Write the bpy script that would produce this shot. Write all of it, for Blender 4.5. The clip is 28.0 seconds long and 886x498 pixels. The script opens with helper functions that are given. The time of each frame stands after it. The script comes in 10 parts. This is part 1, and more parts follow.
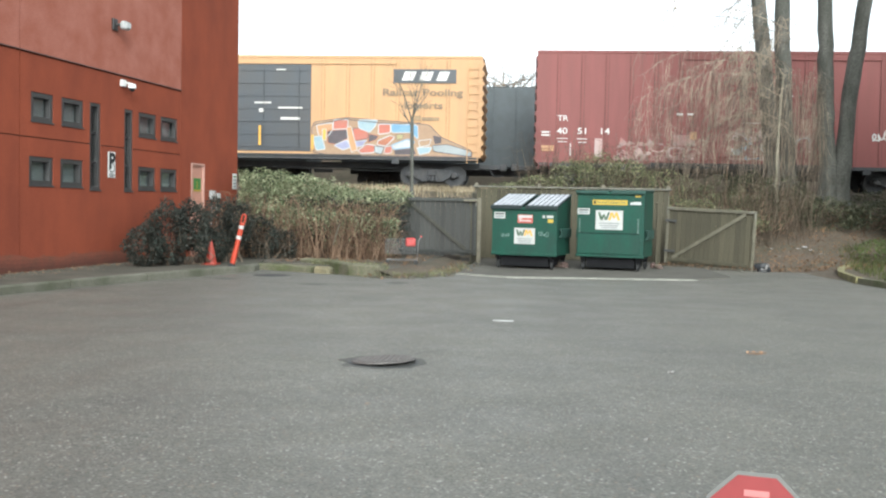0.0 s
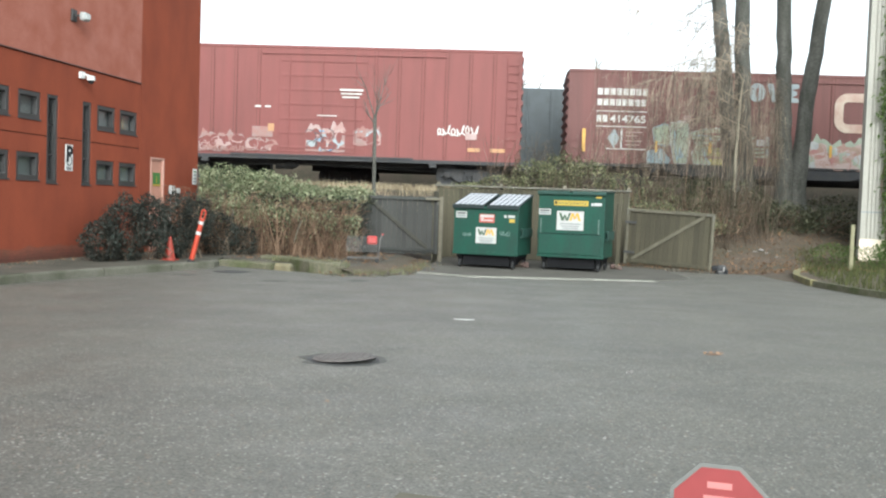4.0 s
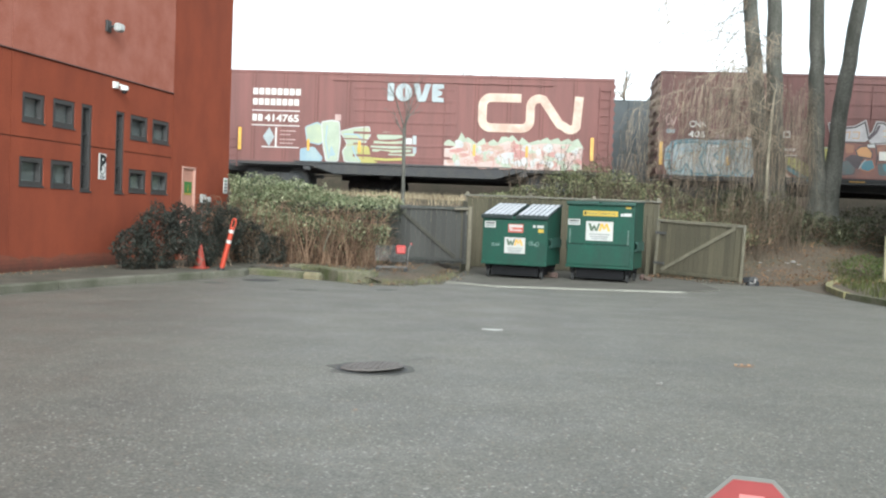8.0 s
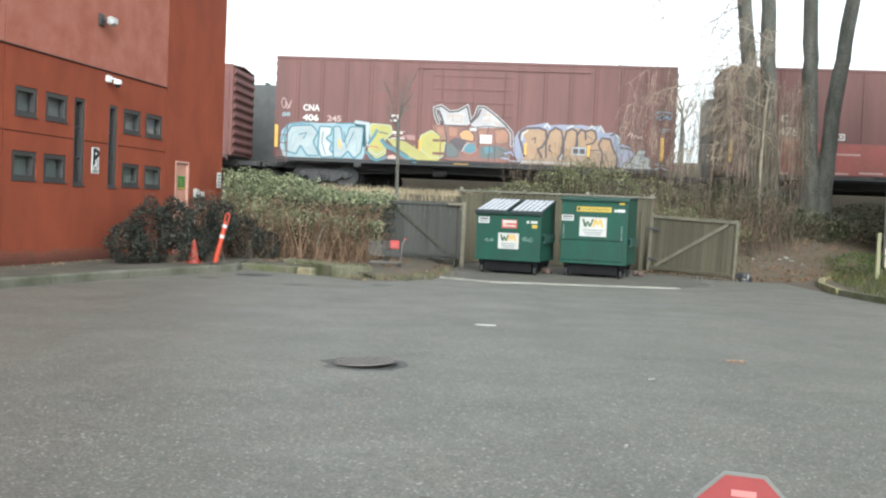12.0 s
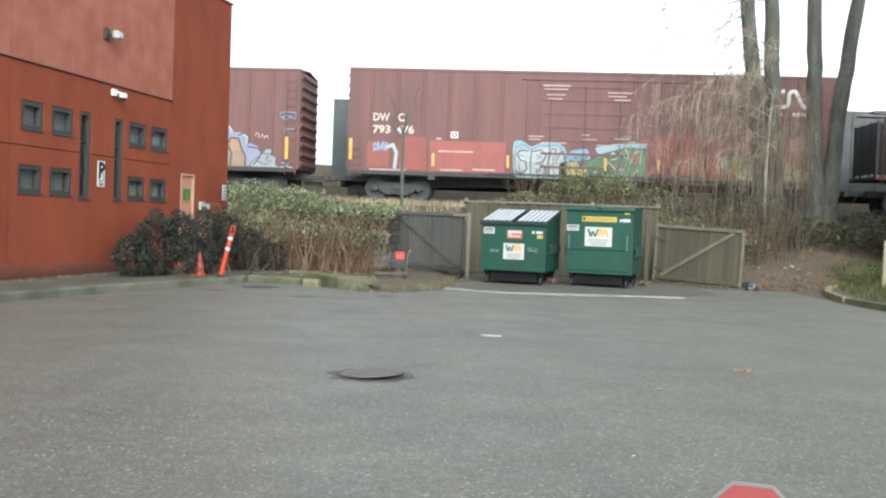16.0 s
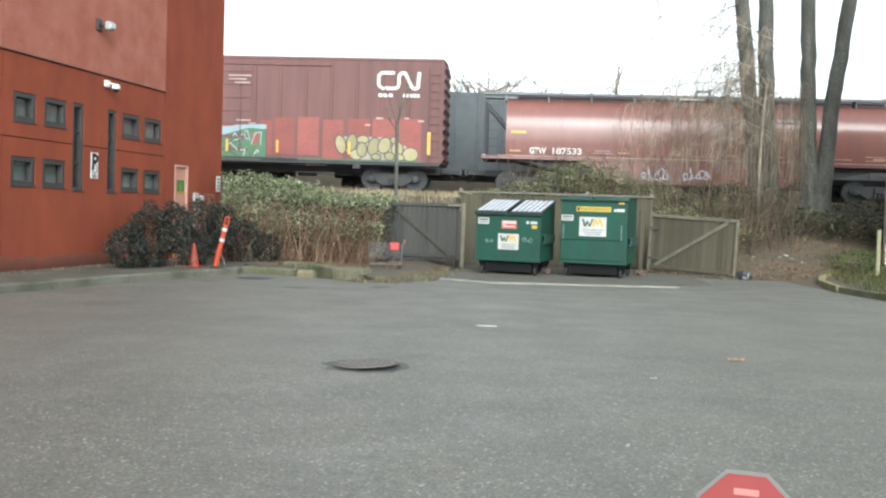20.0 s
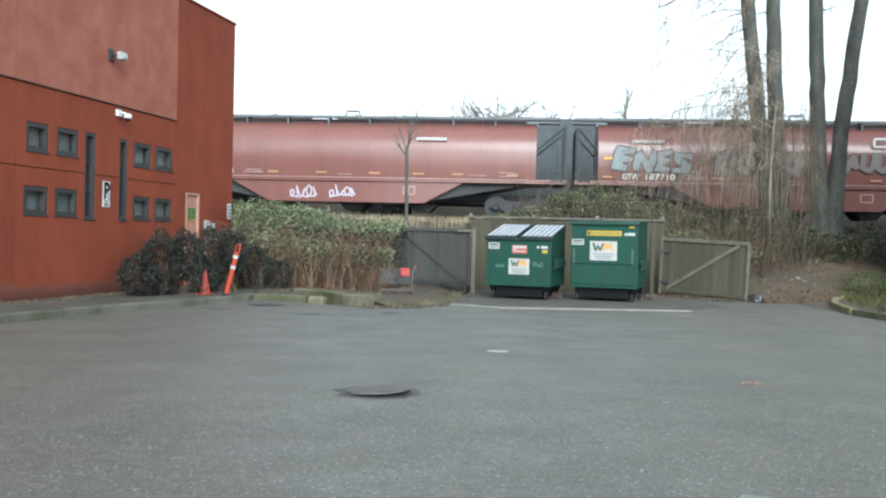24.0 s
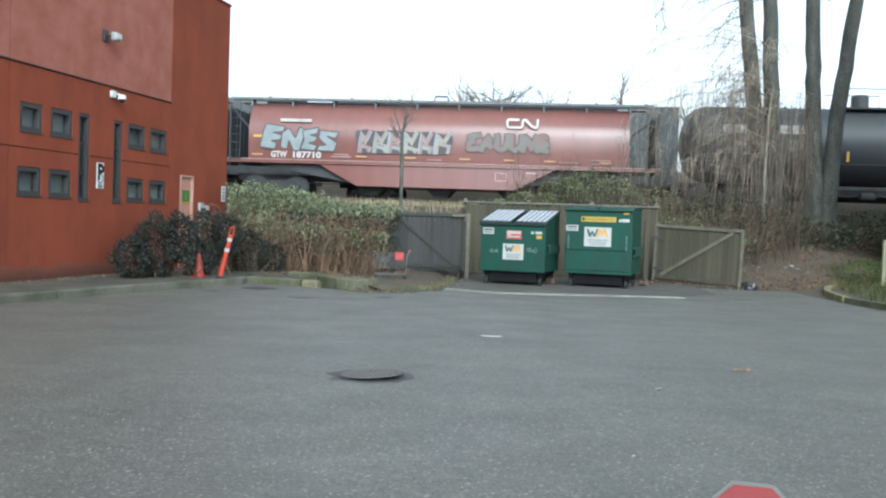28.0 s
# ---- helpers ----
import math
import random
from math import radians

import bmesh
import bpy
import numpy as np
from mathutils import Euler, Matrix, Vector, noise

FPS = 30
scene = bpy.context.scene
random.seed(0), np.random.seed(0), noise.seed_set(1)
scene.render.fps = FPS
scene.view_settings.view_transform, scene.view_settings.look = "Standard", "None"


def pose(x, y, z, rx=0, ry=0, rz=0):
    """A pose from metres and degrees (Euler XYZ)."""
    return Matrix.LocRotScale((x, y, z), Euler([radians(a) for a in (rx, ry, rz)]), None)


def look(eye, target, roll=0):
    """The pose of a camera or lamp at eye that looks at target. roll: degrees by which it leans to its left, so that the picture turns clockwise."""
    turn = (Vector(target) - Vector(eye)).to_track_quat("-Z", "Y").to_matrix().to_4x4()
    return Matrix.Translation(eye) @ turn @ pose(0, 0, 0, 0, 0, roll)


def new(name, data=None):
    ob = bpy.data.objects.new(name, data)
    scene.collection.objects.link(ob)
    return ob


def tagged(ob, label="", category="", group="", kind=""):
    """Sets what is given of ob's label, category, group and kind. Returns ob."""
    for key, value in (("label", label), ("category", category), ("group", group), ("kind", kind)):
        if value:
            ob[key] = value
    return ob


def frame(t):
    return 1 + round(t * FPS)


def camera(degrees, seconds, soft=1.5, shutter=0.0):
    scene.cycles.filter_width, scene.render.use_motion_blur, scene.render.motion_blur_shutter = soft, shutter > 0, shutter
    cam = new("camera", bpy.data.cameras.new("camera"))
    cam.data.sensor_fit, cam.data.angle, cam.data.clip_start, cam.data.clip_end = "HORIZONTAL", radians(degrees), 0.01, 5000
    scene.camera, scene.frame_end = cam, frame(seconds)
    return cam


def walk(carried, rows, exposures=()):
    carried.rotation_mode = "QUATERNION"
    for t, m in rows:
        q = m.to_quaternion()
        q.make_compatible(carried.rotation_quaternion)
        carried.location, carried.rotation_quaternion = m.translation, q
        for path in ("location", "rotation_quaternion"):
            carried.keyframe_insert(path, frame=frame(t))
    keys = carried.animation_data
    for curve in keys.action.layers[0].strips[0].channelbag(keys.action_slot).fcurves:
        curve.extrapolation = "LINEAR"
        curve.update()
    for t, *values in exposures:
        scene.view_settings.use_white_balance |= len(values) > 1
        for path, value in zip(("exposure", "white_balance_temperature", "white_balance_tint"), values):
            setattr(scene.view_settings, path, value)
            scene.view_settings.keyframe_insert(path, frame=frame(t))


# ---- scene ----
cam = camera(49.51, 28.0, soft=2.2)

# ---- camera path: the eye stays still behind a window and only sways ----
EYE_EARLY, EYE_LATER = (0.0035, 0.0, 1.45), (-0.004, 0.0, 1.4425)      # the hand sinks a little after three seconds
TURNS = (
    (0, 87.523, -1.148, 5.595), (0.5, 87.904, -1.620, 5.506), (1, 88.406, -1.121, 4.652), (1.5, 87.470, -1.136, 3.082),
    (2, 87.336, -1.444, 3.092), (2.5, 87.053, -1.599, 3.152), (4.5, 88.160, -2.292, 3.628), (5, 89.063, -2.539, 5.681),
    (5.5, 88.654, -2.504, 6.028), (6, 88.795, -2.369, 5.637), (6.5, 88.550, -2.217, 5.394), (7, 88.307, -2.077, 5.151),
    (7.5, 88.106, -2.278, 5.047), (8, 88.041, -2.197, 5.027), (8.5, 87.676, -2.230, 5.022), (9, 87.576, -2.297, 5.060),
    (9.5, 87.607, -2.202, 5.239), (10, 87.650, -2.295, 5.302), (10.5, 87.614, -2.379, 5.322), (11, 87.987, -2.174, 4.747),
    (11.5, 87.903, -2.418, 4.649), (13.5, 87.541, -1.943, 4.707), (14, 88.469, -1.823, 4.703), (14.5, 88.726, -2.066, 4.878),
    (15, 88.675, -2.042, 4.985), (15.5, 88.363, -1.833, 4.882), (16, 88.414, -1.998, 4.960), (16.5, 88.262, -1.966, 4.953),
    (17, 88.149, -1.799, 4.938), (17.5, 88.144, -1.583, 4.767), (18, 88.158, -1.699, 4.650), (18.5, 88.054, -1.803, 4.600),
    (19, 87.849, -1.824, 4.575), (19.5, 87.731, -1.872, 4.607), (20, 87.858, -1.796, 4.632), (20.5, 88.261, -2.201, 6.620),
    (21, 88.015, -1.465, 6.384), (21.5, 88.684, -1.966, 6.426), (23.5, 89.217, -1.228, 5.455), (24, 89.356, -1.294, 5.247),
    (24.5, 89.459, -1.302, 5.088), (25, 89.439, -1.362, 4.892), (25.5, 88.813, -1.859, 4.638), (26, 88.882, -1.789, 4.352),
    (26.5, 88.772, -1.936, 4.583), (27, 88.624, -1.815, 4.743), (27.5, 88.510, -1.918, 4.912), (28, 88.451, -1.816, 4.919),
)
EXPO = 1.32
walk(cam, [(t, pose(*(EYE_EARLY if t < 3 else EYE_LATER), rx, ry, rz)) for t, rx, ry, rz in TURNS], exposures=((0, EXPO, 6000, 2), (21.5, EXPO, 6000, 2), (23.5, EXPO - 0.18, 5680, 0), (28, EXPO - 0.32, 5450, -1)))

# ---- daylight: bright overcast sky, veiled sun behind the viewer ----
SUN_EL, SUN_AZ = 32.0, 168.0      # degrees up, degrees right of the way across the tracks
world = bpy.data.worlds.new("overcast_sky")
scene.world = world
world.use_nodes = True
wn, wl = world.node_tree.nodes, world.node_tree.links
wn.clear()
sky = wn.new("ShaderNodeTexSky")
sky.sky_type, sky.sun_disc = "NISHITA", False
sky.sun_elevation, sky.sun_rotation = radians(SUN_EL), radians(SUN_AZ)
sky.air_density, sky.dust_density, sky.ozone_density = 1.0, 3.0, 1.0
fade = wn.new("ShaderNodeHueSaturation")
fade.inputs["Saturation"].default_value = 0.12
wbg = wn.new("ShaderNodeBackground")
wbg.inputs["Strength"].default_value = 0.15
wout = wn.new("ShaderNodeOutputWorld")
wl.new(sky.outputs[0], fade.inputs["Color"])
wl.new(fade.outputs[0], wbg.inputs["Color"])
wl.new(wbg.outputs[0], wout.inputs["Surface"])
sun = bpy.data.lights.new("sun", "SUN")
sun.energy, sun.angle, sun.color = 0.9, radians(35), (1.0, 0.95, 0.88)
sun_ob = new("sun", sun)
se, sa = radians(SUN_EL), radians(SUN_AZ)
sun_ob.matrix_world = look((60 * math.cos(se) * math.sin(sa), 60 * math.cos(se) * math.cos(sa), 60 * math.sin(se)), (0, 0, 0))


# ---- mesh tools ----
class Geo:
    """Collects vertices and faces of one mesh."""

    def __init__(self):
        self.v, self.f = [], []

    def add(self, verts, faces, m=None):
        o = len(self.v)
        self.v += [tuple(m @ Vector(p)) if m else tuple(p) for p in verts]
        self.f += [tuple(i + o for i in q) for q in faces]
        return self

    def box(self, lo, hi, b=0.0, m=None):
        c = [(p + q) / 2 for p, q in zip(lo, hi)]
        h = [abs(q - p) / 2 for p, q in zip(lo, hi)]
        b = min(b, *[x * 0.49 for x in h])
        sg = [(x, y, z) for x in (-1, 1) for y in (-1, 1) for z in (-1, 1)]
        if b <= 0:
            vs = [tuple(c[k] + s[k] * h[k] for k in range(3)) for s in sg]
            return self.add(vs, [(0, 1, 3, 2), (4, 6, 7, 5), (0, 4, 5, 1), (2, 3, 7, 6), (0, 2, 6, 4), (1, 5, 7, 3)], m)
        vs, ix = [], {}
        for s in sg:
            for a in range(3):
                ix[s, a] = len(vs)
                vs.append(tuple(c[k] + s[k] * (h[k] if k == a else h[k] - b) for k in range(3)))
        fs = []
        for a in range(3):
            u, w = [k for k in range(3) if k != a]
            for sa_ in (-1, 1):
                q = []
                for su, sw in ((-1, -1), (1, -1), (1, 1), (-1, 1)):
                    s = [0, 0, 0]
                    s[a], s[u], s[w] = sa_, su, sw
                    q.append(ix[tuple(s), a])
                fs.append(q)
            for su in (-1, 1):
                for sw in (-1, 1):
                    s0, s1 = [0, 0, 0], [0, 0, 0]
                    s0[a], s1[a] = -1, 1
                    s0[u] = s1[u] = su
                    s0[w] = s1[w] = sw
                    fs.append([ix[tuple(s0), u], ix[tuple(s1), u], ix[tuple(s1), w], ix[tuple(s0), w]])
        for s in sg:
            fs.append([ix[s, 0], ix[s, 1], ix[s, 2]])
        out = []
        for q in fs:
            p = [Vector(vs[i]) for i in q]
            n = (p[1] - p[0]).cross(p[2] - p[0])
            mid = sum(p, Vector()) / len(p) - Vector(c)
            out.append(tuple(q) if n.dot(mid) > 0 else tuple(reversed(q)))
        return self.add(vs, out, m)

    def tube(self, pts, radii, n=8, cap=True):
        """A tube along points with a radius at each."""
        pts = [Vector(p) for p in pts]
        if not isinstance(radii, (list, tuple)):
            radii = [radii] * len(pts)
        ref, o = None, len(self.v)
        for i, p in enumerate(pts):
            d = (pts[min(i + 1, len(pts) - 1)] - pts[max(i - 1, 0)])
            d = d.normalized() if d.length > 1e-9 else Vector((0, 0, 1))
            if ref is None:
                ref = d.orthogonal().normalized()
            else:
                ref = ref - d * ref.dot(d)
                ref = ref.normalized() if ref.length > 1e-6 else d.orthogonal().normalized()
            w = d.cross(ref)
            for k in range(n):
                a = 2 * math.pi * k / n
                self.v.append(tuple(p + (ref * math.cos(a) + w * math.sin(a)) * radii[i]))
        for i in range(len(pts) - 1):
            for k in range(n):
                a, b = o + i * n + k, o + i * n + (k + 1) % n
                self.f.append((a, b, b + n, a + n))
        if cap:
            self.f.append(tuple(o + k for k in reversed(range(n))))
            self.f.append(tuple(o + (len(pts) - 1) * n + k for k in range(n)))
        return self

    def prism(self, poly, axis, lo, hi, m=None):
        """A flat outline (pairs) drawn out along an axis from lo to hi."""
        def at(p, d):
            q = list(p)
            q.insert(axis, d)
            return tuple(q)
        n = len(poly)
        area = sum(poly[i][0] * poly[(i + 1) % n][1] - poly[(i + 1) % n][0] * poly[i][1] for i in range(n))
        if (area < 0) != (axis == 1):
            poly = list(reversed(poly))
        vs = [at(p, lo) for p in poly] + [at(p, hi) for p in poly]
        fs = [tuple(reversed(range(n))), tuple(range(n, 2 * n))]
        fs += [(i, (i + 1) % n, (i + 1) % n + n, i + n) for i in range(n)]
        return self.add(vs, fs, m)

    def lathe(self, prof, n=24, axis="z", at=(0, 0, 0)):
        o = len(self.v)
        for r, h in prof:
            for k in range(n):
                a = 2 * math.pi * k / n
                p = (r * math.cos(a), r * math.sin(a), h)
                if axis == "y":
                    p = (p[0], p[2], p[1])
                if axis == "x":
                    p = (p[2], p[0], p[1])
                self.v.append(tuple(p[j] + at[j] for j in range(3)))
        for i in range(len(prof) - 1):
            for k in range(n):
                a, b = o + i * n + k, o + i * n + (k + 1) % n
                self.f.append((a, b, b + n, a + n) if axis != "y" else (a, a + n, b + n, b))
        for i, back in ((0, True), (len(prof) - 1, False)):
            q = [o + i * n + k for k in range(n)]
            self.f.append(tuple(reversed(q)) if back != (axis == "y") else tuple(q))
        return self

    def mesh(self, name, smooth=0):
        me = bpy.data.meshes.new(name)
        me.from_pydata(self.v, [], self.f)
        if smooth:
            me.polygons.foreach_set("use_smooth", [True] * len(me.polygons))
            me.set_sharp_from_angle(angle=radians(smooth))
        return me


def part(name, geo, material, parent=None, label="", smooth=0):
    """Links a mesh as one object, under a thing or a part if one is given."""
    me = geo if isinstance(geo, bpy.types.Mesh) else geo.mesh(name, smooth)
    if material and not me.materials:
        me.materials.append(material)
    ob = new(name, me)
    if parent:
        ob.parent = parent
    if label:
        ob["label"] = label
    return ob


def thing(name, m, label, category, group="", kind=""):
    ob = new(name)
    ob.empty_display_size = 0.2
    ob.matrix_world = m
    return tagged(ob, label, category, group, kind)


def solid(name, geo, material, label, category="", group="", kind="", smooth=0):
    return tagged(part(name, geo, material, smooth=smooth), label, category, group, kind)


# ---- materials ----
def stuff(name, base, rough=0.7, metal=0.0, second=None, scale=3.0, amount=0.5, grain=60.0, fine=0.12, bump=0.15,
          bump_dist=0.004, rand=0.0, spec=0.5, streak=0.0, sub=None):
    """A surface with broad stains towards a second colour, fine grain, relief and a change from piece to piece."""
    m = bpy.data.materials.new(name)
    m.use_nodes = True
    n, l = m.node_tree.nodes, m.node_tree.links
    b = n["Principled BSDF"]
    b.inputs["Roughness"].default_value, b.inputs["Metallic"].default_value = rough, metal
    b.inputs["Specular IOR Level"].default_value = spec
    tc = n.new("ShaderNodeTexCoord")
    big = n.new("ShaderNodeTexNoise")
    big.inputs["Scale"].default_value, big.inputs["Detail"].default_value, big.inputs["Roughness"].default_value = scale, 6, 0.62
    src = tc.outputs["Object"]
    if streak:
        mp = n.new("ShaderNodeMapping")
        mp.inputs["Scale"].default_value = (1, 1, streak)
        l.new(src, mp.inputs[0])
        l.new(mp.outputs[0], big.inputs["Vector"])
    else:
        l.new(src, big.inputs["Vector"])
    ramp = n.new("ShaderNodeMapRange")
    ramp.inputs["From Min"].default_value, ramp.inputs["From Max"].default_value = 0.38, 0.66
    ramp.inputs["To Max"].default_value = amount
    l.new(big.outputs["Fac"], ramp.inputs["Value"])
    mix = n.new("ShaderNodeMix")
    mix.data_type = "RGBA"
    second = second or tuple(x * 0.6 for x in base)
    mix.inputs["A"].default_value, mix.inputs["B"].default_value = (*base, 1), (*second, 1)
    l.new(ramp.outputs[0], mix.inputs["Factor"])
    tiny = n.new("ShaderNodeTexNoise")
    tiny.inputs["Scale"].default_value, tiny.inputs["Detail"].default_value = grain, 3
    l.new(src, tiny.inputs["Vector"])
    val = n.new("ShaderNodeMapRange")
    val.inputs["From Min"].default_value, val.inputs["From Max"].default_value = 0.3, 0.7
    val.inputs["To Min"].default_value, val.inputs["To Max"].default_value = 1 - fine, 1 + fine
    l.new(tiny.outputs["Fac"], val.inputs["Value"])
    hsv = n.new("ShaderNodeHueSaturation")
    l.new(mix.outputs["Result"], hsv.inputs["Color"])
    if rand:
        inf = n.new("ShaderNodeObjectInfo")
        rr = n.new("ShaderNodeMapRange")
        rr.inputs["To Min"].default_value, rr.inputs["To Max"].default_value = 1 - rand, 1 + rand
        l.new(inf.outputs["Random"], rr.inputs["Value"])
        mul = n.new("ShaderNodeMath")
        mul.operation = "MULTIPLY"
        l.new(rr.outputs[0], mul.inputs[0])
        l.new(val.outputs[0], mul.inputs[1])
        l.new(mul.outputs[0], hsv.inputs["Value"])
    else:
        l.new(val.outputs[0], hsv.inputs["Value"])
    l.new(hsv.outputs[0], b.inputs["Base Color"])
    if bump:
        bp = n.new("ShaderNodeBump")
        bp.inputs["Strength"].default_value, bp.inputs["Distance"].default_value = bump, bump_dist
        l.new(tiny.outputs["Fac"], bp.inputs["Height"])
        l.new(bp.outputs[0], b.inputs["Normal"])
    return m


def leafy(name, base, second, spread=0.45, rough=0.7, through_light=0.25):
    """Leaves: colour changes from leaf to leaf, some light passes through."""
    m = bpy.data.materials.new(name)
    m.use_nodes = True
    n, l = m.node_tree.nodes, m.node_tree.links
    b = n["Principled BSDF"]
    b.inputs["Roughness"].default_value, b.inputs["Specular IOR Level"].default_value = rough, 0.22
    g = n.new("ShaderNodeNewGeometry")
    mix = n.new("ShaderNodeMix")
    mix.data_type = "RGBA"
    mix.inputs["A"].default_value, mix.inputs["B"].default_value = (*base, 1), (*second, 1)
    l.new(g.outputs["Random Per Island"], mix.inputs["Factor"])
    tc = n.new("ShaderNodeTexCoord")
    no = n.new("ShaderNodeTexNoise")
    no.inputs["Scale"].default_value = 1.7
    l.new(tc.outputs["Object"], no.inputs["Vector"])
    mr = n.new("ShaderNodeMapRange")
    mr.inputs["From Min"].default_value, mr.inputs["From Max"].default_value = 0.3, 0.7
    mr.inputs["To Min"].default_value, mr.inputs["To Max"].default_value = 1 - spread, 1 + spread
    l.new(no.outputs["Fac"], mr.inputs["Value"])
    hsv = n.new("ShaderNodeHueSaturation")
    l.new(mix.outputs["Result"], hsv.inputs["Color"])
    l.new(mr.outputs[0], hsv.inputs["Value"])
    l.new(hsv.outputs[0], b.inputs["Base Color"])
    if through_light:
        tr = n.new("ShaderNodeBsdfTranslucent")
        l.new(hsv.outputs[0], tr.inputs["Color"])
        mx = n.new("ShaderNodeMixShader")
        mx.inputs["Fac"].default_value = through_light
        l.new(b.outputs[0], mx.inputs[1])
        l.new(tr.outputs[0], mx.inputs[2])
        l.new(mx.outputs[0], n["Material Output"].inputs["Surface"])
    return m


def asphalt_material():
    """Worn damp-looking asphalt: stone chips of many greys, a few pale ones, faint wide stains, a dull sheen."""
    m = bpy.data.materials.new("asphalt")
    m.use_nodes = True
    n, l = m.node_tree.nodes, m.node_tree.links
    b = n["Principled BSDF"]
    tc = n.new("ShaderNodeTexCoord")

    def noise_tex(scale, detail=4.0, rough=0.55):
        t = n.new("ShaderNodeTexNoise")
        t.inputs["Scale"].default_value, t.inputs["Detail"].default_value, t.inputs["Roughness"].default_value = scale, detail, rough
        l.new(tc.outputs["Object"], t.inputs["Vector"])
        return t.outputs["Fac"]

    def ranged(src, a, b_, lo, hi):
        r = n.new("ShaderNodeMapRange")
        for key, v in (("From Min", a), ("From Max", b_), ("To Min", lo), ("To Max", hi)):
            r.inputs[key].default_value = v
        l.new(src, r.inputs["Value"])
        return r.outputs[0]

    def product(p, q):
        t = n.new("ShaderNodeMath")
        t.operation = "MULTIPLY"
        l.new(p, t.inputs[0])
        l.new(q, t.inputs[1])
        return t.outputs[0]

    def mixed(fac, a, b_):
        t = n.new("ShaderNodeMix")
        t.data_type = "RGBA"
        l.new(fac, t.inputs["Factor"])
        for key, v in (("A", a), ("B", b_)):
            if isinstance(v, tuple):
                t.inputs[key].default_value = (*v, 1)
            else:
                l.new(v, t.inputs[key])
        return t.outputs["Result"]

    v = n.new("ShaderNodeTexVoronoi")
    v.inputs["Scale"].default_value = 70.0
    l.new(tc.outputs["Object"], v.inputs["Vector"])
    sep = n.new("ShaderNodeSeparateColor")
    l.new(v.outputs["Color"], sep.inputs[0])
    wide = noise_tex(0.55, 7.0, 0.62)
    base = mixed(ranged(wide, 0.35, 0.68, 0.0, 1.0), (0.113, 0.107, 0.089), (0.083, 0.080, 0.068))
    pale = mixed(ranged(sep.outputs["Red"], 0.90, 1.0, 0.0, 0.75), base, (0.32, 0.31, 0.28))
    chips = mixed(ranged(sep.outputs["Green"], 0.965, 1.0, 0.0, 0.7), pale, (0.20, 0.13, 0.085))
    hsv = n.new("ShaderNodeHueSaturation")
    l.new(chips, hsv.inputs["Color"])
    l.new(product(ranged(sep.outputs["Blue"], 0.0, 1.0, 0.62, 1.40), product(ranged(noise_tex(9.0), 0.3, 0.7, 0.88, 1.12), ranged(noise_tex(2.6), 0.3, 0.7, 0.93, 1.07))), hsv.inputs["Value"])
    l.new(hsv.outputs[0], b.inputs["Base Color"])
    l.new(ranged(noise_tex(1.3), 0.3, 0.7, 0.46, 0.62), b.inputs["Roughness"])
    b.inputs["Specular IOR Level"].default_value = 0.6
    bp = n.new("ShaderNodeBump")
    bp.inputs["Strength"].default_value, bp.inputs["Distance"].default_value = 0.55, 0.004
    l.new(v.outputs["Distance"], bp.inputs["Height"])
    l.new(bp.outputs[0], b.inputs["Normal"])
    return m


def clear_glass():
    m = bpy.data.materials.new("window_glass")
    m.use_nodes = True
    b = m.node_tree.nodes["Principled BSDF"]
    b.inputs["Base Color"].default_value = (0.75, 0.8, 0.8, 1)
    b.inputs["Roughness"].default_value, b.inputs["Transmission Weight"].default_value, b.inputs["IOR"].default_value = 0.04, 1.0, 1.45
    return m


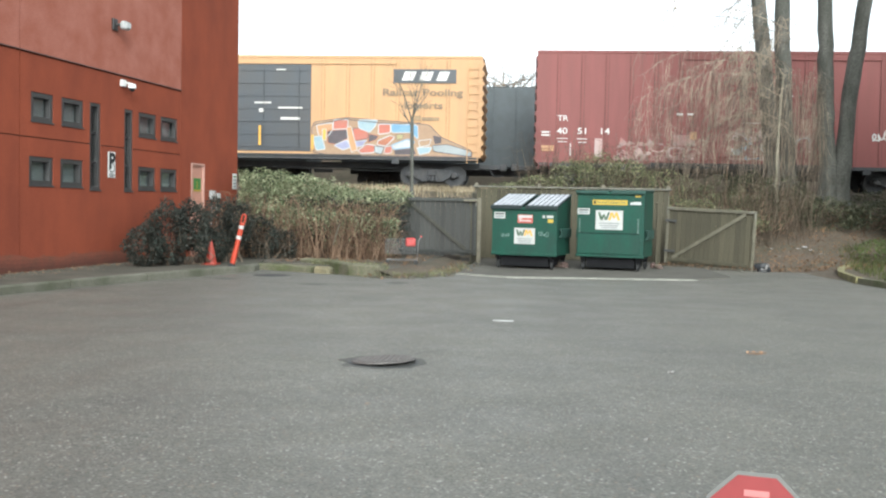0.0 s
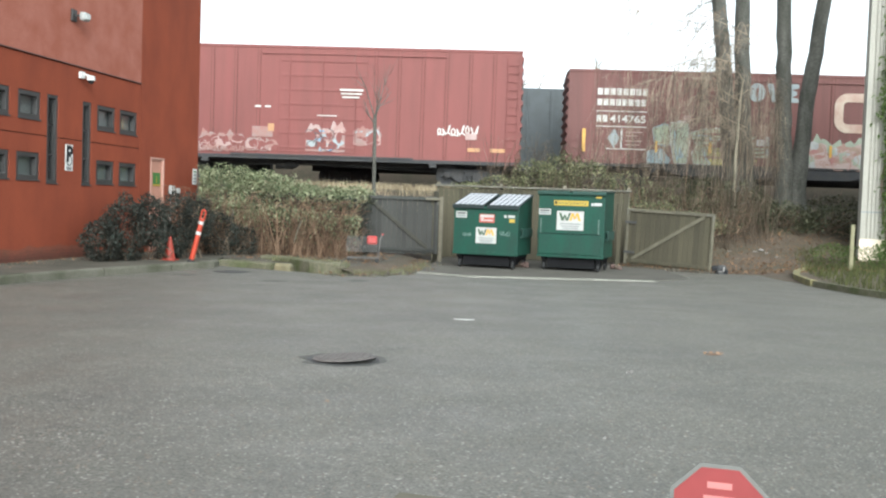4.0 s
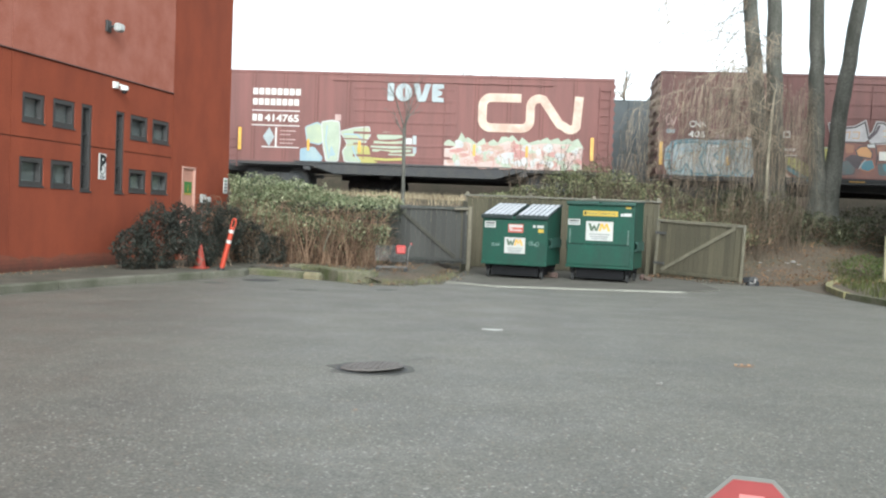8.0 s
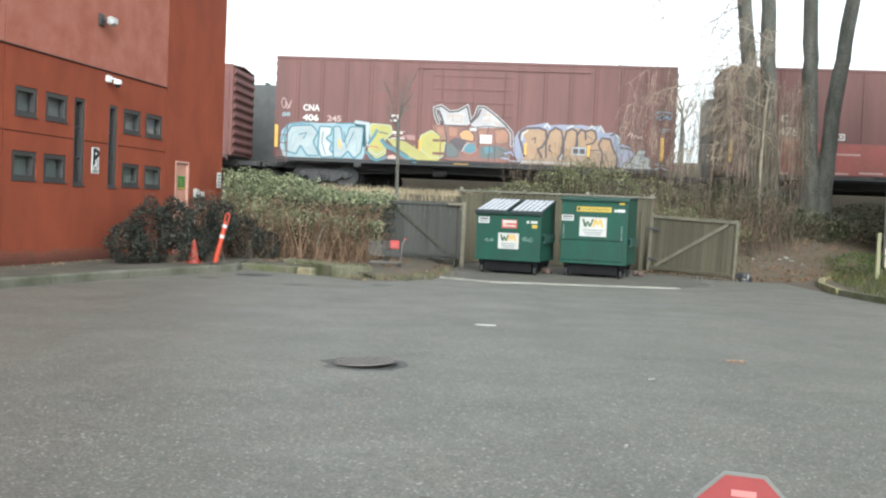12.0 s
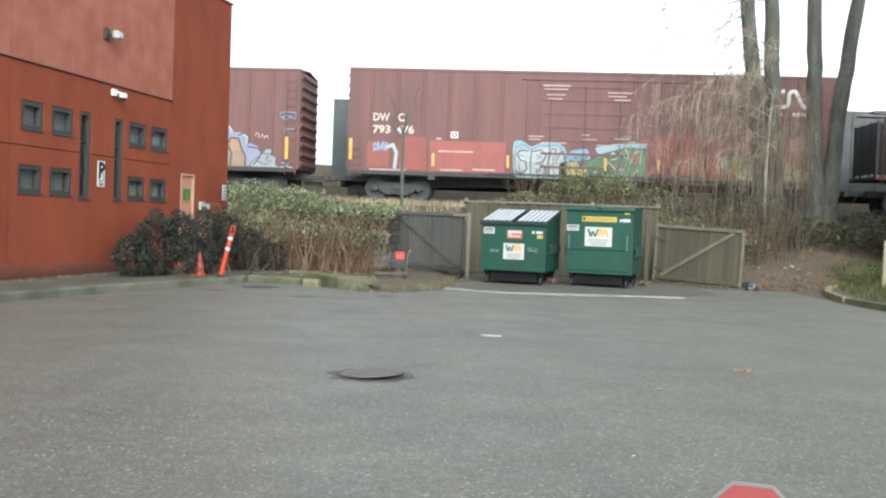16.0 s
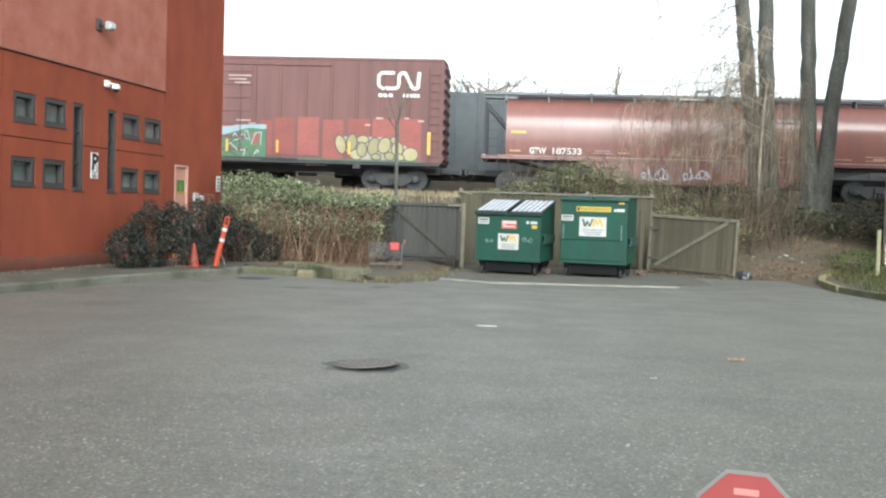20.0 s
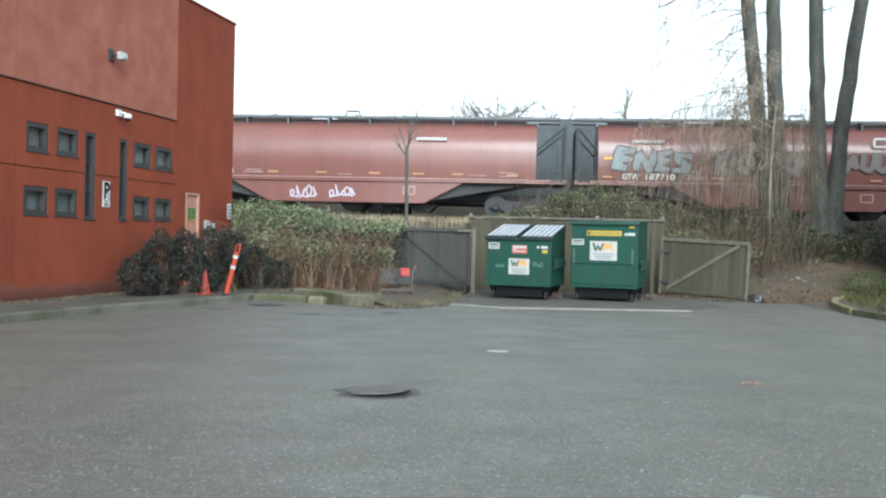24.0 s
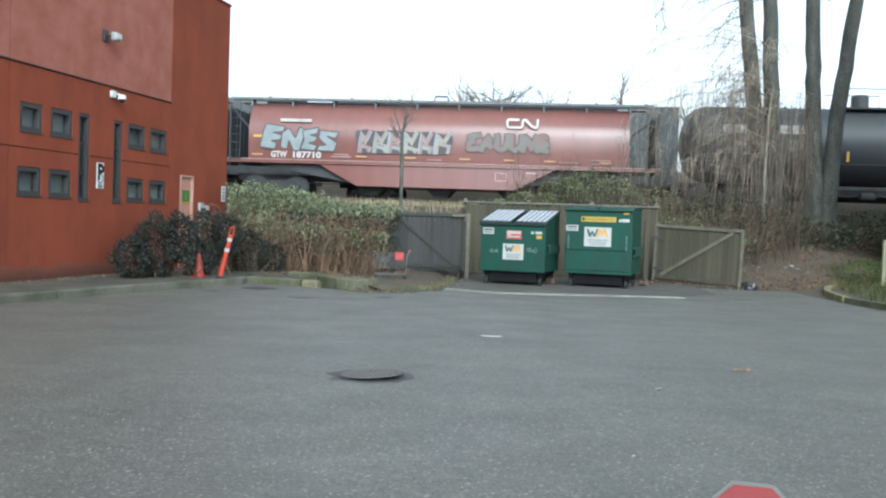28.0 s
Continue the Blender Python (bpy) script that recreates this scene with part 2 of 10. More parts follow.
M = {
    "asphalt": asphalt_material(),
    "soil": stuff("soil", (0.085, 0.062, 0.043), 0.95, second=(0.05, 0.045, 0.026), scale=0.7, amount=0.9, grain=14, fine=0.35, bump=0.6, bump_dist=0.03),
    "wet_soil": stuff("wet_soil", (0.078, 0.068, 0.053), 0.85, second=(0.045, 0.044, 0.030), scale=1.4, amount=0.9, grain=16, fine=0.35, bump=0.7, bump_dist=0.03),
    "concrete": stuff("concrete", (0.080, 0.070, 0.052), 0.9, second=(0.037, 0.036, 0.025), scale=1.6, amount=1.0, grain=40, fine=0.15, bump=0.3),
    "kerb": stuff("kerb_concrete", (0.118, 0.112, 0.088), 0.9, second=(0.050, 0.052, 0.030), scale=1.6, amount=0.9, grain=45, fine=0.2, bump=0.4, rand=0.1),
    "moss": stuff("mossy_concrete", (0.120, 0.112, 0.075), 0.95, second=(0.056, 0.068, 0.022), scale=2.4, amount=1.0, grain=30, fine=0.3, bump=0.6, bump_dist=0.01),
    "kerb_yellow": stuff("worn_yellow_paint", (0.205, 0.178, 0.082), 0.85, second=(0.105, 0.108, 0.060), scale=3, amount=0.9, grain=40, fine=0.2),
    # upper wall: whitish window haze mixed into the red as a paler colour
    "red_hazed": stuff("hazed_red_stucco", (0.242, 0.073, 0.044), 0.85, second=(0.305, 0.112, 0.080), scale=1.5, amount=1.0, grain=55, fine=0.20, bump=0.6),
    "red_wall": stuff("red_stucco", (0.216, 0.052, 0.026), 0.85, second=(0.166, 0.041, 0.022), scale=1.1, amount=1.0, grain=55, fine=0.20, bump=0.6, streak=0.5, spec=0.2),
    "joint": stuff("joint_shadow", (0.05, 0.022, 0.016), 0.9),
    "win_metal": stuff("window_metal", (0.036, 0.034, 0.033), 0.5, scale=6, amount=0.4),
    "glass": clear_glass(),
    "blind": stuff("grey_blind", (0.223, 0.236, 0.229), 0.8, second=(0.167, 0.180, 0.180), scale=2, amount=0.6, fine=0.06, streak=8),
    "white": stuff("white_enamel", (0.403, 0.403, 0.386), 0.45, second=(0.308, 0.302, 0.280), scale=6, amount=0.6, fine=0.05, bump=0.05),
    "black": stuff("black_paint", (0.026, 0.027, 0.029), 0.9, fine=0.2, spec=0.15),
    "dark_steel": stuff("grimy_steel", (0.040, 0.041, 0.044), 0.85, second=(0.056, 0.052, 0.048), scale=2.5, amount=0.8, grain=25, fine=0.3, rand=0.1),
    "steel": stuff("rail_steel", (0.085, 0.06, 0.045), 0.7, 0.2, second=(0.12, 0.08, 0.055), scale=4, amount=0.6),
    "ballast": stuff("ballast", (0.17, 0.155, 0.14), 0.95, second=(0.09, 0.075, 0.06), scale=2.0, amount=0.9, grain=16, fine=0.45, bump=1.0, bump_dist=0.04),
    "tie": stuff("sleeper_wood", (0.07, 0.055, 0.042), 0.9, rand=0.25),
    "orange_plastic": stuff("orange_plastic", (0.37, 0.038, 0.014), 0.5, second=(0.28, 0.032, 0.012), scale=5, amount=0.6, fine=0.06),
    "cone_red": stuff("faded_cone_plastic", (0.29, 0.032, 0.016), 0.55, second=(0.20, 0.028, 0.016), scale=6, amount=0.7, fine=0.08),
    "sign_white": stuff("sign_white", (0.60, 0.60, 0.58), 0.5, second=(0.48, 0.48, 0.46), scale=7, amount=0.5, fine=0.05, bump=0.04),
    "pad_edge": stuff("worn_pad_edge", (0.240, 0.232, 0.200), 0.9, second=(0.152, 0.148, 0.128), scale=3, amount=0.9, grain=35, fine=0.2, bump=0.3),
    "reflector": stuff("white_reflective", (0.446, 0.452, 0.440), 0.4, fine=0.04),
    "bin_green": stuff("green_paint", (0.010, 0.055, 0.037), 0.5, second=(0.014, 0.041, 0.030), scale=2.2, amount=0.9, grain=30, fine=0.15, bump=0.1, streak=0.4, spec=0.25),
    "lid": stuff("pale_lid_plastic", (0.43, 0.44, 0.47), 0.55, second=(0.32, 0.33, 0.36), scale=4, amount=0.6, fine=0.06),
    "lid_dark": stuff("green_lid", (0.014, 0.050, 0.038), 0.6),
    "rubber": stuff("rubber", (0.02, 0.02, 0.02), 0.85),
    "sign_yellow": stuff("sign_yellow", (0.428, 0.295, 0.035), 0.5, fine=0.04),
    "sign_red": stuff("sign_red", (0.373, 0.082, 0.062), 0.5, fine=0.05),
    "sign_green": stuff("sign_green", (0.05, 0.16, 0.04), 0.5, fine=0.04),
    "logo_green": stuff("logo_dark_green", (0.05, 0.09, 0.05), 0.5, fine=0.04),
    "logo_gold": stuff("logo_gold", (0.66, 0.33, 0.04), 0.5, fine=0.04),
    "print_grey": stuff("grey_print", (0.22, 0.23, 0.23), 0.6, fine=0.04),
    "wood": stuff("weathered_wood", (0.070, 0.060, 0.038), 0.9, second=(0.040, 0.038, 0.023), scale=2.0, amount=0.9, grain=35, fine=0.25, rand=0.22, streak=0.15),
    "wood_dark": stuff("dark_wet_wood", (0.045, 0.044, 0.041), 0.9, second=(0.032, 0.034, 0.030), scale=2.0, amount=0.9, grain=35, fine=0.25, rand=0.22, streak=0.15),
    "wood_pale": stuff("pale_timber", (0.153, 0.136, 0.102), 0.9, second=(0.093, 0.085, 0.060), scale=3, amount=0.8, grain=35, fine=0.2, rand=0.1),
    "bark": stuff("grey_bark", (0.109, 0.106, 0.092), 0.95, second=(0.053, 0.053, 0.043), scale=3.0, amount=1.0, grain=22, fine=0.35, bump=1.0, bump_dist=0.03, streak=0.3),
    "twig": stuff("brown_twig", (0.20, 0.15, 0.105), 0.9, second=(0.09, 0.065, 0.045), scale=2.0, amount=0.9, grain=20, fine=0.2, bump=0),
    "cane": leafy("dry_cane", (0.075, 0.044, 0.028), (0.30, 0.205, 0.140), through_light=0.0),
    "old_cane": leafy("old_cane", (0.050, 0.038, 0.027), (0.175, 0.135, 0.098), through_light=0.0),
    "vine": leafy("dry_vine", (0.055, 0.046, 0.036), (0.33, 0.265, 0.20), through_light=0.0),
    "apron": stuff("stained_apron", (0.092, 0.084, 0.069), 0.9, second=(0.052, 0.048, 0.038), scale=1.3, amount=0.9, grain=35, fine=0.2, bump=0.3),
    "hedge_leaf": leafy("hedge_leaf", (0.060, 0.092, 0.040), (0.36, 0.37, 0.235)),
    "bramble_leaf": leafy("bramble_leaf", (0.055, 0.075, 0.033), (0.29, 0.285, 0.165)),
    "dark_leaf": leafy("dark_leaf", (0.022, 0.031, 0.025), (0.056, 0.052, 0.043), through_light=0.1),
    "thicket_leaf": leafy("thicket_leaf", (0.036, 0.046, 0.026), (0.135, 0.130, 0.080)),
    "dry_grass": leafy("dry_grass", (0.16, 0.125, 0.075), (0.37, 0.31, 0.21), through_light=0.1),
    "ivy_leaf": leafy("ivy_leaf", (0.045, 0.075, 0.02), (0.11, 0.15, 0.045)),
    "grass": leafy("grass_blades", (0.036, 0.047, 0.014), (0.096, 0.100, 0.036)),
    "litter_leaf": leafy("fallen_leaf", (0.11, 0.065, 0.035), (0.22, 0.13, 0.075), through_light=0.0),
    "paper": stuff("paper_scrap", (0.27, 0.255, 0.24), 0.8, fine=0.05, rand=0.2),
    "cladding": stuff("pale_cladding", (0.306, 0.293, 0.255), 0.7, second=(0.238, 0.225, 0.191), scale=1.2, amount=0.8, grain=20, fine=0.06, streak=0.2),
    "cast_iron": stuff("cast_iron", (0.137, 0.122, 0.114), 0.65, 0.2, second=(0.081, 0.074, 0.070), scale=9, amount=0.8, grain=60, fine=0.25),
    # darker side colours for the shade painted beside boxcar posts
    "post_shade_red": stuff("dark_red_post_shade", (0.085, 0.038, 0.033), 0.9, second=(0.12, 0.05, 0.04), scale=3, amount=0.9),
    "post_shade_yellow": stuff("dark_yellow_post_shade", (0.25, 0.145, 0.07), 0.9, second=(0.36, 0.22, 0.11), scale=3, amount=0.9),
    "wire": stuff("grey_wire", (0.15, 0.145, 0.14), 0.55, 0.3),
    "cart_red": stuff("red_plastic", (0.45, 0.035, 0.03), 0.5),
    "decal_red": stuff("decal_red", (0.230, 0.035, 0.035), 0.5, fine=0.04, bump=0),
    # rolling stock
    "car_yellow": stuff("boxcar_yellow", (0.420, 0.240, 0.112), 0.6, second=(0.360, 0.212, 0.104), scale=1.9, amount=1.0, grain=20, fine=0.05, streak=0.10, bump=0.1),
    "car_red": stuff("boxcar_red", (0.195, 0.070, 0.064), 0.6, second=(0.165, 0.064, 0.058), scale=1.9, amount=1.0, grain=20, fine=0.05, streak=0.10, bump=0.1, spec=0.2),
    "car_brown": stuff("boxcar_brown_red", (0.175, 0.082, 0.074), 0.65, second=(0.138, 0.070, 0.064), scale=1.9, amount=1.0, grain=20, fine=0.05, streak=0.10, bump=0.1, spec=0.2),
    "car_oxide": stuff("boxcar_oxide", (0.152, 0.078, 0.072), 0.65, second=(0.118, 0.066, 0.062), scale=1.9, amount=1.0, grain=20, fine=0.05, streak=0.10, bump=0.1, spec=0.2),
    "patch_red": stuff("repaint_red", (0.240, 0.080, 0.070), 0.6, second=(0.185, 0.075, 0.066), scale=1.2, amount=0.7, grain=14, fine=0.1, rand=0.1, spec=0.2),
    "hopper_red": stuff("hopper_red", (0.200, 0.088, 0.074), 0.24, second=(0.172, 0.080, 0.068), scale=1.9, amount=1.0, grain=20, fine=0.05, streak=0.10, bump=0.08),
    "car_black": stuff("tank_black", (0.048, 0.053, 0.060), 0.5, second=(0.055, 0.052, 0.05), scale=0.8, amount=0.8, fine=0.15),
    "stencil": stuff("white_stencil", (0.544, 0.529, 0.499), 0.6, second=(0.416, 0.364, 0.333), scale=2.5, amount=0.7, fine=0.08, bump=0),
    "stencil_cream": stuff("cream_lettering", (0.504, 0.414, 0.335), 0.6, second=(0.347, 0.202, 0.155), scale=1.6, amount=0.75, fine=0.1, bump=0),
    "bar_yellow": stuff("reflective_yellow", (0.578, 0.328, 0.058), 0.45, fine=0.05, bump=0),
    "g_pale": stuff("spray_pale_blue", (0.300, 0.335, 0.340), 0.6, second=(0.215, 0.250, 0.265), scale=2, amount=0.7, bump=0),
    "g_lime": stuff("spray_pale_green", (0.311, 0.339, 0.233), 0.6, second=(0.227, 0.283, 0.227), scale=1.5, amount=0.8, bump=0),
    "g_yellow": stuff("spray_yellow", (0.333, 0.298, 0.081), 0.6, second=(0.232, 0.232, 0.080), scale=1.5, amount=0.7, bump=0),
    "g_pink": stuff("spray_pink", (0.343, 0.162, 0.150), 0.6, second=(0.333, 0.274, 0.204), scale=2.2, amount=0.9, bump=0),
    "g_orange": stuff("spray_orange", (0.42, 0.22, 0.10), 0.6, second=(0.32, 0.19, 0.10), scale=2, amount=0.8, bump=0),
    "g_blue": stuff("spray_blue", (0.112, 0.224, 0.336), 0.6, second=(0.176, 0.288, 0.368), scale=2, amount=0.8, bump=0),
    "g_green": stuff("spray_green", (0.05, 0.12, 0.06), 0.6, second=(0.08, 0.15, 0.09), scale=2, amount=0.8, bump=0),
    "g_mud": stuff("spray_mud", (0.200, 0.088, 0.066), 0.6, second=(0.135, 0.078, 0.070), scale=1.6, amount=0.9, bump=0),
    "g_halo": stuff("spray_grey_lilac", (0.215, 0.215, 0.285), 0.6, second=(0.17, 0.20, 0.26), scale=3, amount=0.9, bump=0),
    "g_dull_teal": stuff("spray_dull_teal", (0.060, 0.155, 0.200), 0.6, second=(0.085, 0.165, 0.185), scale=2, amount=0.9, bump=0),
    "g_slate": stuff("spray_slate", (0.075, 0.105, 0.110), 0.6, second=(0.11, 0.085, 0.075), scale=2, amount=0.9, bump=0),
    "g_rust": stuff("spray_rust", (0.27, 0.135, 0.085), 0.6, second=(0.20, 0.105, 0.08), scale=2.4, amount=0.9, bump=0),
    "g_silver": stuff("spray_silver", (0.250, 0.270, 0.270), 0.5, second=(0.175, 0.195, 0.200), scale=2, amount=0.8, bump=0),
    "g_lilac": stuff("spray_lilac", (0.252, 0.252, 0.364), 0.6, scale=2, bump=0),
    "g_olive": stuff("spray_olive", (0.235, 0.21, 0.10), 0.6, second=(0.175, 0.165, 0.085), scale=2, amount=0.8, bump=0),
}


# ---- ground, lot and track bed ----
RAIL_Z, TRACK_Y, TRACK2_Y = 2.30, 40.15, 46.55


def smooth(a, b, x):
    x = min(1.0, max(0.0, (x - a) / (b - a)))
    return x * x * (3 - 2 * x)


def ground_z(x, y):
    """Flat by the lot, then a bank up to the track bed."""
    start = 27.6 - 1.2 * smooth(4.5, 9, x)
    z = -0.06 + 2.06 * smooth(start, start + 4.6 + 4.5 * smooth(3, 8, x), y)
    z += 0.22 * smooth(5.2, 9.5, x) * smooth(17, 24, y)
    z += 2.6 * smooth(50.5, 56, y)
    if y > start:
        z += 0.10 * noise.noise((x * 0.5, y * 0.5, 0))
    return z


def build_ground():
    xs = [-900, -300, -120, -60] + [-30 + i * 1.0 for i in range(61)] + [60, 120, 300, 900]
    ys = [-900, -200, -60, -20, 0, 10, 16] + [18 + i * 0.7 for i in range(34)] + [44, 48, 51, 52, 53, 54, 55, 56, 60, 90, 160, 400, 1500]
    g = Geo()
    g.v = [(x, y, ground_z(x, y)) for y in ys for x in xs]
    w = len(xs)
    g.f = [(j * w + i, j * w + i + 1, (j + 1) * w + i + 1, (j + 1) * w + i) for j in range(len(ys) - 1) for i in range(w - 1)]
    solid("ground", g, M["soil"], "brown leafy soil rising to the railway", kind="structure", smooth=60)
    lot = Geo()
    edge = [(-40, -30), (40, -30), (40, 8), (8.2, 15), (7.2, 19.2), (6.9, 21.0), (7.2, 23.4), (6.9, 24.6), (3.6, 24.8), (-1.2, 24.6),
            (-1.9, 20.6), (-2.6, 19.25), (-4.5, 19.9), (-6.0, 20.6), (-7.2, 20.6), (-16, 20.6), (-40, 18)]
    lot.prism(edge, 2, -0.12, 0.0)
    solid("parking_lot", lot, M["asphalt"], "worn grey asphalt of the parking lot", kind="structure")
    apron = Geo()
    apron.prism([(-1.7, 20.9), (-0.6, 20.2), (3.4, 20.9), (4.4, 22.2), (4.3, 27.5), (-1.5, 27.5), (-1.65, 24.0)], 2, -0.1, 0.018)
    edge_strip = Geo()
    edge_strip.prism([(-1.74, 20.83), (-0.6, 20.10), (3.44, 20.80), (3.36, 21.0), (-0.6, 20.34), (-1.66, 21.02)], 2, -0.1, 0.024)
    solid("apron_edge", edge_strip, M["pad_edge"], "pale worn front edge of the concrete pad", kind="structure")
    solid("concrete_apron", apron, M["apron"], "stained concrete pad under the waste containers", kind="structure")


build_ground()


def build_track():
    b = Geo()
    b.prism([(37.2, 1.7), (38.5, 2.10), (48.3, 2.10), (49.6, 1.7)], 0, -160, 200)
    solid("ballast_bed", b, M["ballast"], "grey stone ballast under the rails", kind="structure")
    for ty in (TRACK_Y, TRACK2_Y):
        one_track(ty)


def one_track(ty):
    track = thing("railway_track", pose(0, ty, 0), "steel rails on dark wooden sleepers in ballast", "railway track", kind="structure")
    for s in (-0.7525, 0.7525):
        r = Geo()
        r.prism([(s - 0.07, RAIL_Z - 0.17), (s + 0.07, RAIL_Z - 0.17), (s + 0.07, RAIL_Z - 0.15), (s + 0.012, RAIL_Z - 0.12), (s + 0.012, RAIL_Z - 0.04),
                 (s + 0.036, RAIL_Z - 0.03), (s + 0.036, RAIL_Z), (s - 0.036, RAIL_Z), (s - 0.036, RAIL_Z - 0.03), (s - 0.012, RAIL_Z - 0.04),
                 (s - 0.012, RAIL_Z - 0.12), (s - 0.07, RAIL_Z - 0.15)], 0, -160, 200)
        part("rail", r, M["steel"], track)
    tie = Geo().box((-0.11, -1.3, RAIL_Z - 0.33), (0.11, 1.3, RAIL_Z - 0.172), 0.015).mesh("sleeper")
    for i in range(90):
        ob = part("sleeper", tie, M["tie"], track)
        ob.location = (-26 + i * 0.6, 0, 0)


build_track()

# ---- red building ----
FAC = pose(-8.86, 18.49, 0, 0, 0, 90 - 6.56)       # x along the front and away, y into the lot's other side (inward), z up
WINDOWS = [(-1.97, -1.30, 2.86, 3.39), (-1.05, -0.33, 2.86, 3.39), (1.75, 2.51, 2.86, 3.39), (2.71, 3.51, 2.86, 3.39),
           (-2.02, -1.30, 1.70, 2.23), (-1.08, -0.34, 1.70, 2.23), (1.74, 2.49, 1.70, 2.21), (2.71, 3.50, 1.70, 2.21)]
SLITS = [(-0.11, 0.28, 1.66, 3.40), (1.17, 1.52, 1.66, 3.40)]
DOOR = (4.21, 4.93, 0.15, 2.41)
WALL_T, ROOF_Z, FAR_S = 0.30, 7.05, 6.88


def panel_with_holes(s0, s1, z0, z1, holes):
    """A wall slab from y=0 to WALL_T in the building's space with openings through it."""
    hs = [h for h in holes if h[0] < s1 and h[1] > s0 and h[2] < z1 and h[3] > z0]
    xs = sorted({s0, s1, *[min(max(v, s0), s1) for h in hs for v in h[:2]]})
    zs = sorted({z0, z1, *[min(max(v, z0), z1) for h in hs for v in h[2:]]})
    g = Geo()
    solid_cell = {}
    for i in range(len(xs) - 1):
        for k in range(len(zs) - 1):
            cx, cz = (xs[i] + xs[i + 1]) / 2, (zs[k] + zs[k + 1]) / 2
            solid_cell[i, k] = not any(h[0] < cx < h[1] and h[2] < cz < h[3] for h in hs)
    for (i, k), full in solid_cell.items():
        if not full:
            continue
        a, b, c, d = xs[i], xs[i + 1], zs[k], zs[k + 1]
        t = WALL_T
        g.add([(a, 0, c), (b, 0, c), (b, 0, d), (a, 0, d)], [(0, 1, 2, 3)])
        g.add([(a, t, c), (b, t, c), (b, t, d), (a, t, d)], [(3, 2, 1, 0)])
        if not solid_cell.get((i - 1, k)):
            g.add([(a, 0, c), (a, 0, d), (a, t, d), (a, t, c)], [(0, 1, 2, 3)])
        if not solid_cell.get((i + 1, k)):
            g.add([(b, 0, c), (b, t, c), (b, t, d), (b, 0, d)], [(0, 1, 2, 3)])
        if not solid_cell.get((i, k - 1)):
            g.add([(a, 0, c), (a, t, c), (b, t, c), (b, 0, c)], [(0, 1, 2, 3)])
        if not solid_cell.get((i, k + 1)):
            g.add([(a, 0, d), (b, 0, d), (b, t, d), (a, t, d)], [(0, 1, 2, 3)])
    return g


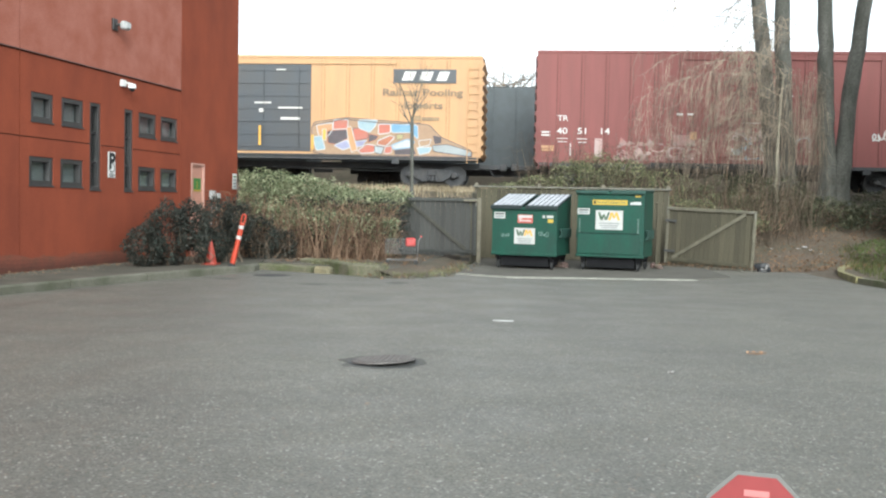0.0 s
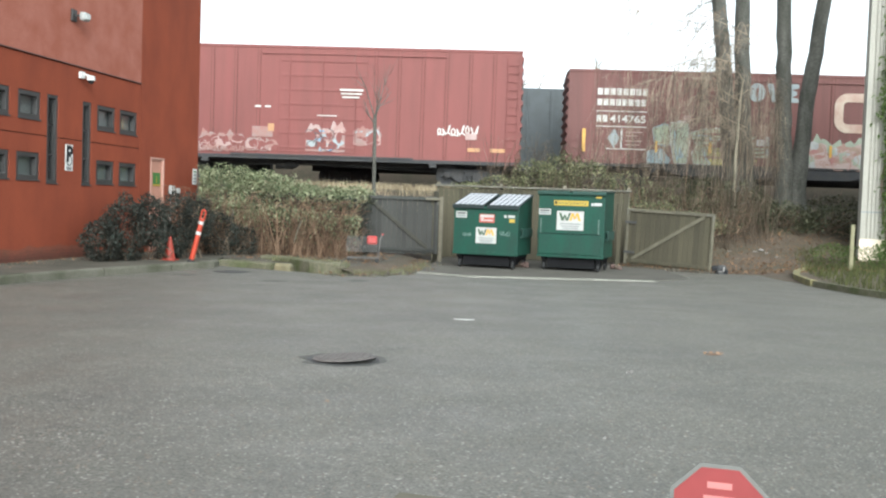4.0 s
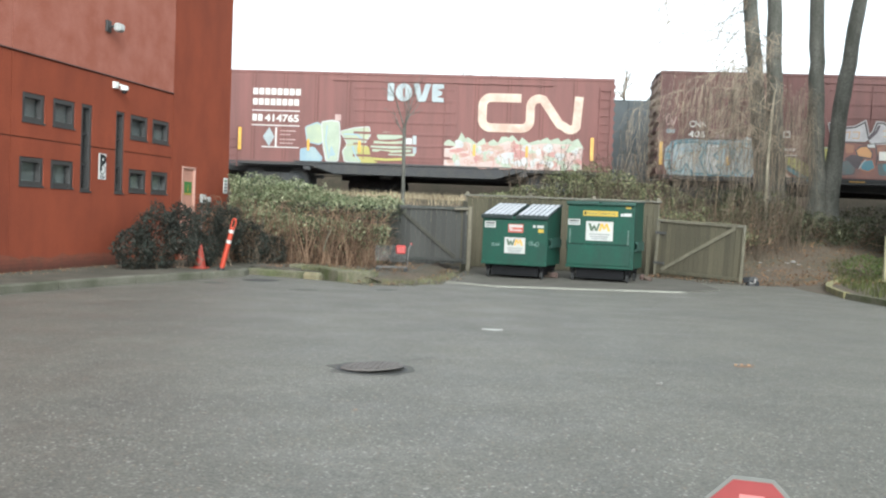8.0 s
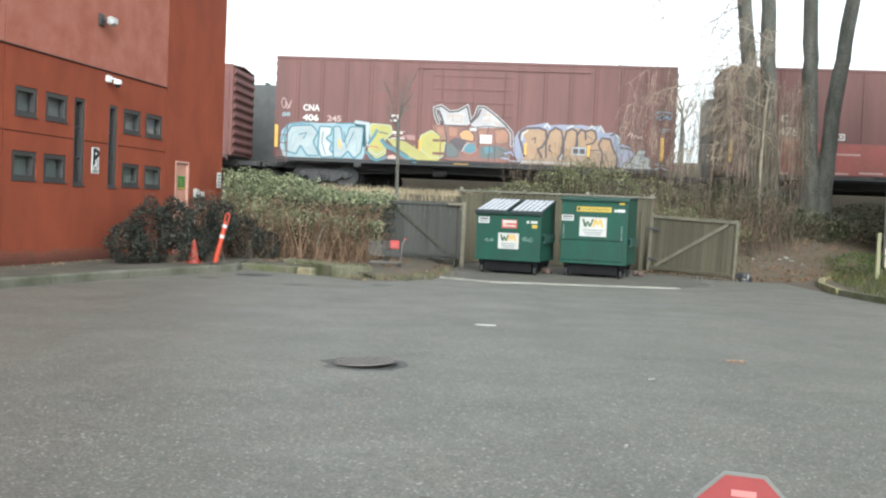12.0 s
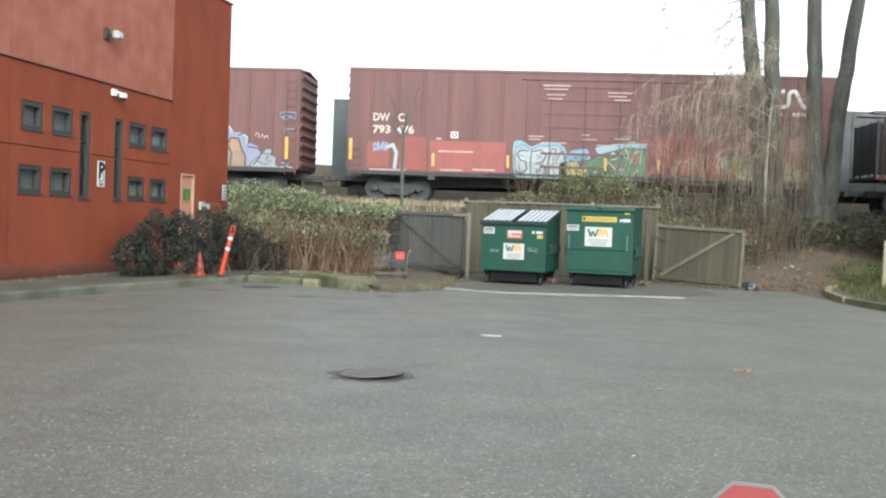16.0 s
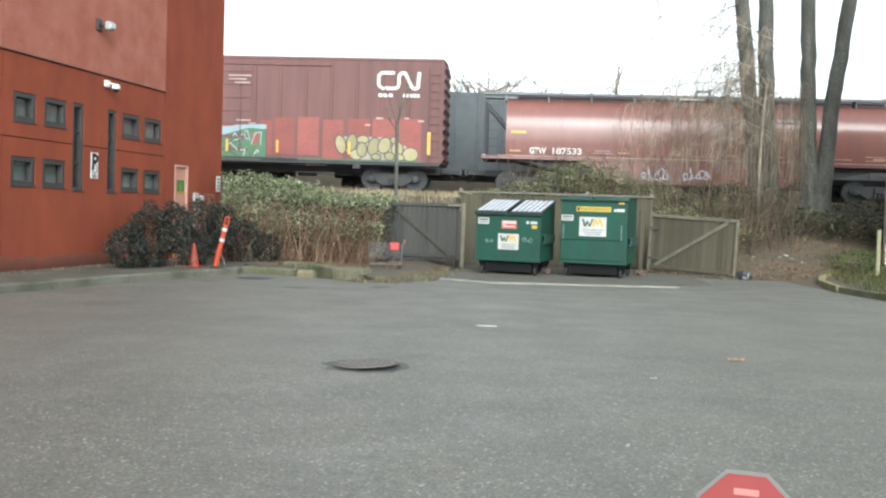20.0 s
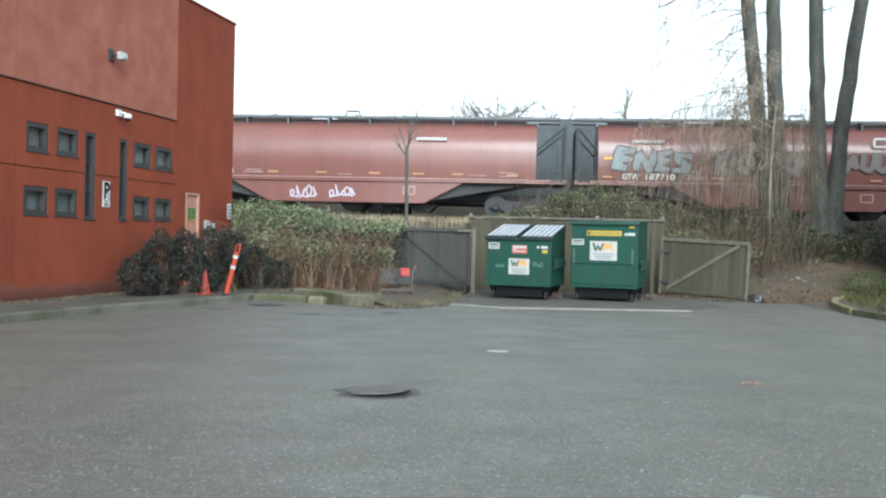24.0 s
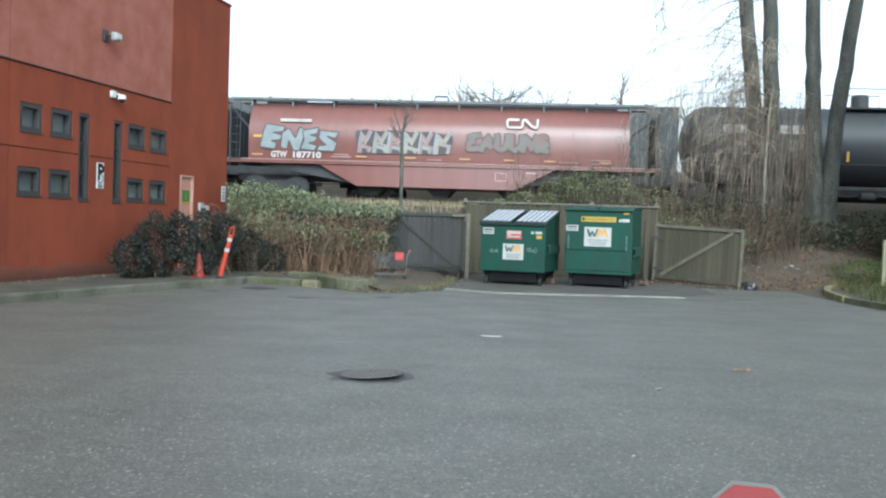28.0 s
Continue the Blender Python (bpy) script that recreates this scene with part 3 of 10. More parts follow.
def build_red_building():
    house = thing("red_building", FAC, "two-storey red stucco building with small dark windows", "building")
    holes = WINDOWS + SLITS + [DOOR]
    gap = 0.010
    for s0, s1 in ((-20.0, -2.28), (-2.28, 3.68), (3.68, FAR_S)):
        for z0, z1 in ((-0.1, 2.57), (2.57, 4.07), (4.07, ROOF_Z)):
            if s0 > 3 and z0 > 2:
                continue
            if s0 > 3 and z1 == 2.57:
                z1 = ROOF_Z
            part("wall_panel", panel_with_holes(s0 + gap, s1 - (gap if s1 < FAR_S else 0), z0 + gap, z1 - gap, holes), M["red_hazed" if z0 > 4 else "red_wall"], house)
    back = Geo()
    for a, b in ((-2.30, -2.26), (3.66, 3.70)):
        back.box((a, 0.03, 0), (b, 0.28, ROOF_Z - 0.02))
    back.box((-20, 0.03, 2.55), (-2.3, 0.28, 2.59)).box((-2.26, 0.03, 2.55), (-0.14, 0.28, 2.59)).box((0.31, 0.03, 2.55), (1.14, 0.28, 2.59))
    back.box((1.55, 0.03, 2.55), (3.66, 0.28, 2.59))
    part("joint_filler", back, M["joint"], house)
    part("end_wall", Geo().box((FAR_S - 0.3, WALL_T, -0.1), (FAR_S - 0.001, 9.0, ROOF_Z)), M["red_wall"], house)
    part("rear_wall", Geo().box((-20, 8.7, -0.1), (FAR_S - 0.31, 9.0, ROOF_Z)), M["red_wall"], house)
    part("side_wall", Geo().box((-20.0, WALL_T, -0.1), (-19.7, 8.69, ROOF_Z)), M["red_wall"], house)
    part("roof", Geo().box((-19.7, WALL_T + 0.01, ROOF_Z - 0.45), (FAR_S - 0.31, 8.69, ROOF_Z - 0.3)), M["concrete"], house)
    part("inner_wall", Geo().box((-19.6, 1.4, 0), (FAR_S - 0.4, 1.5, ROOF_Z - 0.5)), M["joint"], house)
    cop = Geo().box((-20.02, -0.03, ROOF_Z + 0.002), (FAR_S + 0.03, WALL_T + 0.02, ROOF_Z + 0.06), 0.008)
    part("coping", cop, M["red_wall"], house)
    # nested darker layers: mossy stain together with shade painted at the wall foot
    for k in range(4):
        g, n, y, s0, s1 = Geo(), 150, -0.002 - 0.0011 * k, -9.0, 2.7 - 0.25 * k
        for i in range(n + 1):
            q = s0 + (s1 - s0) * i / n
            end = max(0.0, min(1.0, (q - s0) / 0.5, (s1 - q) / 2.2)) ** 0.7
            h = (0.36 - 0.085 * k) * (0.75 + 0.45 * noise.noise((q * 0.5, 3.0, 0)) + 0.22 * noise.noise((q * 2.3, 3.0 + k * 0.3, 1)) + 0.10 * noise.noise((q * 9, 3.0 + k, 2)))
            g.v += [(q, y, 0.10), (q, y, 0.145 + max(0.012, h) * end)]
        g.f = [(2 * i, 2 * i + 2, 2 * i + 3, 2 * i + 1) for i in range(n)]
        part("damp_stain", g, M["damp_stain_%s" % "abcd"[k]], house, "dark damp stain and painted shade along the foot of the wall")
    part("ledge_trim", Geo().box((-20.0, -0.03, 4.075), (3.67, -0.002, 4.10), 0.006), M["trim_brown"], house, "thin dark metal ledge strip")
    for k, (a, b, c, d) in enumerate(WINDOWS + SLITS):
        slim = k >= len(WINDOWS)
        w = new("window")
        w.parent = house
        w["label"] = "tall slit window in a dark frame" if slim else "small square window in a dark metal frame"
        f, t = Geo(), 0.07 if slim else 0.095
        f.box((a + 0.002, 0.012, c + 0.002), (a + t, 0.15, d - 0.002), 0.005).box((b - t, 0.012, c + 0.002), (b - 0.002, 0.15, d - 0.002), 0.005)
        f.box((a + t, 0.012, c + 0.002), (b - t, 0.15, c + t), 0.005).box((a + t, 0.012, d - t), (b - t, 0.15, d - 0.002), 0.005)
        part("window_frame", f, M["win_metal"], w)
        part("window_sill", Geo().box((a - 0.012, -0.016, c - 0.022), (b + 0.012, -0.002, c + 0.012), 0.005), M["win_metal"], w)
        p = part("pane", Geo().box((a + t - 0.004, 0.095, c + t - 0.004), (b - t + 0.004, 0.101, d - t + 0.004)), M["glass"], w)
        p.visible_shadow = False
        if slim:
            for z in (2.2, 2.8):
                part("glazing_bar", Geo().box((a + t, 0.06, z), (b - t, 0.13, z + 0.03)), M["win_metal"], w)
        part("blind", Geo().box((a + 0.01, 0.19, c + 0.01), (b - 0.01, 0.2, d - 0.01)), M["win_metal" if slim else "blind"], w)
    a, b, c, d = DOOR
    door = part("door", Geo().box((a + 0.05, 0.04, c), (b - 0.05, 0.09, d - 0.05), 0.006), M["door_pink"], house, "faded pink-red steel service door")
    part("door_frame", Geo().box((a, -0.012, c), (a + 0.05, 0.12, d), 0.005).box((b - 0.05, -0.012, c), (b, 0.12, d), 0.005).box((a + 0.05, -0.012, d - 0.05), (b - 0.05, 0.12, d), 0.005),
         M["door_pale"], door, "pale painted door frame")
    part("door_handle", Geo().tube([(b - 0.14, 0.04, 1.15), (b - 0.14, -0.02, 1.15), (b - 0.24, -0.02, 1.15)], 0.011, 6), M["steel"], door)
    # things fixed to the wall
    fl = thing("wall_floodlight", FAC @ pose(0.78, 0, 5.08), "grey outdoor floodlight on the red wall", "lamp")
    part("backplate", Geo().box((-0.13, -0.05, -0.12), (0.05, -0.002, 0.12), 0.01), M["win_metal"], fl)
    part("arm", Geo().tube([(-0.02, -0.05, 0.0), (0.02, -0.1, 0.01), (0.06, -0.14, 0.0)], 0.025, 8), M["win_metal"], fl)
    part("housing", Geo().box((-0.02, -0.26, -0.09), (0.2, -0.12, 0.08), 0.03), M["sec_grey"], fl)
    part("lens", Geo().box((0.02, -0.274, -0.055), (0.17, -0.261, 0.05), 0.004), M["reflector"], fl)
    sc = thing("security_camera", FAC @ pose(1.12, 0, 3.90), "white security camera on a wall bracket", "camera")
    part("bracket", Geo().box((-0.14, -0.07, -0.05), (0.02, -0.002, 0.09), 0.01), M["sign_white"], sc)
    part("arm", Geo().tube([(-0.02, -0.07, 0.03), (0.02, -0.13, 0.03), (0.05, -0.16, 0.0)], 0.02, 8), M["sign_white"], sc)
    part("housing", Geo().lathe([(0.02, 0.05), (0.075, 0.035), (0.085, -0.01), (0.085, -0.05), (0.07, -0.06)], 20, "z", (0.06, -0.17, -0.02)), M["sign_white"], sc, smooth=40)
    part("lens", Geo().lathe([(0.068, 0.0), (0.058, -0.035), (0.03, -0.06), (0.004, -0.066)], 16, "z", (0.06, -0.17, -0.08)), M["black"], sc, smooth=40)
    ps = thing("parking_sign", FAC @ pose(0.675, 0, 2.195), "white no-parking sign with black letter and bars", "sign")
    part("plate", Geo().box((-0.135, -0.012, -0.265), (0.135, -0.002, 0.265), 0.004), M["sign_white"], ps)
    lt = part("letter", lettering("P", 0.44, 0.045), M["black"], ps)
    lt.matrix_local = pose(-0.105, -0.0125, -0.07, 90)
    ring = Geo()
    for k in range(28):
        a0, a1 = 2 * math.pi * k / 28, 2 * math.pi * (k + 1) / 28
        ring.add([(0.105 * math.cos(q) * s, -0.015, -0.06 + 0.105 * math.sin(q) * s) for q in (a0, a1) for s in (0.78, 1)], [(0, 2, 3, 1)])
    part("prohibition_ring", ring, M["black"], ps)
    for z, w in ((-0.19, 0.16), (-0.215, 0.2), (-0.24, 0.14)):
        part("text_bar", Geo().box((-w / 2, -0.016, z - 0.008), (w / 2, -0.0125, z + 0.006)), M["black"], ps)
    ds = thing("door_notice", FAC @ pose(4.61, 0.04, 1.885), "green and yellow notice with white letter on the door", "sign")
    part("plate", Geo().box((-0.19, -0.008, -0.165), (0.19, -0.002, 0.165), 0.003), M["sign_green"], ds)
    li = part("letter", lettering("i", 0.26, 0.01), M["sign_yellow"], ds)
    li.matrix_local = pose(-0.04, -0.0085, -0.08, 90)
    part("band", Geo().box((-0.185, -0.012, -0.16), (0.185, -0.0085, -0.115)), M["sign_yellow"], ds)
    for s0, s1, z0, z1 in ((5.19, 5.36, 1.53, 1.76), (5.45, 5.66, 1.55, 1.70)):
        bx = thing("meter_box", FAC @ pose((s0 + s1) / 2, 0, z0), "small grey electrical box on the red wall", "electrical box", "boxes beside the door")
        part("body", Geo().box((-(s1 - s0) / 2, -0.1, 0), ((s1 - s0) / 2, -0.002, z1 - z0), 0.012), M["sec_grey"], bx)
        part("cover", Geo().box((-(s1 - s0) / 2 + 0.02, -0.108, 0.02), ((s1 - s0) / 2 - 0.02, -0.1, z1 - z0 - 0.02), 0.004), M["white"], bx)
        part("conduit", Geo().tube([(0, -0.03, 0), (0, -0.03, 0.15 - z0)], 0.012, 8), M["sec_grey"], bx)
    cs = thing("corner_notice", FAC @ pose(6.70, 0, 2.03), "white notice with green bars at the corner", "sign")
    part("plate", Geo().box((-0.125, -0.012, -0.205), (0.125, -0.002, 0.205), 0.004), M["sign_white"], cs)
    for z in (0.13, 0.04, -0.05, -0.13):
        part("text_bar", Geo().box((-0.09, -0.016, z - 0.02), (0.08, -0.0125, z + 0.02)), M["sign_green" if z > 0.1 else "print_grey"], cs)


def lettering(words, size, thick=0.0, space=1.0):
    """A mesh of words in the built-in font, flat in x and y."""
    cu = bpy.data.curves.new("words", "FONT")
    cu.body, cu.size, cu.offset, cu.extrude, cu.space_character, cu.resolution_u = words, size, thick * size, 0.002, space, 3
    tmp = bpy.data.objects.new("words", cu)
    scene.collection.objects.link(tmp)
    me = bpy.data.meshes.new_from_object(tmp.evaluated_get(bpy.context.evaluated_depsgraph_get()))
    bpy.data.objects.remove(tmp)
    return me


for key, k in (("a", 0.84), ("b", 0.70), ("c", 0.57), ("d", 0.45)):
    M["damp_stain_" + key] = stuff("damp_wall_shade", (0.190 * k, 0.052 * k, 0.029 * k), 0.9, second=(0.145 * k, 0.050 * k, 0.028 * k), scale=4, amount=1.0, grain=50, fine=0.2)
M["trim_brown"] = stuff("dark_brown_trim", (0.085, 0.04, 0.032), 0.7)
M["door_pink"] = stuff("faded_door_paint", (0.44, 0.22, 0.16), 0.7, scale=2, amount=0.5)
M["door_pale"] = stuff("pale_door_frame", (0.42, 0.24, 0.19), 0.7)
M["sec_grey"] = stuff("grey_fitting", (0.33, 0.34, 0.33), 0.6, scale=5)
build_red_building()

# ---- pavement and kerbs ----
KERB = [(-10.2, 2.0), (-9.3, 7.0), (-8.55, 11.0), (-7.80, 14.2), (-7.22, 16.3), (-6.55, 18.3), (-6.0, 19.85)]


def along(path, step):
    """Points at even steps along a path."""
    out, left = [Vector(path[0])], step
    for a, b in zip(path, path[1:]):
        a, b = Vector(a), Vector(b)
        d = (b - a).length
        s = left
        while s <= d:
            out.append(a + (b - a) * (s / d))
            s += step
        left = s - d
    return out


def kerb_run(owner, path, width, top, material, length=1.9, sub=4, side=1):
    pts = along(path, length / sub)
    for i in range(0, len(pts) - 1, sub):
        run = pts[i:i + sub + 1]
        if len(run) < 2:
            continue
        prof = [(0.0, -0.1), (0.0, top - 0.03), (0.02, top - 0.008), (0.05, top), (width, top), (width, -0.1)]
        g, ring = Geo(), []
        for k, p in enumerate(run):
            j = i + k
            d = (pts[min(j + 1, len(pts) - 1)] - pts[max(j - 1, 0)]).normalized()
            nrm = Vector((-d.y, d.x)) * side
            q = p + d * (0.008 if k == 0 else -0.008 if k == len(run) - 1 else 0)
            ring.append([(q.x + nrm.x * u, q.y + nrm.y * u, z) for u, z in prof])
        n = len(prof)
        vs = [p for r in ring for p in r]
        fs = [(k * n + m, k * n + (m + 1) % n, (k + 1) * n + (m + 1) % n, (k + 1) * n + m) for k in range(len(ring) - 1) for m in range(n)]
        fs += [tuple(reversed(range(n))), tuple((len(ring) - 1) * n + m for m in range(n))]
        if side < 0:
            fs = [tuple(reversed(f)) for f in fs]
        part("kerb_stone", g.add(vs, fs), material, owner)


def build_pavement():
    pave = thing("pavement", pose(0, 0, 0), "grey concrete pavement beside the red building", "pavement", kind="structure")
    inner = [(x - 0.15, y + 0.02) for x, y in KERB]
    slab = Geo()
    slab.prism(inner + [(-6.15, 20.6), (-6.3, 22.5), (-8.4, 22.5), (-12.0, 0.0), (-11.5, 0.0)], 2, -0.1, 0.142)
    part("slab", slab, M["concrete"], pave)
    kerb_run(pave, KERB + [(-5.93, 20.25), (-6.05, 20.6), (-6.5, 20.9)], 0.16, 0.15, M["kerb"])
    low = thing("low_kerb", pose(0, 0, 0), "low mossy kerb with a worn yellowish end", "kerb", kind="structure")
    kerb_run(low, [(-6.2, 20.95), (-5.5, 20.75), (-4.75, 20.35)], 0.22, 0.12, M["moss"], 1.5, 4)
    part("painted_end", Geo().box((-0.2, -0.12, -0.1), (0.22, 0.12, 0.13), 0.05, pose(-4.55, 20.3, 0, 0, 0, -25)), M["kerb_pale"], low, "rounded end with worn yellowish paint")
    wall = thing("planter_kerb", pose(0, 0, 0), "low mossy concrete edge of the planting bed", "retaining kerb", kind="structure")
    kerb_run(wall, [(-5.3, 21.25), (-4.75, 20.95), (-4.3, 20.3), (-3.8, 19.55), (-3.1, 19.25)], 0.25, 0.24, M["moss"], 1.1, 4)
    bed = Geo()
    bed.prism([(-6.1, 21.1), (-4.3, 20.45), (-3.7, 19.75), (-3.1, 19.5), (-2.62, 21.2), (-2.5, 22.6), (-2.5, 27.4), (-8.2, 27.6), (-8.0, 22.6), (-6.4, 22.5)], 2, -0.1, 0.15)
    part("soil_bed", bed, M["wet_soil"], wall)
    low_bed = Geo().prism([(-3.09, 19.25), (-2.3, 19.5), (-1.95, 20.9), (-1.75, 24.0), (-1.75, 27.4), (-2.49, 27.4), (-2.49, 22.6), (-2.61, 21.2)], 2, -0.1, 0.03)
    part("dirt_strip", low_bed, M["wet_soil"], wall)
    rim = [(-3.22, 19.27), (-3.12, 19.5), (-2.95, 20.0), (-2.78, 20.6), (-2.62, 21.2), (-2.55, 21.9), (-2.5, 22.6), (-2.5, 24.0), (-2.5, 27.4)]
    slope = Geo()
    for i, (x, y) in enumerate(rim):
        w = 0.42 + 0.14 * noise.noise((y * 1.3, 0, 3))
        slope.v += [(x - 0.05, y, 0.152), (x + w * 0.35, y - 0.04, 0.125 + 0.02 * noise.noise((y * 2, 1, 0))), (x + w * 0.7, y - 0.08, 0.075), (x + w, y - 0.1, 0.022)]
        if i:
            o = 4 * (i - 1)
            slope.f += [(o + k, o + k + 1, o + k + 5, o + k + 4) for k in range(3)]
    part("soil_slope", slope, M["soil"], wall, "crumbled soil edge of the bed")
    yk = thing("yellow_kerb", pose(0, 0, 0), "curved kerb with faded yellow paint by the grass", "kerb", kind="structure")
    kerb_run(yk, [(8.6, 27.0), (7.7, 24.9), (7.25, 23.4), (7.0, 21.6), (6.98, 21.2)], 0.16, 0.14, M["kerb_yellow"], 1.6, 4, side=-1)
    mk = thing("mossy_kerb", pose(0, 0, 0), "mossy stained kerb along the grass", "kerb", kind="structure")
    kerb_run(mk, [(6.98, 21.18), (7.25, 19.4), (8.1, 16.4), (9.6, 13.0)], 0.16, 0.13, M["moss"], 1.6, 4, side=-1)


M["kerb_pale"] = stuff("worn_kerb_end", (0.18, 0.155, 0.09), 0.9, second=(0.10, 0.095, 0.06), scale=4, amount=0.9)
build_pavement()


# ---- manhole and marks on the lot ----
def build_lot_details():
    mh = thing("manhole_cover", pose(-1.38, 8.78, 0.0), "rusty round manhole cover set in the asphalt", "manhole cover")
    # ring coloured near black to paint the shadow in the gap round the cover
    part("frame_ring", Geo().lathe([(0.335, -0.02), (0.335, 0.008), (0.30, 0.010), (0.30, -0.02)], 40), M["tar_and_gap_shade"], mh)
    cov = Geo().lathe([(0.295, 0.008), (0.295, 0.017), (0.285, 0.022)], 40)
    c = part("cover", cov, M["cast_iron"], mh)
    c.matrix_local = pose(0, 0, 0.014, -1.6, -3.6, 0)
    stud = Geo().box((-0.02, -0.02, 0.0), (0.02, 0.02, 0.007), 0.004).mesh("stud")
    for i in range(-5, 6):
        for j in range(-5, 6):
            if i * i + j * j < 27:
                s = part("stud", stud, M["cast_iron"], c)
                s.location = (i * 0.05, j * 0.05, 0.0221)
    patch = Geo()
    ring = [(math.cos(a) * (0.40 + 0.12 * noise.noise((math.cos(a) * 2, math.sin(a) * 2, 1))), math.sin(a) * (0.38 + 0.08 * noise.noise((math.cos(a) * 2, math.sin(a) * 2, 5)))) for a in [k * math.pi / 16 for k in range(32)]]
    patch.prism([(x - 1.38, y + 8.78) for x, y in ring], 2, -0.02, 0.004)
    solid("asphalt_patch", patch, M["patch"], "darker asphalt patch round the manhole", kind="structure")
    flat = Geo()
    ring = [(math.cos(a) * 0.13 * (1 + 0.15 * math.sin(3 * a)), math.sin(a) * 0.055) for a in [k * math.pi / 10 for k in range(20)]]
    flat.prism([(x - 0.4, y + 12.4) for x, y in ring], 2, -0.01, 0.006)
    solid("paint_spot", flat, M["white"], "small white paint spot on the asphalt", "paint mark")
    for x, y, lx, ly in ((-5.35, 19.1, 0.34, 0.35), (-4.0, 17.2, 0.26, 0.2), (-2.6, 18.0, 0.2, 0.25), (-5.9, 17.9, 0.2, 0.15)):
        ring = [(x + lx * math.cos(k * 0.524) * (1 + 0.25 * math.sin(k * 2.2)), y + ly * math.sin(k * 0.524)) for k in range(12)]
        solid("tar_patch", Geo().prism(ring, 2, -0.01, 0.004), M["tar_and_gap_shade" if x == -5.35 else "patch"], "small dark tar patch on the asphalt", kind="structure")
    cr = Geo()
    pts = [(-1.15, 9.35), (-0.98, 9.6), (-0.86, 9.72)]
    for p, q in zip(pts, pts[1:]):
        d = Vector((q[0] - p[0], q[1] - p[1])).normalized() * 0.006
        cr.add([(p[0] - d.y, p[1] + d.x, 0.0035), (p[0] + d.y, p[1] - d.x, 0.0035), (q[0] + d.y, q[1] - d.x, 0.0035), (q[0] - d.y, q[1] + d.x, 0.0035)], [(0, 1, 2, 3)])
    solid("asphalt_crack", cr, M["tar_and_gap_shade"], "thin dark crack in the asphalt", kind="structure")
    for x, y, w, a, mat, lab in ((2.30, 10.17, 0.21, 8, "g_orange", "dry orange-brown leaf lying on the asphalt"), (1.23, 8.69, 0.09, 40, "paper", "white scrap of paper on the asphalt"),
                                 (1.55, 8.2, 0.05, 10, "paper", "small pale scrap on the asphalt"), (0.72, 6.1, 0.05, 60, "paper", "small pale scrap on the asphalt"),
                                 (3.6, 8.9, 0.05, 10, "paper", "small pale scrap on the asphalt"), (-1.2, 6.9, 0.04, 10, "g_orange", "tiny dry leaf on the asphalt")):
        g = Geo()
        n = 7
        top = [(w * (i / n - 0.5), 0.16 * w * math.sin(math.pi * i / n) ** 0.7 * (1 if k else -1), 0.006 + (0.30 if mat == "paper" else 0.10) * abs(math.sin(i * 1.3 + k)) * w) for k in (0, 1) for i in range(n + 1)]
        g.add(top, [(i, i + 1, n + 2 + i, n + 1 + i) for i in range(n)])
        g.add([(p[0], p[1], 0.001) for p in top], [(i + n + 1, i + n + 2, i + 1, i) for i in range(n)])
        ob = solid("dry_leaf" if mat == "g_orange" else "paper_scrap", g, M[mat], lab, "leaf" if mat == "g_orange" else "litter")
        ob.matrix_world = pose(x, y, 0, 0, 0, a)


M["patch"] = stuff("dark_asphalt", (0.092, 0.089, 0.080), 0.85, second=(0.062, 0.062, 0.058), scale=3, amount=0.8, grain=30, fine=0.3)
M["tar_and_gap_shade"] = stuff("tar", (0.03, 0.03, 0.031), 0.6)
build_lot_details()


# ---- waste containers ----
def sticker(owner, x0, x1, z0, z1, mat, y=0.0, bars=(), name="label_sheet"):
    """A thin sheet on a front face that looks along -y."""
    sh = part(name, Geo().box((x0, y - 0.006, z0), (x1, y - 0.001, z1)), M[mat], owner)
    for bx0, bx1, bz0, bz1, bm in bars:
        w, h = x1 - x0, z1 - z0
        part("print_bar", Geo().box((x0 + bx0 * w, y - 0.010, z0 + bz0 * h), (x0 + bx1 * w, y - 0.0065, z0 + bz1 * h)), M[bm], sh)
    return sh


def flat_shape(polys, y0, y1):
    g = Geo()
    for p in polys:
        g.prism(p, 1, y0, y1)
    return g


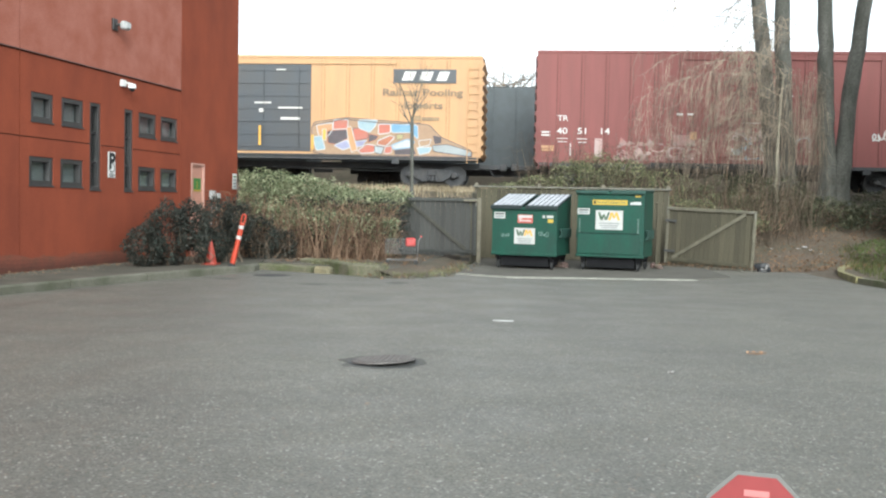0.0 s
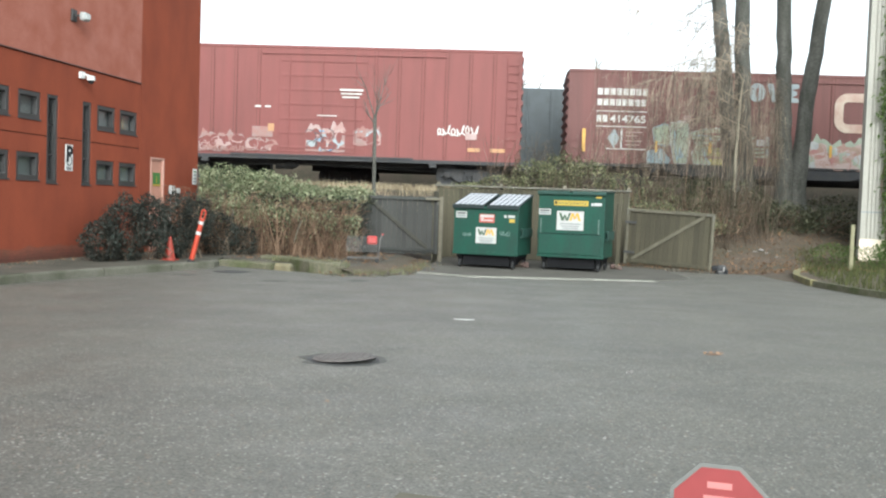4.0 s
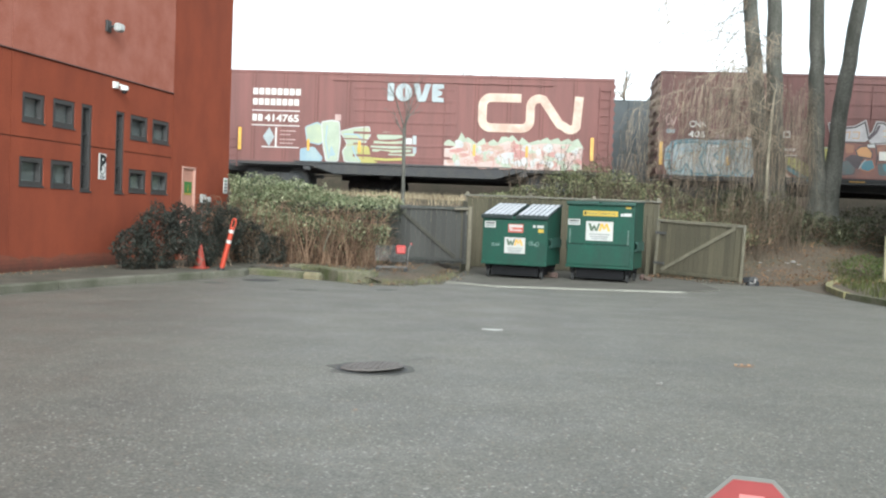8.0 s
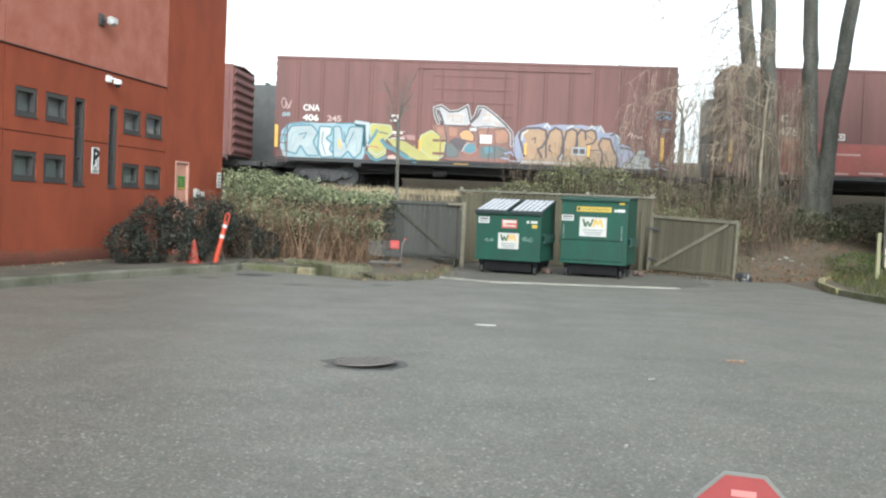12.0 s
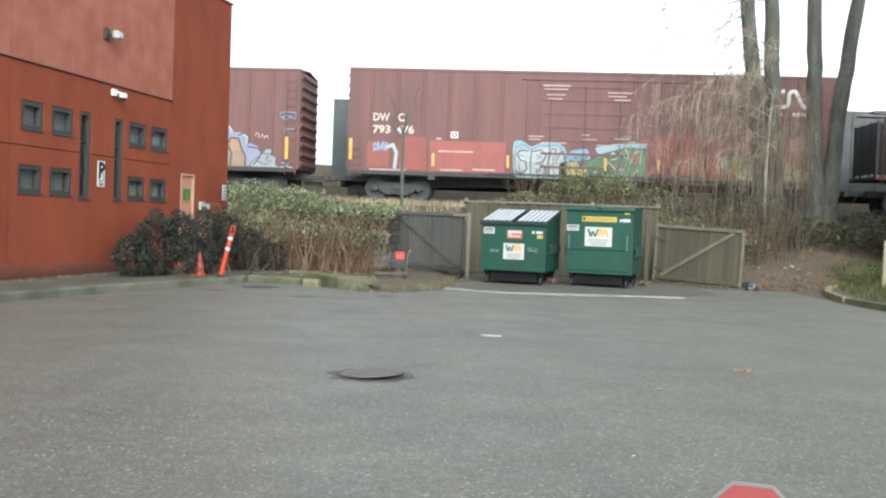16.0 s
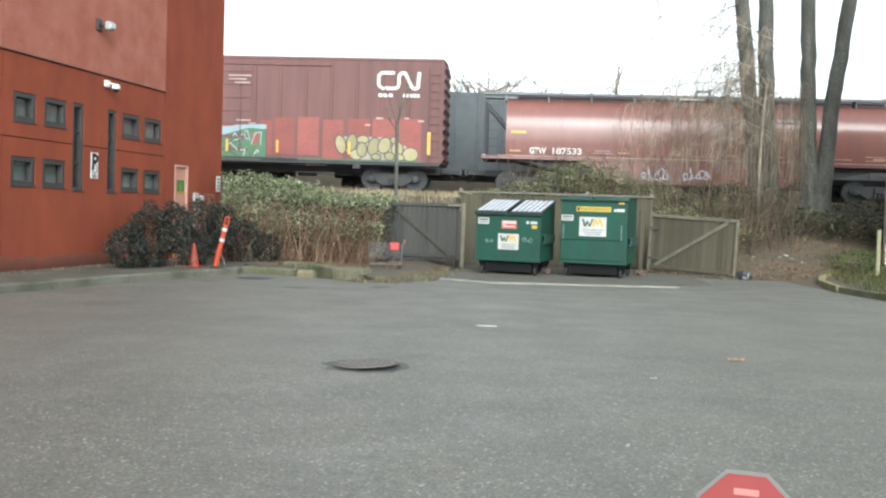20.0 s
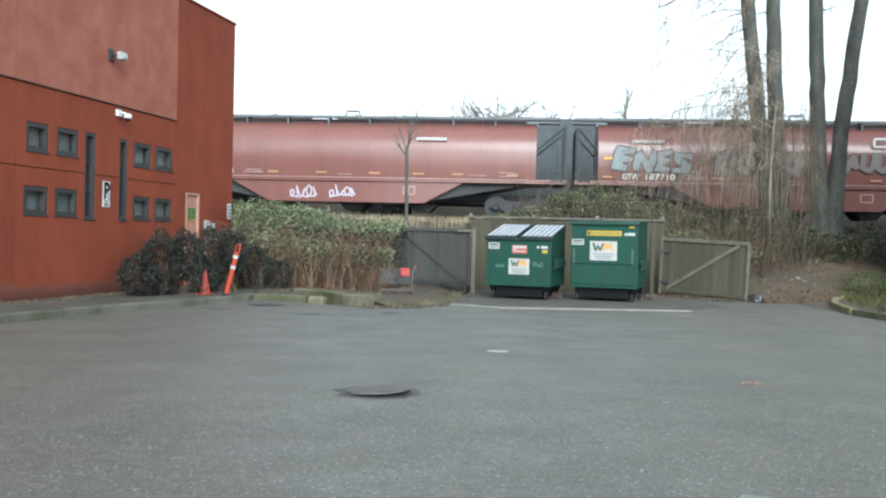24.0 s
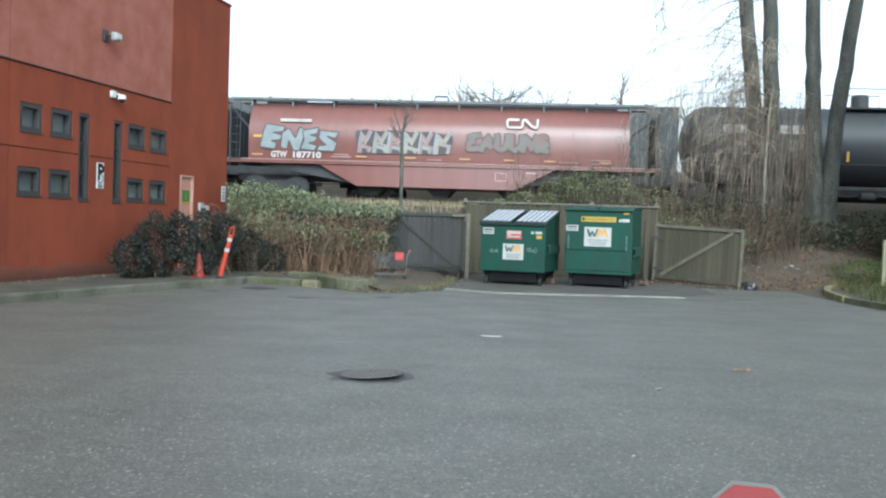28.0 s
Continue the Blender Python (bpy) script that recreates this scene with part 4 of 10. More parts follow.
def brand_plate(owner, x0, x1, z0, z1, y):
    """White plate with a dark green and a gold zigzag mark above bars."""
    sh = sticker(owner, x0, x1, z0, z1, "white", y, ((0.12, 0.88, 0.30, 0.36, "print_grey"), (0.16, 0.84, 0.18, 0.24, "print_grey"), (0.2, 0.8, 0.08, 0.13, "print_grey")), "brand_plate")
    w, h = x1 - x0, z1 - z0

    def q(pts):
        return [(x0 + a * w, z0 + b * h) for a, b in pts]
    t = 0.085
    left = [[(0.08, 0.9), (0.08 + t, 0.9), (0.22 + t * 0.6, 0.5), (0.22 - t * 0.6, 0.5)], [(0.18, 0.5), (0.26, 0.5), (0.33, 0.8), (0.27, 0.8)],
            [(0.33, 0.8), (0.27, 0.8), (0.34, 0.5), (0.42, 0.5)], [(0.36, 0.5), (0.42, 0.5), (0.53, 0.9), (0.45, 0.9)]]
    right = [[(0.47, 0.5), (0.55, 0.5), (0.62, 0.9), (0.55, 0.9)], [(0.55, 0.9), (0.63, 0.9), (0.70, 0.6), (0.65, 0.58)],
             [(0.65, 0.58), (0.70, 0.6), (0.80, 0.9), (0.73, 0.9)], [(0.73, 0.9), (0.80, 0.9), (0.90, 0.5), (0.81, 0.5)]]
    part("brand_mark", flat_shape([q(p) for p in left], y - 0.010, y - 0.0065), M["logo_green"], sh, "dark green zigzag mark")
    part("brand_mark", flat_shape([q(p) for p in right], y - 0.014, y - 0.0105), M["logo_gold"], sh, "gold zigzag mark")


def caster(owner, x, y, r=0.09):
    c = part("caster_fork", Geo().box((x - 0.05, y - 0.05, 2 * r + 0.005), (x + 0.05, y + 0.05, 0.34), 0.01).box((x - 0.05, y - 0.03, r - 0.03), (x - 0.036, y + 0.03, 2 * r + 0.02)).box((x + 0.036, y - 0.03, r - 0.03), (x + 0.05, y + 0.03, 2 * r + 0.02)),
             M["shade_black"], owner)
    part("caster_wheel", Geo().lathe([(r * 0.6, -0.03), (r, -0.025), (r, 0.025), (r * 0.6, 0.03)], 18, "x", (x, y, r)), M["rubber"], c)


def container(m, w, d, front_z, back_z, label, pale_lids):
    """Steel waste container: x across, y backwards, front at y=0."""
    t = thing("waste_container", m, label, "dumpster", "waste containers on the pad")
    base = 0.34
    fr = Geo().box((0.0, 0.0, base), (w, 0.03, front_z), 0.006)
    part("front_wall", fr, M["bin_green"], t)
    for x in (0.0, w - 0.03):
        part("side_wall", Geo().prism([(0.032, base), (0.032, front_z), (d - 0.032, back_z), (d - 0.032, base)], 0, x, x + 0.03), M["bin_green"], t)
    part("back_wall", Geo().box((0, d - 0.03, base), (w, d, back_z), 0.006), M["bin_green"], t)
    part("floor_plate", Geo().box((0.03, 0.03, base), (w - 0.03, d - 0.03, base + 0.03)), M["bin_green"], t)
    part("top_rim", Geo().box((-0.03, -0.035, front_z - 0.07), (w + 0.03, -0.001, front_z), 0.01), M["bin_green"], t)
    part("bottom_rim", Geo().box((-0.01, -0.025, base - 0.02), (w + 0.01, -0.001, base + 0.05), 0.008), M["bin_green"], t)
    for x in (-0.066, w + 0.004):
        part("fork_pocket", Geo().box((x, 0.22, base + 0.42), (x + 0.062, d - 0.15, base + 0.46), 0.005).box((x, 0.22, base + 0.60), (x + 0.062, d - 0.15, base + 0.64), 0.005)
             .box((x + (0.0 if x < 0 else 0.04), 0.22, base + 0.461), (x + (0.022 if x < 0 else 0.062), d - 0.15, base + 0.599), 0.004), M["lid_dark"], t)
    for x in (0.14, w - 0.14):
        for y in (0.16, d - 0.16):
            caster(t, x, y)
    # near-black skids and an added box paint the shade under the container
    for x in (0.08, w - 0.2):
        part("skid", Geo().box((x, 0.06, base - 0.09), (x + 0.12, d - 0.06, base - 0.001), 0.01), M["shade_black"], t)
    part("shade_box", Geo().box((0.22, 0.10, 0.06), (w - 0.22, d - 0.08, base - 0.002), 0.01), M["shade_black"], t, "dark box painting the shade under the container")
    slope = math.atan2(back_z - front_z, d)
    half = w / 2
    for k in (0, 1):
        lidm = "lid" if pale_lids else "lid_dark"
        g = Geo()
        a, b = k * half + (0.03 if k else -0.03), (k + 1) * half - (0.045 if k == 0 else -0.03)
        g.box((a, -0.06, 0.0), (b, d + 0.02, 0.025), 0.008)
        li = part("lid", g, M["lid_base" if pale_lids else lidm], t)
        li.matrix_local = pose(0, 0, front_z + 0.012, math.degrees(slope))
        if pale_lids:
            for i in range(6):
                x = a + 0.03 + (b - a - 0.06) * (i + 0.5) / 6
                part("lid_rib", Geo().box((x - 0.043, 0.03, 0.0255), (x + 0.043, d - 0.05, 0.040), 0.006), M["lid"], li)
        part("lid_lip", Geo().box((a, -0.075, -0.05), (b, -0.061, 0.02), 0.004), M["lid_base" if pale_lids else lidm], li)
    part("hinge_rod", Geo().tube([(-0.02, d + 0.02, back_z), (w + 0.02, d + 0.02, back_z)], 0.015, 8), M["dark_steel"], t)
    return t


def build_containers():
    a = container(pose(-1.07, 23.25, 0.018, 0, 0, -15), 1.60, 1.4, 1.48, 1.78, "green steel dumpster with two pale ribbed lids", True)
    sticker(a, 0.05, 0.32, 1.20, 1.35, "white", 0, ((0.1, 0.9, 0.62, 0.82, "black"), (0.1, 0.9, 0.15, 0.5, "print_grey")))
    sticker(a, 0.64, 1.01, 1.10, 1.30, "sign_red", 0, ((0.05, 0.95, 0.62, 0.92, "white"), (0.1, 0.9, 0.2, 0.34, "white"), (0.05, 0.3, 0.42, 0.55, "white")))
    brand_plate(a, 0.56, 1.07, 0.60, 0.98, 0.0)
    sticker(a, 1.25, 1.31, 1.23, 1.29, "white", 0)
    sticker(a, 1.35, 1.51, 1.23, 1.29, "reflector", 0)
    sticker(a, 1.38, 1.51, 1.12, 1.20, "sign_yellow", 0)
    scrawl(a, 0.22, 0.46, 0.76, 0.86, 0.010, "bin_scrawl", 3, -0.004)
    scrawl(a, 1.14, 1.42, 0.78, 0.92, 0.012, "bin_scrawl", 5, -0.004)
    b = container(pose(0.97, 23.4, 0.018, 0, 0, -15), 1.60, 1.4, 1.88, 1.92, "tall green steel dumpster with a dark flat lid", False)
    part("lower_bulge", Geo().box((0.02, -0.03, 0.40), (1.52, -0.001, 0.88), 0.02), M["bin_green"], b)
    for x in (0.05, 1.45):
        part("front_rail", Geo().box((x, -0.022, 0.9), (x + 0.03, -0.001, 1.25), 0.004), M["bin_worn"], b)
    # thin dark strip paints the shade along the fold above the bulge
    part("dark_line", Geo().box((0.03, -0.012, 0.885), (1.50, -0.001, 0.899)), M["shade_black"], b, "dark line painting the shade of the front fold")
    sticker(b, 0.01, 0.30, 1.34, 1.48, "white", 0, ((0.1, 0.9, 0.62, 0.82, "black"), (0.1, 0.9, 0.15, 0.5, "print_grey")))
    sticker(b, 0.37, 1.20, 1.57, 1.69, "sign_yellow", 0, ((0.03, 0.09, 0.2, 0.8, "black"),))
    note = lettering("Flattened Cardboard Only", 0.085, 0.01)
    xs = [v.co.x for v in note.vertices]
    nt = part("lettering", note, M["logo_green"], b)
    nt.matrix_local = Matrix.Translation((0.46, -0.0085, 1.605)) @ Matrix.Rotation(math.pi / 2, 4, "X") @ Matrix.Diagonal((0.70 / (max(xs) - min(xs)), 1, 1, 1))
    sticker(b, 1.27, 1.33, 1.58, 1.64, "reflector", 0)
    sticker(b, 1.34, 1.52, 1.58, 1.65, "reflector", 0)
    sticker(b, 1.38, 1.51, 1.76, 1.82, "sign_yellow", 0)
    brand_plate(b, 0.45, 1.10, 0.98, 1.44, 0.0)


def ribbon(pts, width, y0, y1, closed=False):
    """A flat band of even width through points (x, z); it leans forward 3 mm along its length, so that it may cross itself."""
    q = [Vector(pts[0])]
    for p in pts[1:]:
        if (Vector(p) - q[-1]).length > width * 0.04:
            q.append(Vector(p))
    n, g = len(q), Geo()
    for i, p in enumerate(q):
        d0 = (q[i] - q[i - 1]).normalized() if i else (q[1] - q[0]).normalized()
        d1 = (q[i + 1] - q[i]).normalized() if i < n - 1 else d0
        t = (d0 + d1)
        t = t.normalized() if t.length > 0.2 else d0
        nr = Vector((-t.y, t.x))
        k = min(1.7, 1.0 / max(0.3, abs(nr.dot(Vector((-d0.y, d0.x))))))
        ext = t * (-width * 0.35 if i == 0 else width * 0.35 if i == n - 1 else 0.0)
        y = y0 - 0.003 * i / (n - 1)
        for s in (1, -1):
            e = p + ext + nr * (s * k * width / 2)
            g.v.append((e.x, y, e.y))
    g.f = [(2 * i, 2 * i + 1, 2 * i + 3, 2 * i + 2) for i in range(n - 1)]
    return g


def scrawl(owner, x0, x1, z0, z1, w, mat, seed, y):
    """A looping hand-sprayed line, each loop of its own height and lean."""
    rng = random.Random(seed)
    n = max(3, round((x1 - x0) / (z1 - z0) * 2.2))
    pts = []
    for i in range(n):
        h, r, base = rng.uniform(0.55, 1.0), rng.uniform(0.18, 0.45), rng.uniform(0.0, 0.25)
        for k in range(8):
            a = 2 * math.pi * k / 8
            u = (i + 0.5 + 0.6 * k / 8 + r * math.sin(a) * 0.9) / (n + 0.6)
            pts.append((x0 + (x1 - x0) * u + 0.12 * (z1 - z0) * math.sin(i * 2.1 + a), z0 + (z1 - z0) * (base + (h - base) * (0.5 - 0.5 * math.cos(a)))))
    return part("scrawl", ribbon(pts, w, y, y), M[mat], owner)


M["bin_scrawl"] = stuff("thin_chalk_scrawl", (0.20, 0.26, 0.24), 0.8, second=(0.05, 0.10, 0.08), scale=12, amount=0.9, bump=0)
# near-black that carries painted shade on the container parts
M["shade_black"] = stuff("shade_black_steel", (0.012, 0.012, 0.013), 0.9, fine=0.2, spec=0.1)
M["lid_base"] = stuff("grey_lid", (0.030, 0.040, 0.040), 0.75, spec=0.2)
M["bin_worn"] = stuff("rubbed_green_steel", (0.10, 0.145, 0.125), 0.7, second=(0.04, 0.075, 0.06), scale=9, amount=0.9)
build_containers()


# ---- timber enclosure, gates ----
def plank(w, h, t=0.022):
    return Geo().box((0, 0, 0), (w, t, h), 0.004).mesh("plank")


def build_enclosure():
    fence = thing("enclosure_fence", pose(-1.75, 27.5, 0), "weathered timber fence behind the dumpsters", "fence")
    pk = plank(0.135, 1.98)
    for i in range(38):
        o = part("plank", pk, M["wood"], fence)
        o.location = (0.02 + i * 0.142, random.uniform(-0.004, 0.004), random.uniform(0.02, 0.06))
    part("top_rail", Geo().box((-0.1, -0.07, 2.05), (5.5, 0.06, 2.10), 0.008), M["wood_cap"], fence, "pale weathered cap rail")
    part("bottom_rail", Geo().box((0, 0.03, 0.3), (5.4, 0.075, 0.4), 0.006), M["wood"], fence)
    for x in (0.0, 1.8, 3.6, 5.4):
        part("post", Geo().box((x - 0.05, 0.08, -0.1), (x + 0.05, 0.18, 2.18), 0.01), M["wood_pale"], fence)
    sides = ((-1.70, 25.25, -1.72, 27.4, pk, 1.9), (4.05, 26.0, 3.95, 27.4, plank(0.138, 1.56), 1.5))
    for x0, y0, x1, y1, pk, top in sides:
        L = math.hypot(x1 - x0, y1 - y0)
        sf = thing("side_fence", pose(x0, y0, 0, 0, 0, math.degrees(math.atan2(y1 - y0, x1 - x0))), "short weathered timber fence side of the enclosure", "fence", "enclosure sides")
        k = int(L / 0.142)
        for i in range(k):
            o = part("plank", pk, M["wood_dark"] if x0 < 0 else M["wood"], sf)
            o.location = (i * 0.142, random.uniform(-0.004, 0.004), 0.02 - random.uniform(0.1, 0.14))
        part("rail", Geo().box((0, 0.03, top - 0.4), (L, 0.075, top - 0.3), 0.006), M["wood"], sf)


def gate(m, L, H, plank_mat, label, rise, pale):
    """A swung-open gate: boards behind, frame and brace on the near face, hinged at x=0."""
    g = thing("timber_gate", m, label, "gate", "enclosure gates")
    pk = plank(0.128, H)
    n = int(L / 0.134)
    for i in range(n):
        o = part("plank", pk, M[plank_mat], g)
        o.location = (i * 0.134 + 0.01, random.uniform(-0.003, 0.004), 0.10 + random.uniform(-0.02, 0.02))
    part("top_rail", Geo().box((0, -0.045, H + 0.015), (L, -0.004, H + 0.10), 0.006), M[pale], g)
    part("bottom_rail", Geo().box((0, -0.045, 0.16), (L, -0.004, 0.25), 0.006), M[plank_mat], g)
    for x in (0.0, L - 0.07):
        part("stile", Geo().box((x, -0.05, 0.10), (x + 0.07, -0.005, H + 0.1), 0.006), M[pale], g)
    z0, z1 = (0.25, H - 0.0) if rise > 0 else (H - 0.0, 0.25)
    dx, dz = L - 0.5, z1 - z0
    a = math.atan2(dz, dx)
    br = Geo().box((0, -0.05, -0.045), (math.hypot(dx, dz), -0.012, 0.045), 0.006)
    ob = part("brace", br, M["wood_frame" if pale == "wood_frame" else "brace_dim"], g, "diagonal timber brace")
    ob.matrix_local = Matrix.Translation((0.22, 0, z0)) @ Matrix.Rotation(-a, 4, "Y")
    for x, e in ((0.0, 1), (L, -1)):
        part("corner_bracket", Geo().box((min(x, x + e * 0.2), -0.058, H + 0.045), (max(x, x + e * 0.2), -0.052, H + 0.085), 0.002).box((min(x, x + e * 0.04), -0.058, H - 0.09), (max(x, x + e * 0.04), -0.052, H + 0.044), 0.002), M["wood_cap"], g, "dull metal corner bracket")
    for z in (0.4, H - 0.3):
        part("hinge", Geo().box((-0.03, -0.06, z), (0.3, -0.051, z + 0.06), 0.003), M["dark_steel"], g)
    return g


def build_gates():
    gate(pose(-3.62, 25.30, 0.10, 0, 0, -1), 2.05, 1.50, "wood_dark", "dark wet timber gate swung open beside the hedge", -1, "wood_dark")
    hp = thing("gate_post", pose(-1.50, 25.18, 0), "pale weathered gate post", "post", "gate posts")
    part("shaft", Geo().box((-0.05, -0.05, 0), (0.05, 0.05, 1.72), 0.012), M["wood_pale"], hp)
    part("cap_rail", Geo().box((-0.42, -0.04, 1.62), (-0.052, 0.0, 1.68), 0.006), M["wood_pale"], hp)
    gate(pose(3.42, 26.1, 0.0, 0, 2.2, -33), 2.42, 1.50, "wood", "weathered timber gate swung open towards the lot", 1, "wood_frame")
    hp = thing("gate_post", pose(3.25, 26.25, 0), "weathered square gate post", "post", "gate posts")
    part("shaft", Geo().box((-0.06, -0.06, 0), (0.06, 0.06, 1.68), 0.012), M["wood"], hp)
    heap = thing("rubbish_heap", pose(5.66, 24.62, -0.02), "small heap of dark rubbish with a white scrap by the gate", "rubbish")
    rng = random.Random(4)
    for i in range(11):
        x, y, s = rng.uniform(-0.17, 0.17), rng.uniform(-0.12, 0.12), rng.uniform(0.06, 0.12)
        h = s * rng.uniform(0.9, 2.4)
        part("scrap", Geo().box((x - s, y - s * 0.7, 0.0), (x + s, y + s * 0.7, h), s * 0.4, pose(0, 0, 0, rng.uniform(-8, 8), rng.uniform(-12, 12), rng.uniform(-30, 30))), M["black" if i % 3 else "dark_steel"], heap)
    for x, z, w, h in ((0.0, 0.15, 0.022, 0.06), (-0.08, 0.08, 0.04, 0.016)):
        part("scrap", Geo().box((x - w, -0.20, z - h), (x + w, -0.16, z + h), 0.012, pose(0, 0, 0, 0, 12, 0)), M["paper"], heap, "white scrap")


def build_bin_litter():
    rng = random.Random(12)
    for x, y, n, lab in ((0.62, 24.1, 5, "crumpled pinkish litter between the dumpsters"), (3.05, 24.6, 4, "small reddish litter beside the dumpster")):
        t = thing("litter_pile", pose(x, y, 0.018), lab, "litter", "litter on the pad")
        for i in range(n):
            r, cx, cy = rng.uniform(0.05, 0.12), rng.uniform(-0.14, 0.14), rng.uniform(-0.12, 0.12)
            g = Geo()
            for k in range(5):
                a = rng.uniform(0, 6.28)
                g.box((cx - r * 0.6, cy - r * 0.5, 0.0), (cx + r * 0.6, cy + r * 0.5, r * rng.uniform(0.5, 1.3)), r * 0.25, pose(0.02 * math.cos(a), 0.02 * math.sin(a), 0, rng.uniform(-4, 4), rng.uniform(-4, 4), rng.uniform(-30, 30)))
            part("scrap", g, M["litter_pink" if i % 2 else "litter_brown"], t)


M["litter_pink"] = stuff("faded_wrapper", (0.10, 0.062, 0.052), 0.8, second=(0.07, 0.045, 0.038), scale=9, amount=0.9)
M["litter_brown"] = stuff("wet_cardboard", (0.08, 0.06, 0.045), 0.9, second=(0.07, 0.05, 0.035), scale=9, amount=0.9)
M["wood_cap"] = stuff("pale_cap_timber", (0.135, 0.128, 0.105), 0.9, second=(0.085, 0.080, 0.062), scale=3, amount=0.9, grain=35, fine=0.2)
M["brace_dim"] = stuff("damp_brace_timber", (0.048, 0.045, 0.036), 0.9, second=(0.034, 0.033, 0.026), scale=3, amount=0.9, grain=35, fine=0.2)
M["wood_frame"] = stuff("greyed_frame_timber", (0.125, 0.112, 0.08), 0.9, second=(0.08, 0.074, 0.052), scale=3, amount=0.9, grain=35, fine=0.2, rand=0.1)
build_enclosure()
build_gates()
build_bin_litter()


# ---- street things ----
def build_small_things():
    post = thing("delineator_post", pose(-6.28, 19.40, 0.142, 0, 13.5, 0), "leaning orange traffic post with white reflective bands", "traffic post")
    part("foot", Geo().lathe([(0.085, -0.02), (0.085, 0.02), (0.06, 0.04), (0.05, 0.07)], 20), M["rubber"], post)
    part("tube", Geo().tube([(0, 0, 0.05), (0, 0, 0.9), (0, 0, 0.93)], [0.052, 0.049, 0.044], 18), M["orange_plastic"], post, smooth=40)
    ring = []
    for k in range(25):
        a = math.pi * k / 24
        ring.append((0.040 * math.cos(a), 0, 1.06 + 0.05 * math.sin(a)))
    part("grip_loop", Geo().tube([(0.040, 0, 0.92)] + ring + [(-0.040, 0, 0.92)], 0.016, 8), M["orange_plastic"], post, smooth=40)
    for z in (0.62, 0.84):
        part("reflective_band", Geo().tube([(0, 0, z - 0.035), (0, 0, z + 0.035)], 0.0535, 18), M["reflector"], post, "white reflective band")
    cone = thing("traffic_cone", pose(-6.86, 19.78, 0.142), "small orange traffic cone by the shrub", "traffic cone")
    part("base", Geo().box((-0.16, -0.16, 0), (0.16, 0.16, 0.03), 0.012), M["cone_red"], cone)
    part("cone_shell", Geo().lathe([(0.125, 0.03), (0.115, 0.06), (0.028, 0.50), (0.018, 0.51)], 24), M["cone_red"], cone, smooth=40)
    # shopping cart
    cart = thing("shopping_cart", pose(-3.02, 21.5, 0.15, 0, 0, 8) @ Matrix.Scale(0.86, 4), "grey wire shopping cart with a red child seat", "shopping cart")
    bk = Geo()
    for i in range(7):
        z = 0.30 + i * 0.06
        bk.tube([(-0.42, -0.22, z), (0.36, -0.25, z), (0.36, 0.25, z), (-0.42, 0.22, z), (-0.42, -0.22, z)], 0.0045, 4)
    for i in range(12):
        x = -0.42 + i * 0.070
        for y in (-0.24, 0.24):
            bk.tube([(x, y, 0.28), (x, y, 0.66)], 0.0035, 4)
        bk.tube([(x, -0.24, 0.28), (x, 0.24, 0.28)], 0.003, 4)
    part("basket", bk, M["wire"], cart)
    part("chassis", Geo().tube([(-0.40, -0.2, 0.12), (0.40, -0.24, 0.12), (0.44, -0.25, 0.62), (0.50, -0.25, 0.74)], 0.013, 6).tube([(-0.40, 0.2, 0.12), (0.40, 0.24, 0.12), (0.44, 0.25, 0.62), (0.50, 0.25, 0.74)], 0.013, 6), M["wire"], cart)
    part("handle", Geo().tube([(0.50, -0.27, 0.74), (0.50, 0.27, 0.74)], 0.02, 8), M["cart_red"], cart)
    part("child_seat", Geo().box((0.10, -0.23, 0.48), (0.36, 0.23, 0.69), 0.03), M["cart_red"], cart, "red plastic child seat")
    for x in (-0.38, 0.38):
        for y in (-0.22, 0.22):
            part("wheel", Geo().lathe([(0.03, -0.015), (0.055, -0.012), (0.055, 0.012), (0.03, 0.015)], 14, "y", (x, y, 0.055)), M["rubber"], cart)
    # slim pale post by the grass
    yp = thing("marker_post", pose(9.36, 26.0, 0.1), "slim pale yellow wooden marker post", "post")
    part("shaft", Geo().box((-0.05, -0.04, -0.1), (0.05, 0.04, 1.26), 0.012), M["post_pale"], yp)
    # window decal close to the eye and the ledge it stands on
    oct_ = [(0.0375 * math.cos(radians(22.5 + 45 * k)), 0.0375 * math.sin(radians(22.5 + 45 * k)) + 0.0347) for k in range(8)]
    dec = thing("window_sticker", DECAL, "red octagon warning sticker with white edge", "sticker")
    big = [((x * 1.09), (z - 0.0347) * 1.09 + 0.0347) for x, z in oct_]
    part("border", Geo().prism(big, 1, 0.0, 0.0012), M["decal_edge"], dec, "pale edge")
    part("field", Geo().prism(oct_, 1, -0.0010, -0.0001), M["decal_red"], dec)
    for k, w in enumerate((0.019, 0.024)):
        part("text_bar", Geo().box((-w / 2, -0.0016, 0.0535 - k * 0.011), (w / 2, -0.0011, 0.0585 - k * 0.011)), M["decal_pale"], dec)
    led = Geo().box((-0.3, -0.05, -0.06), (0.3, 0.08, -0.0031), 0.01)
    ob = solid("window_ledge", led, M["wood_pale"], "narrow ledge under the window sticker", kind="structure")
    ob.matrix_world = DECAL


M["post_pale"] = stuff("pale_yellow_post", (0.21, 0.195, 0.115), 0.8, scale=4)
M["decal_edge"] = stuff("decal_edge", (0.145, 0.145, 0.135), 0.7, bump=0, fine=0.03)
M["decal_pale"] = stuff("decal_pale_print", (0.46, 0.17, 0.16), 0.6, bump=0, fine=0.03)
DECAL = pose(0.1796, 0.763, 1.1755, 0, 0, -13.2)
build_small_things()


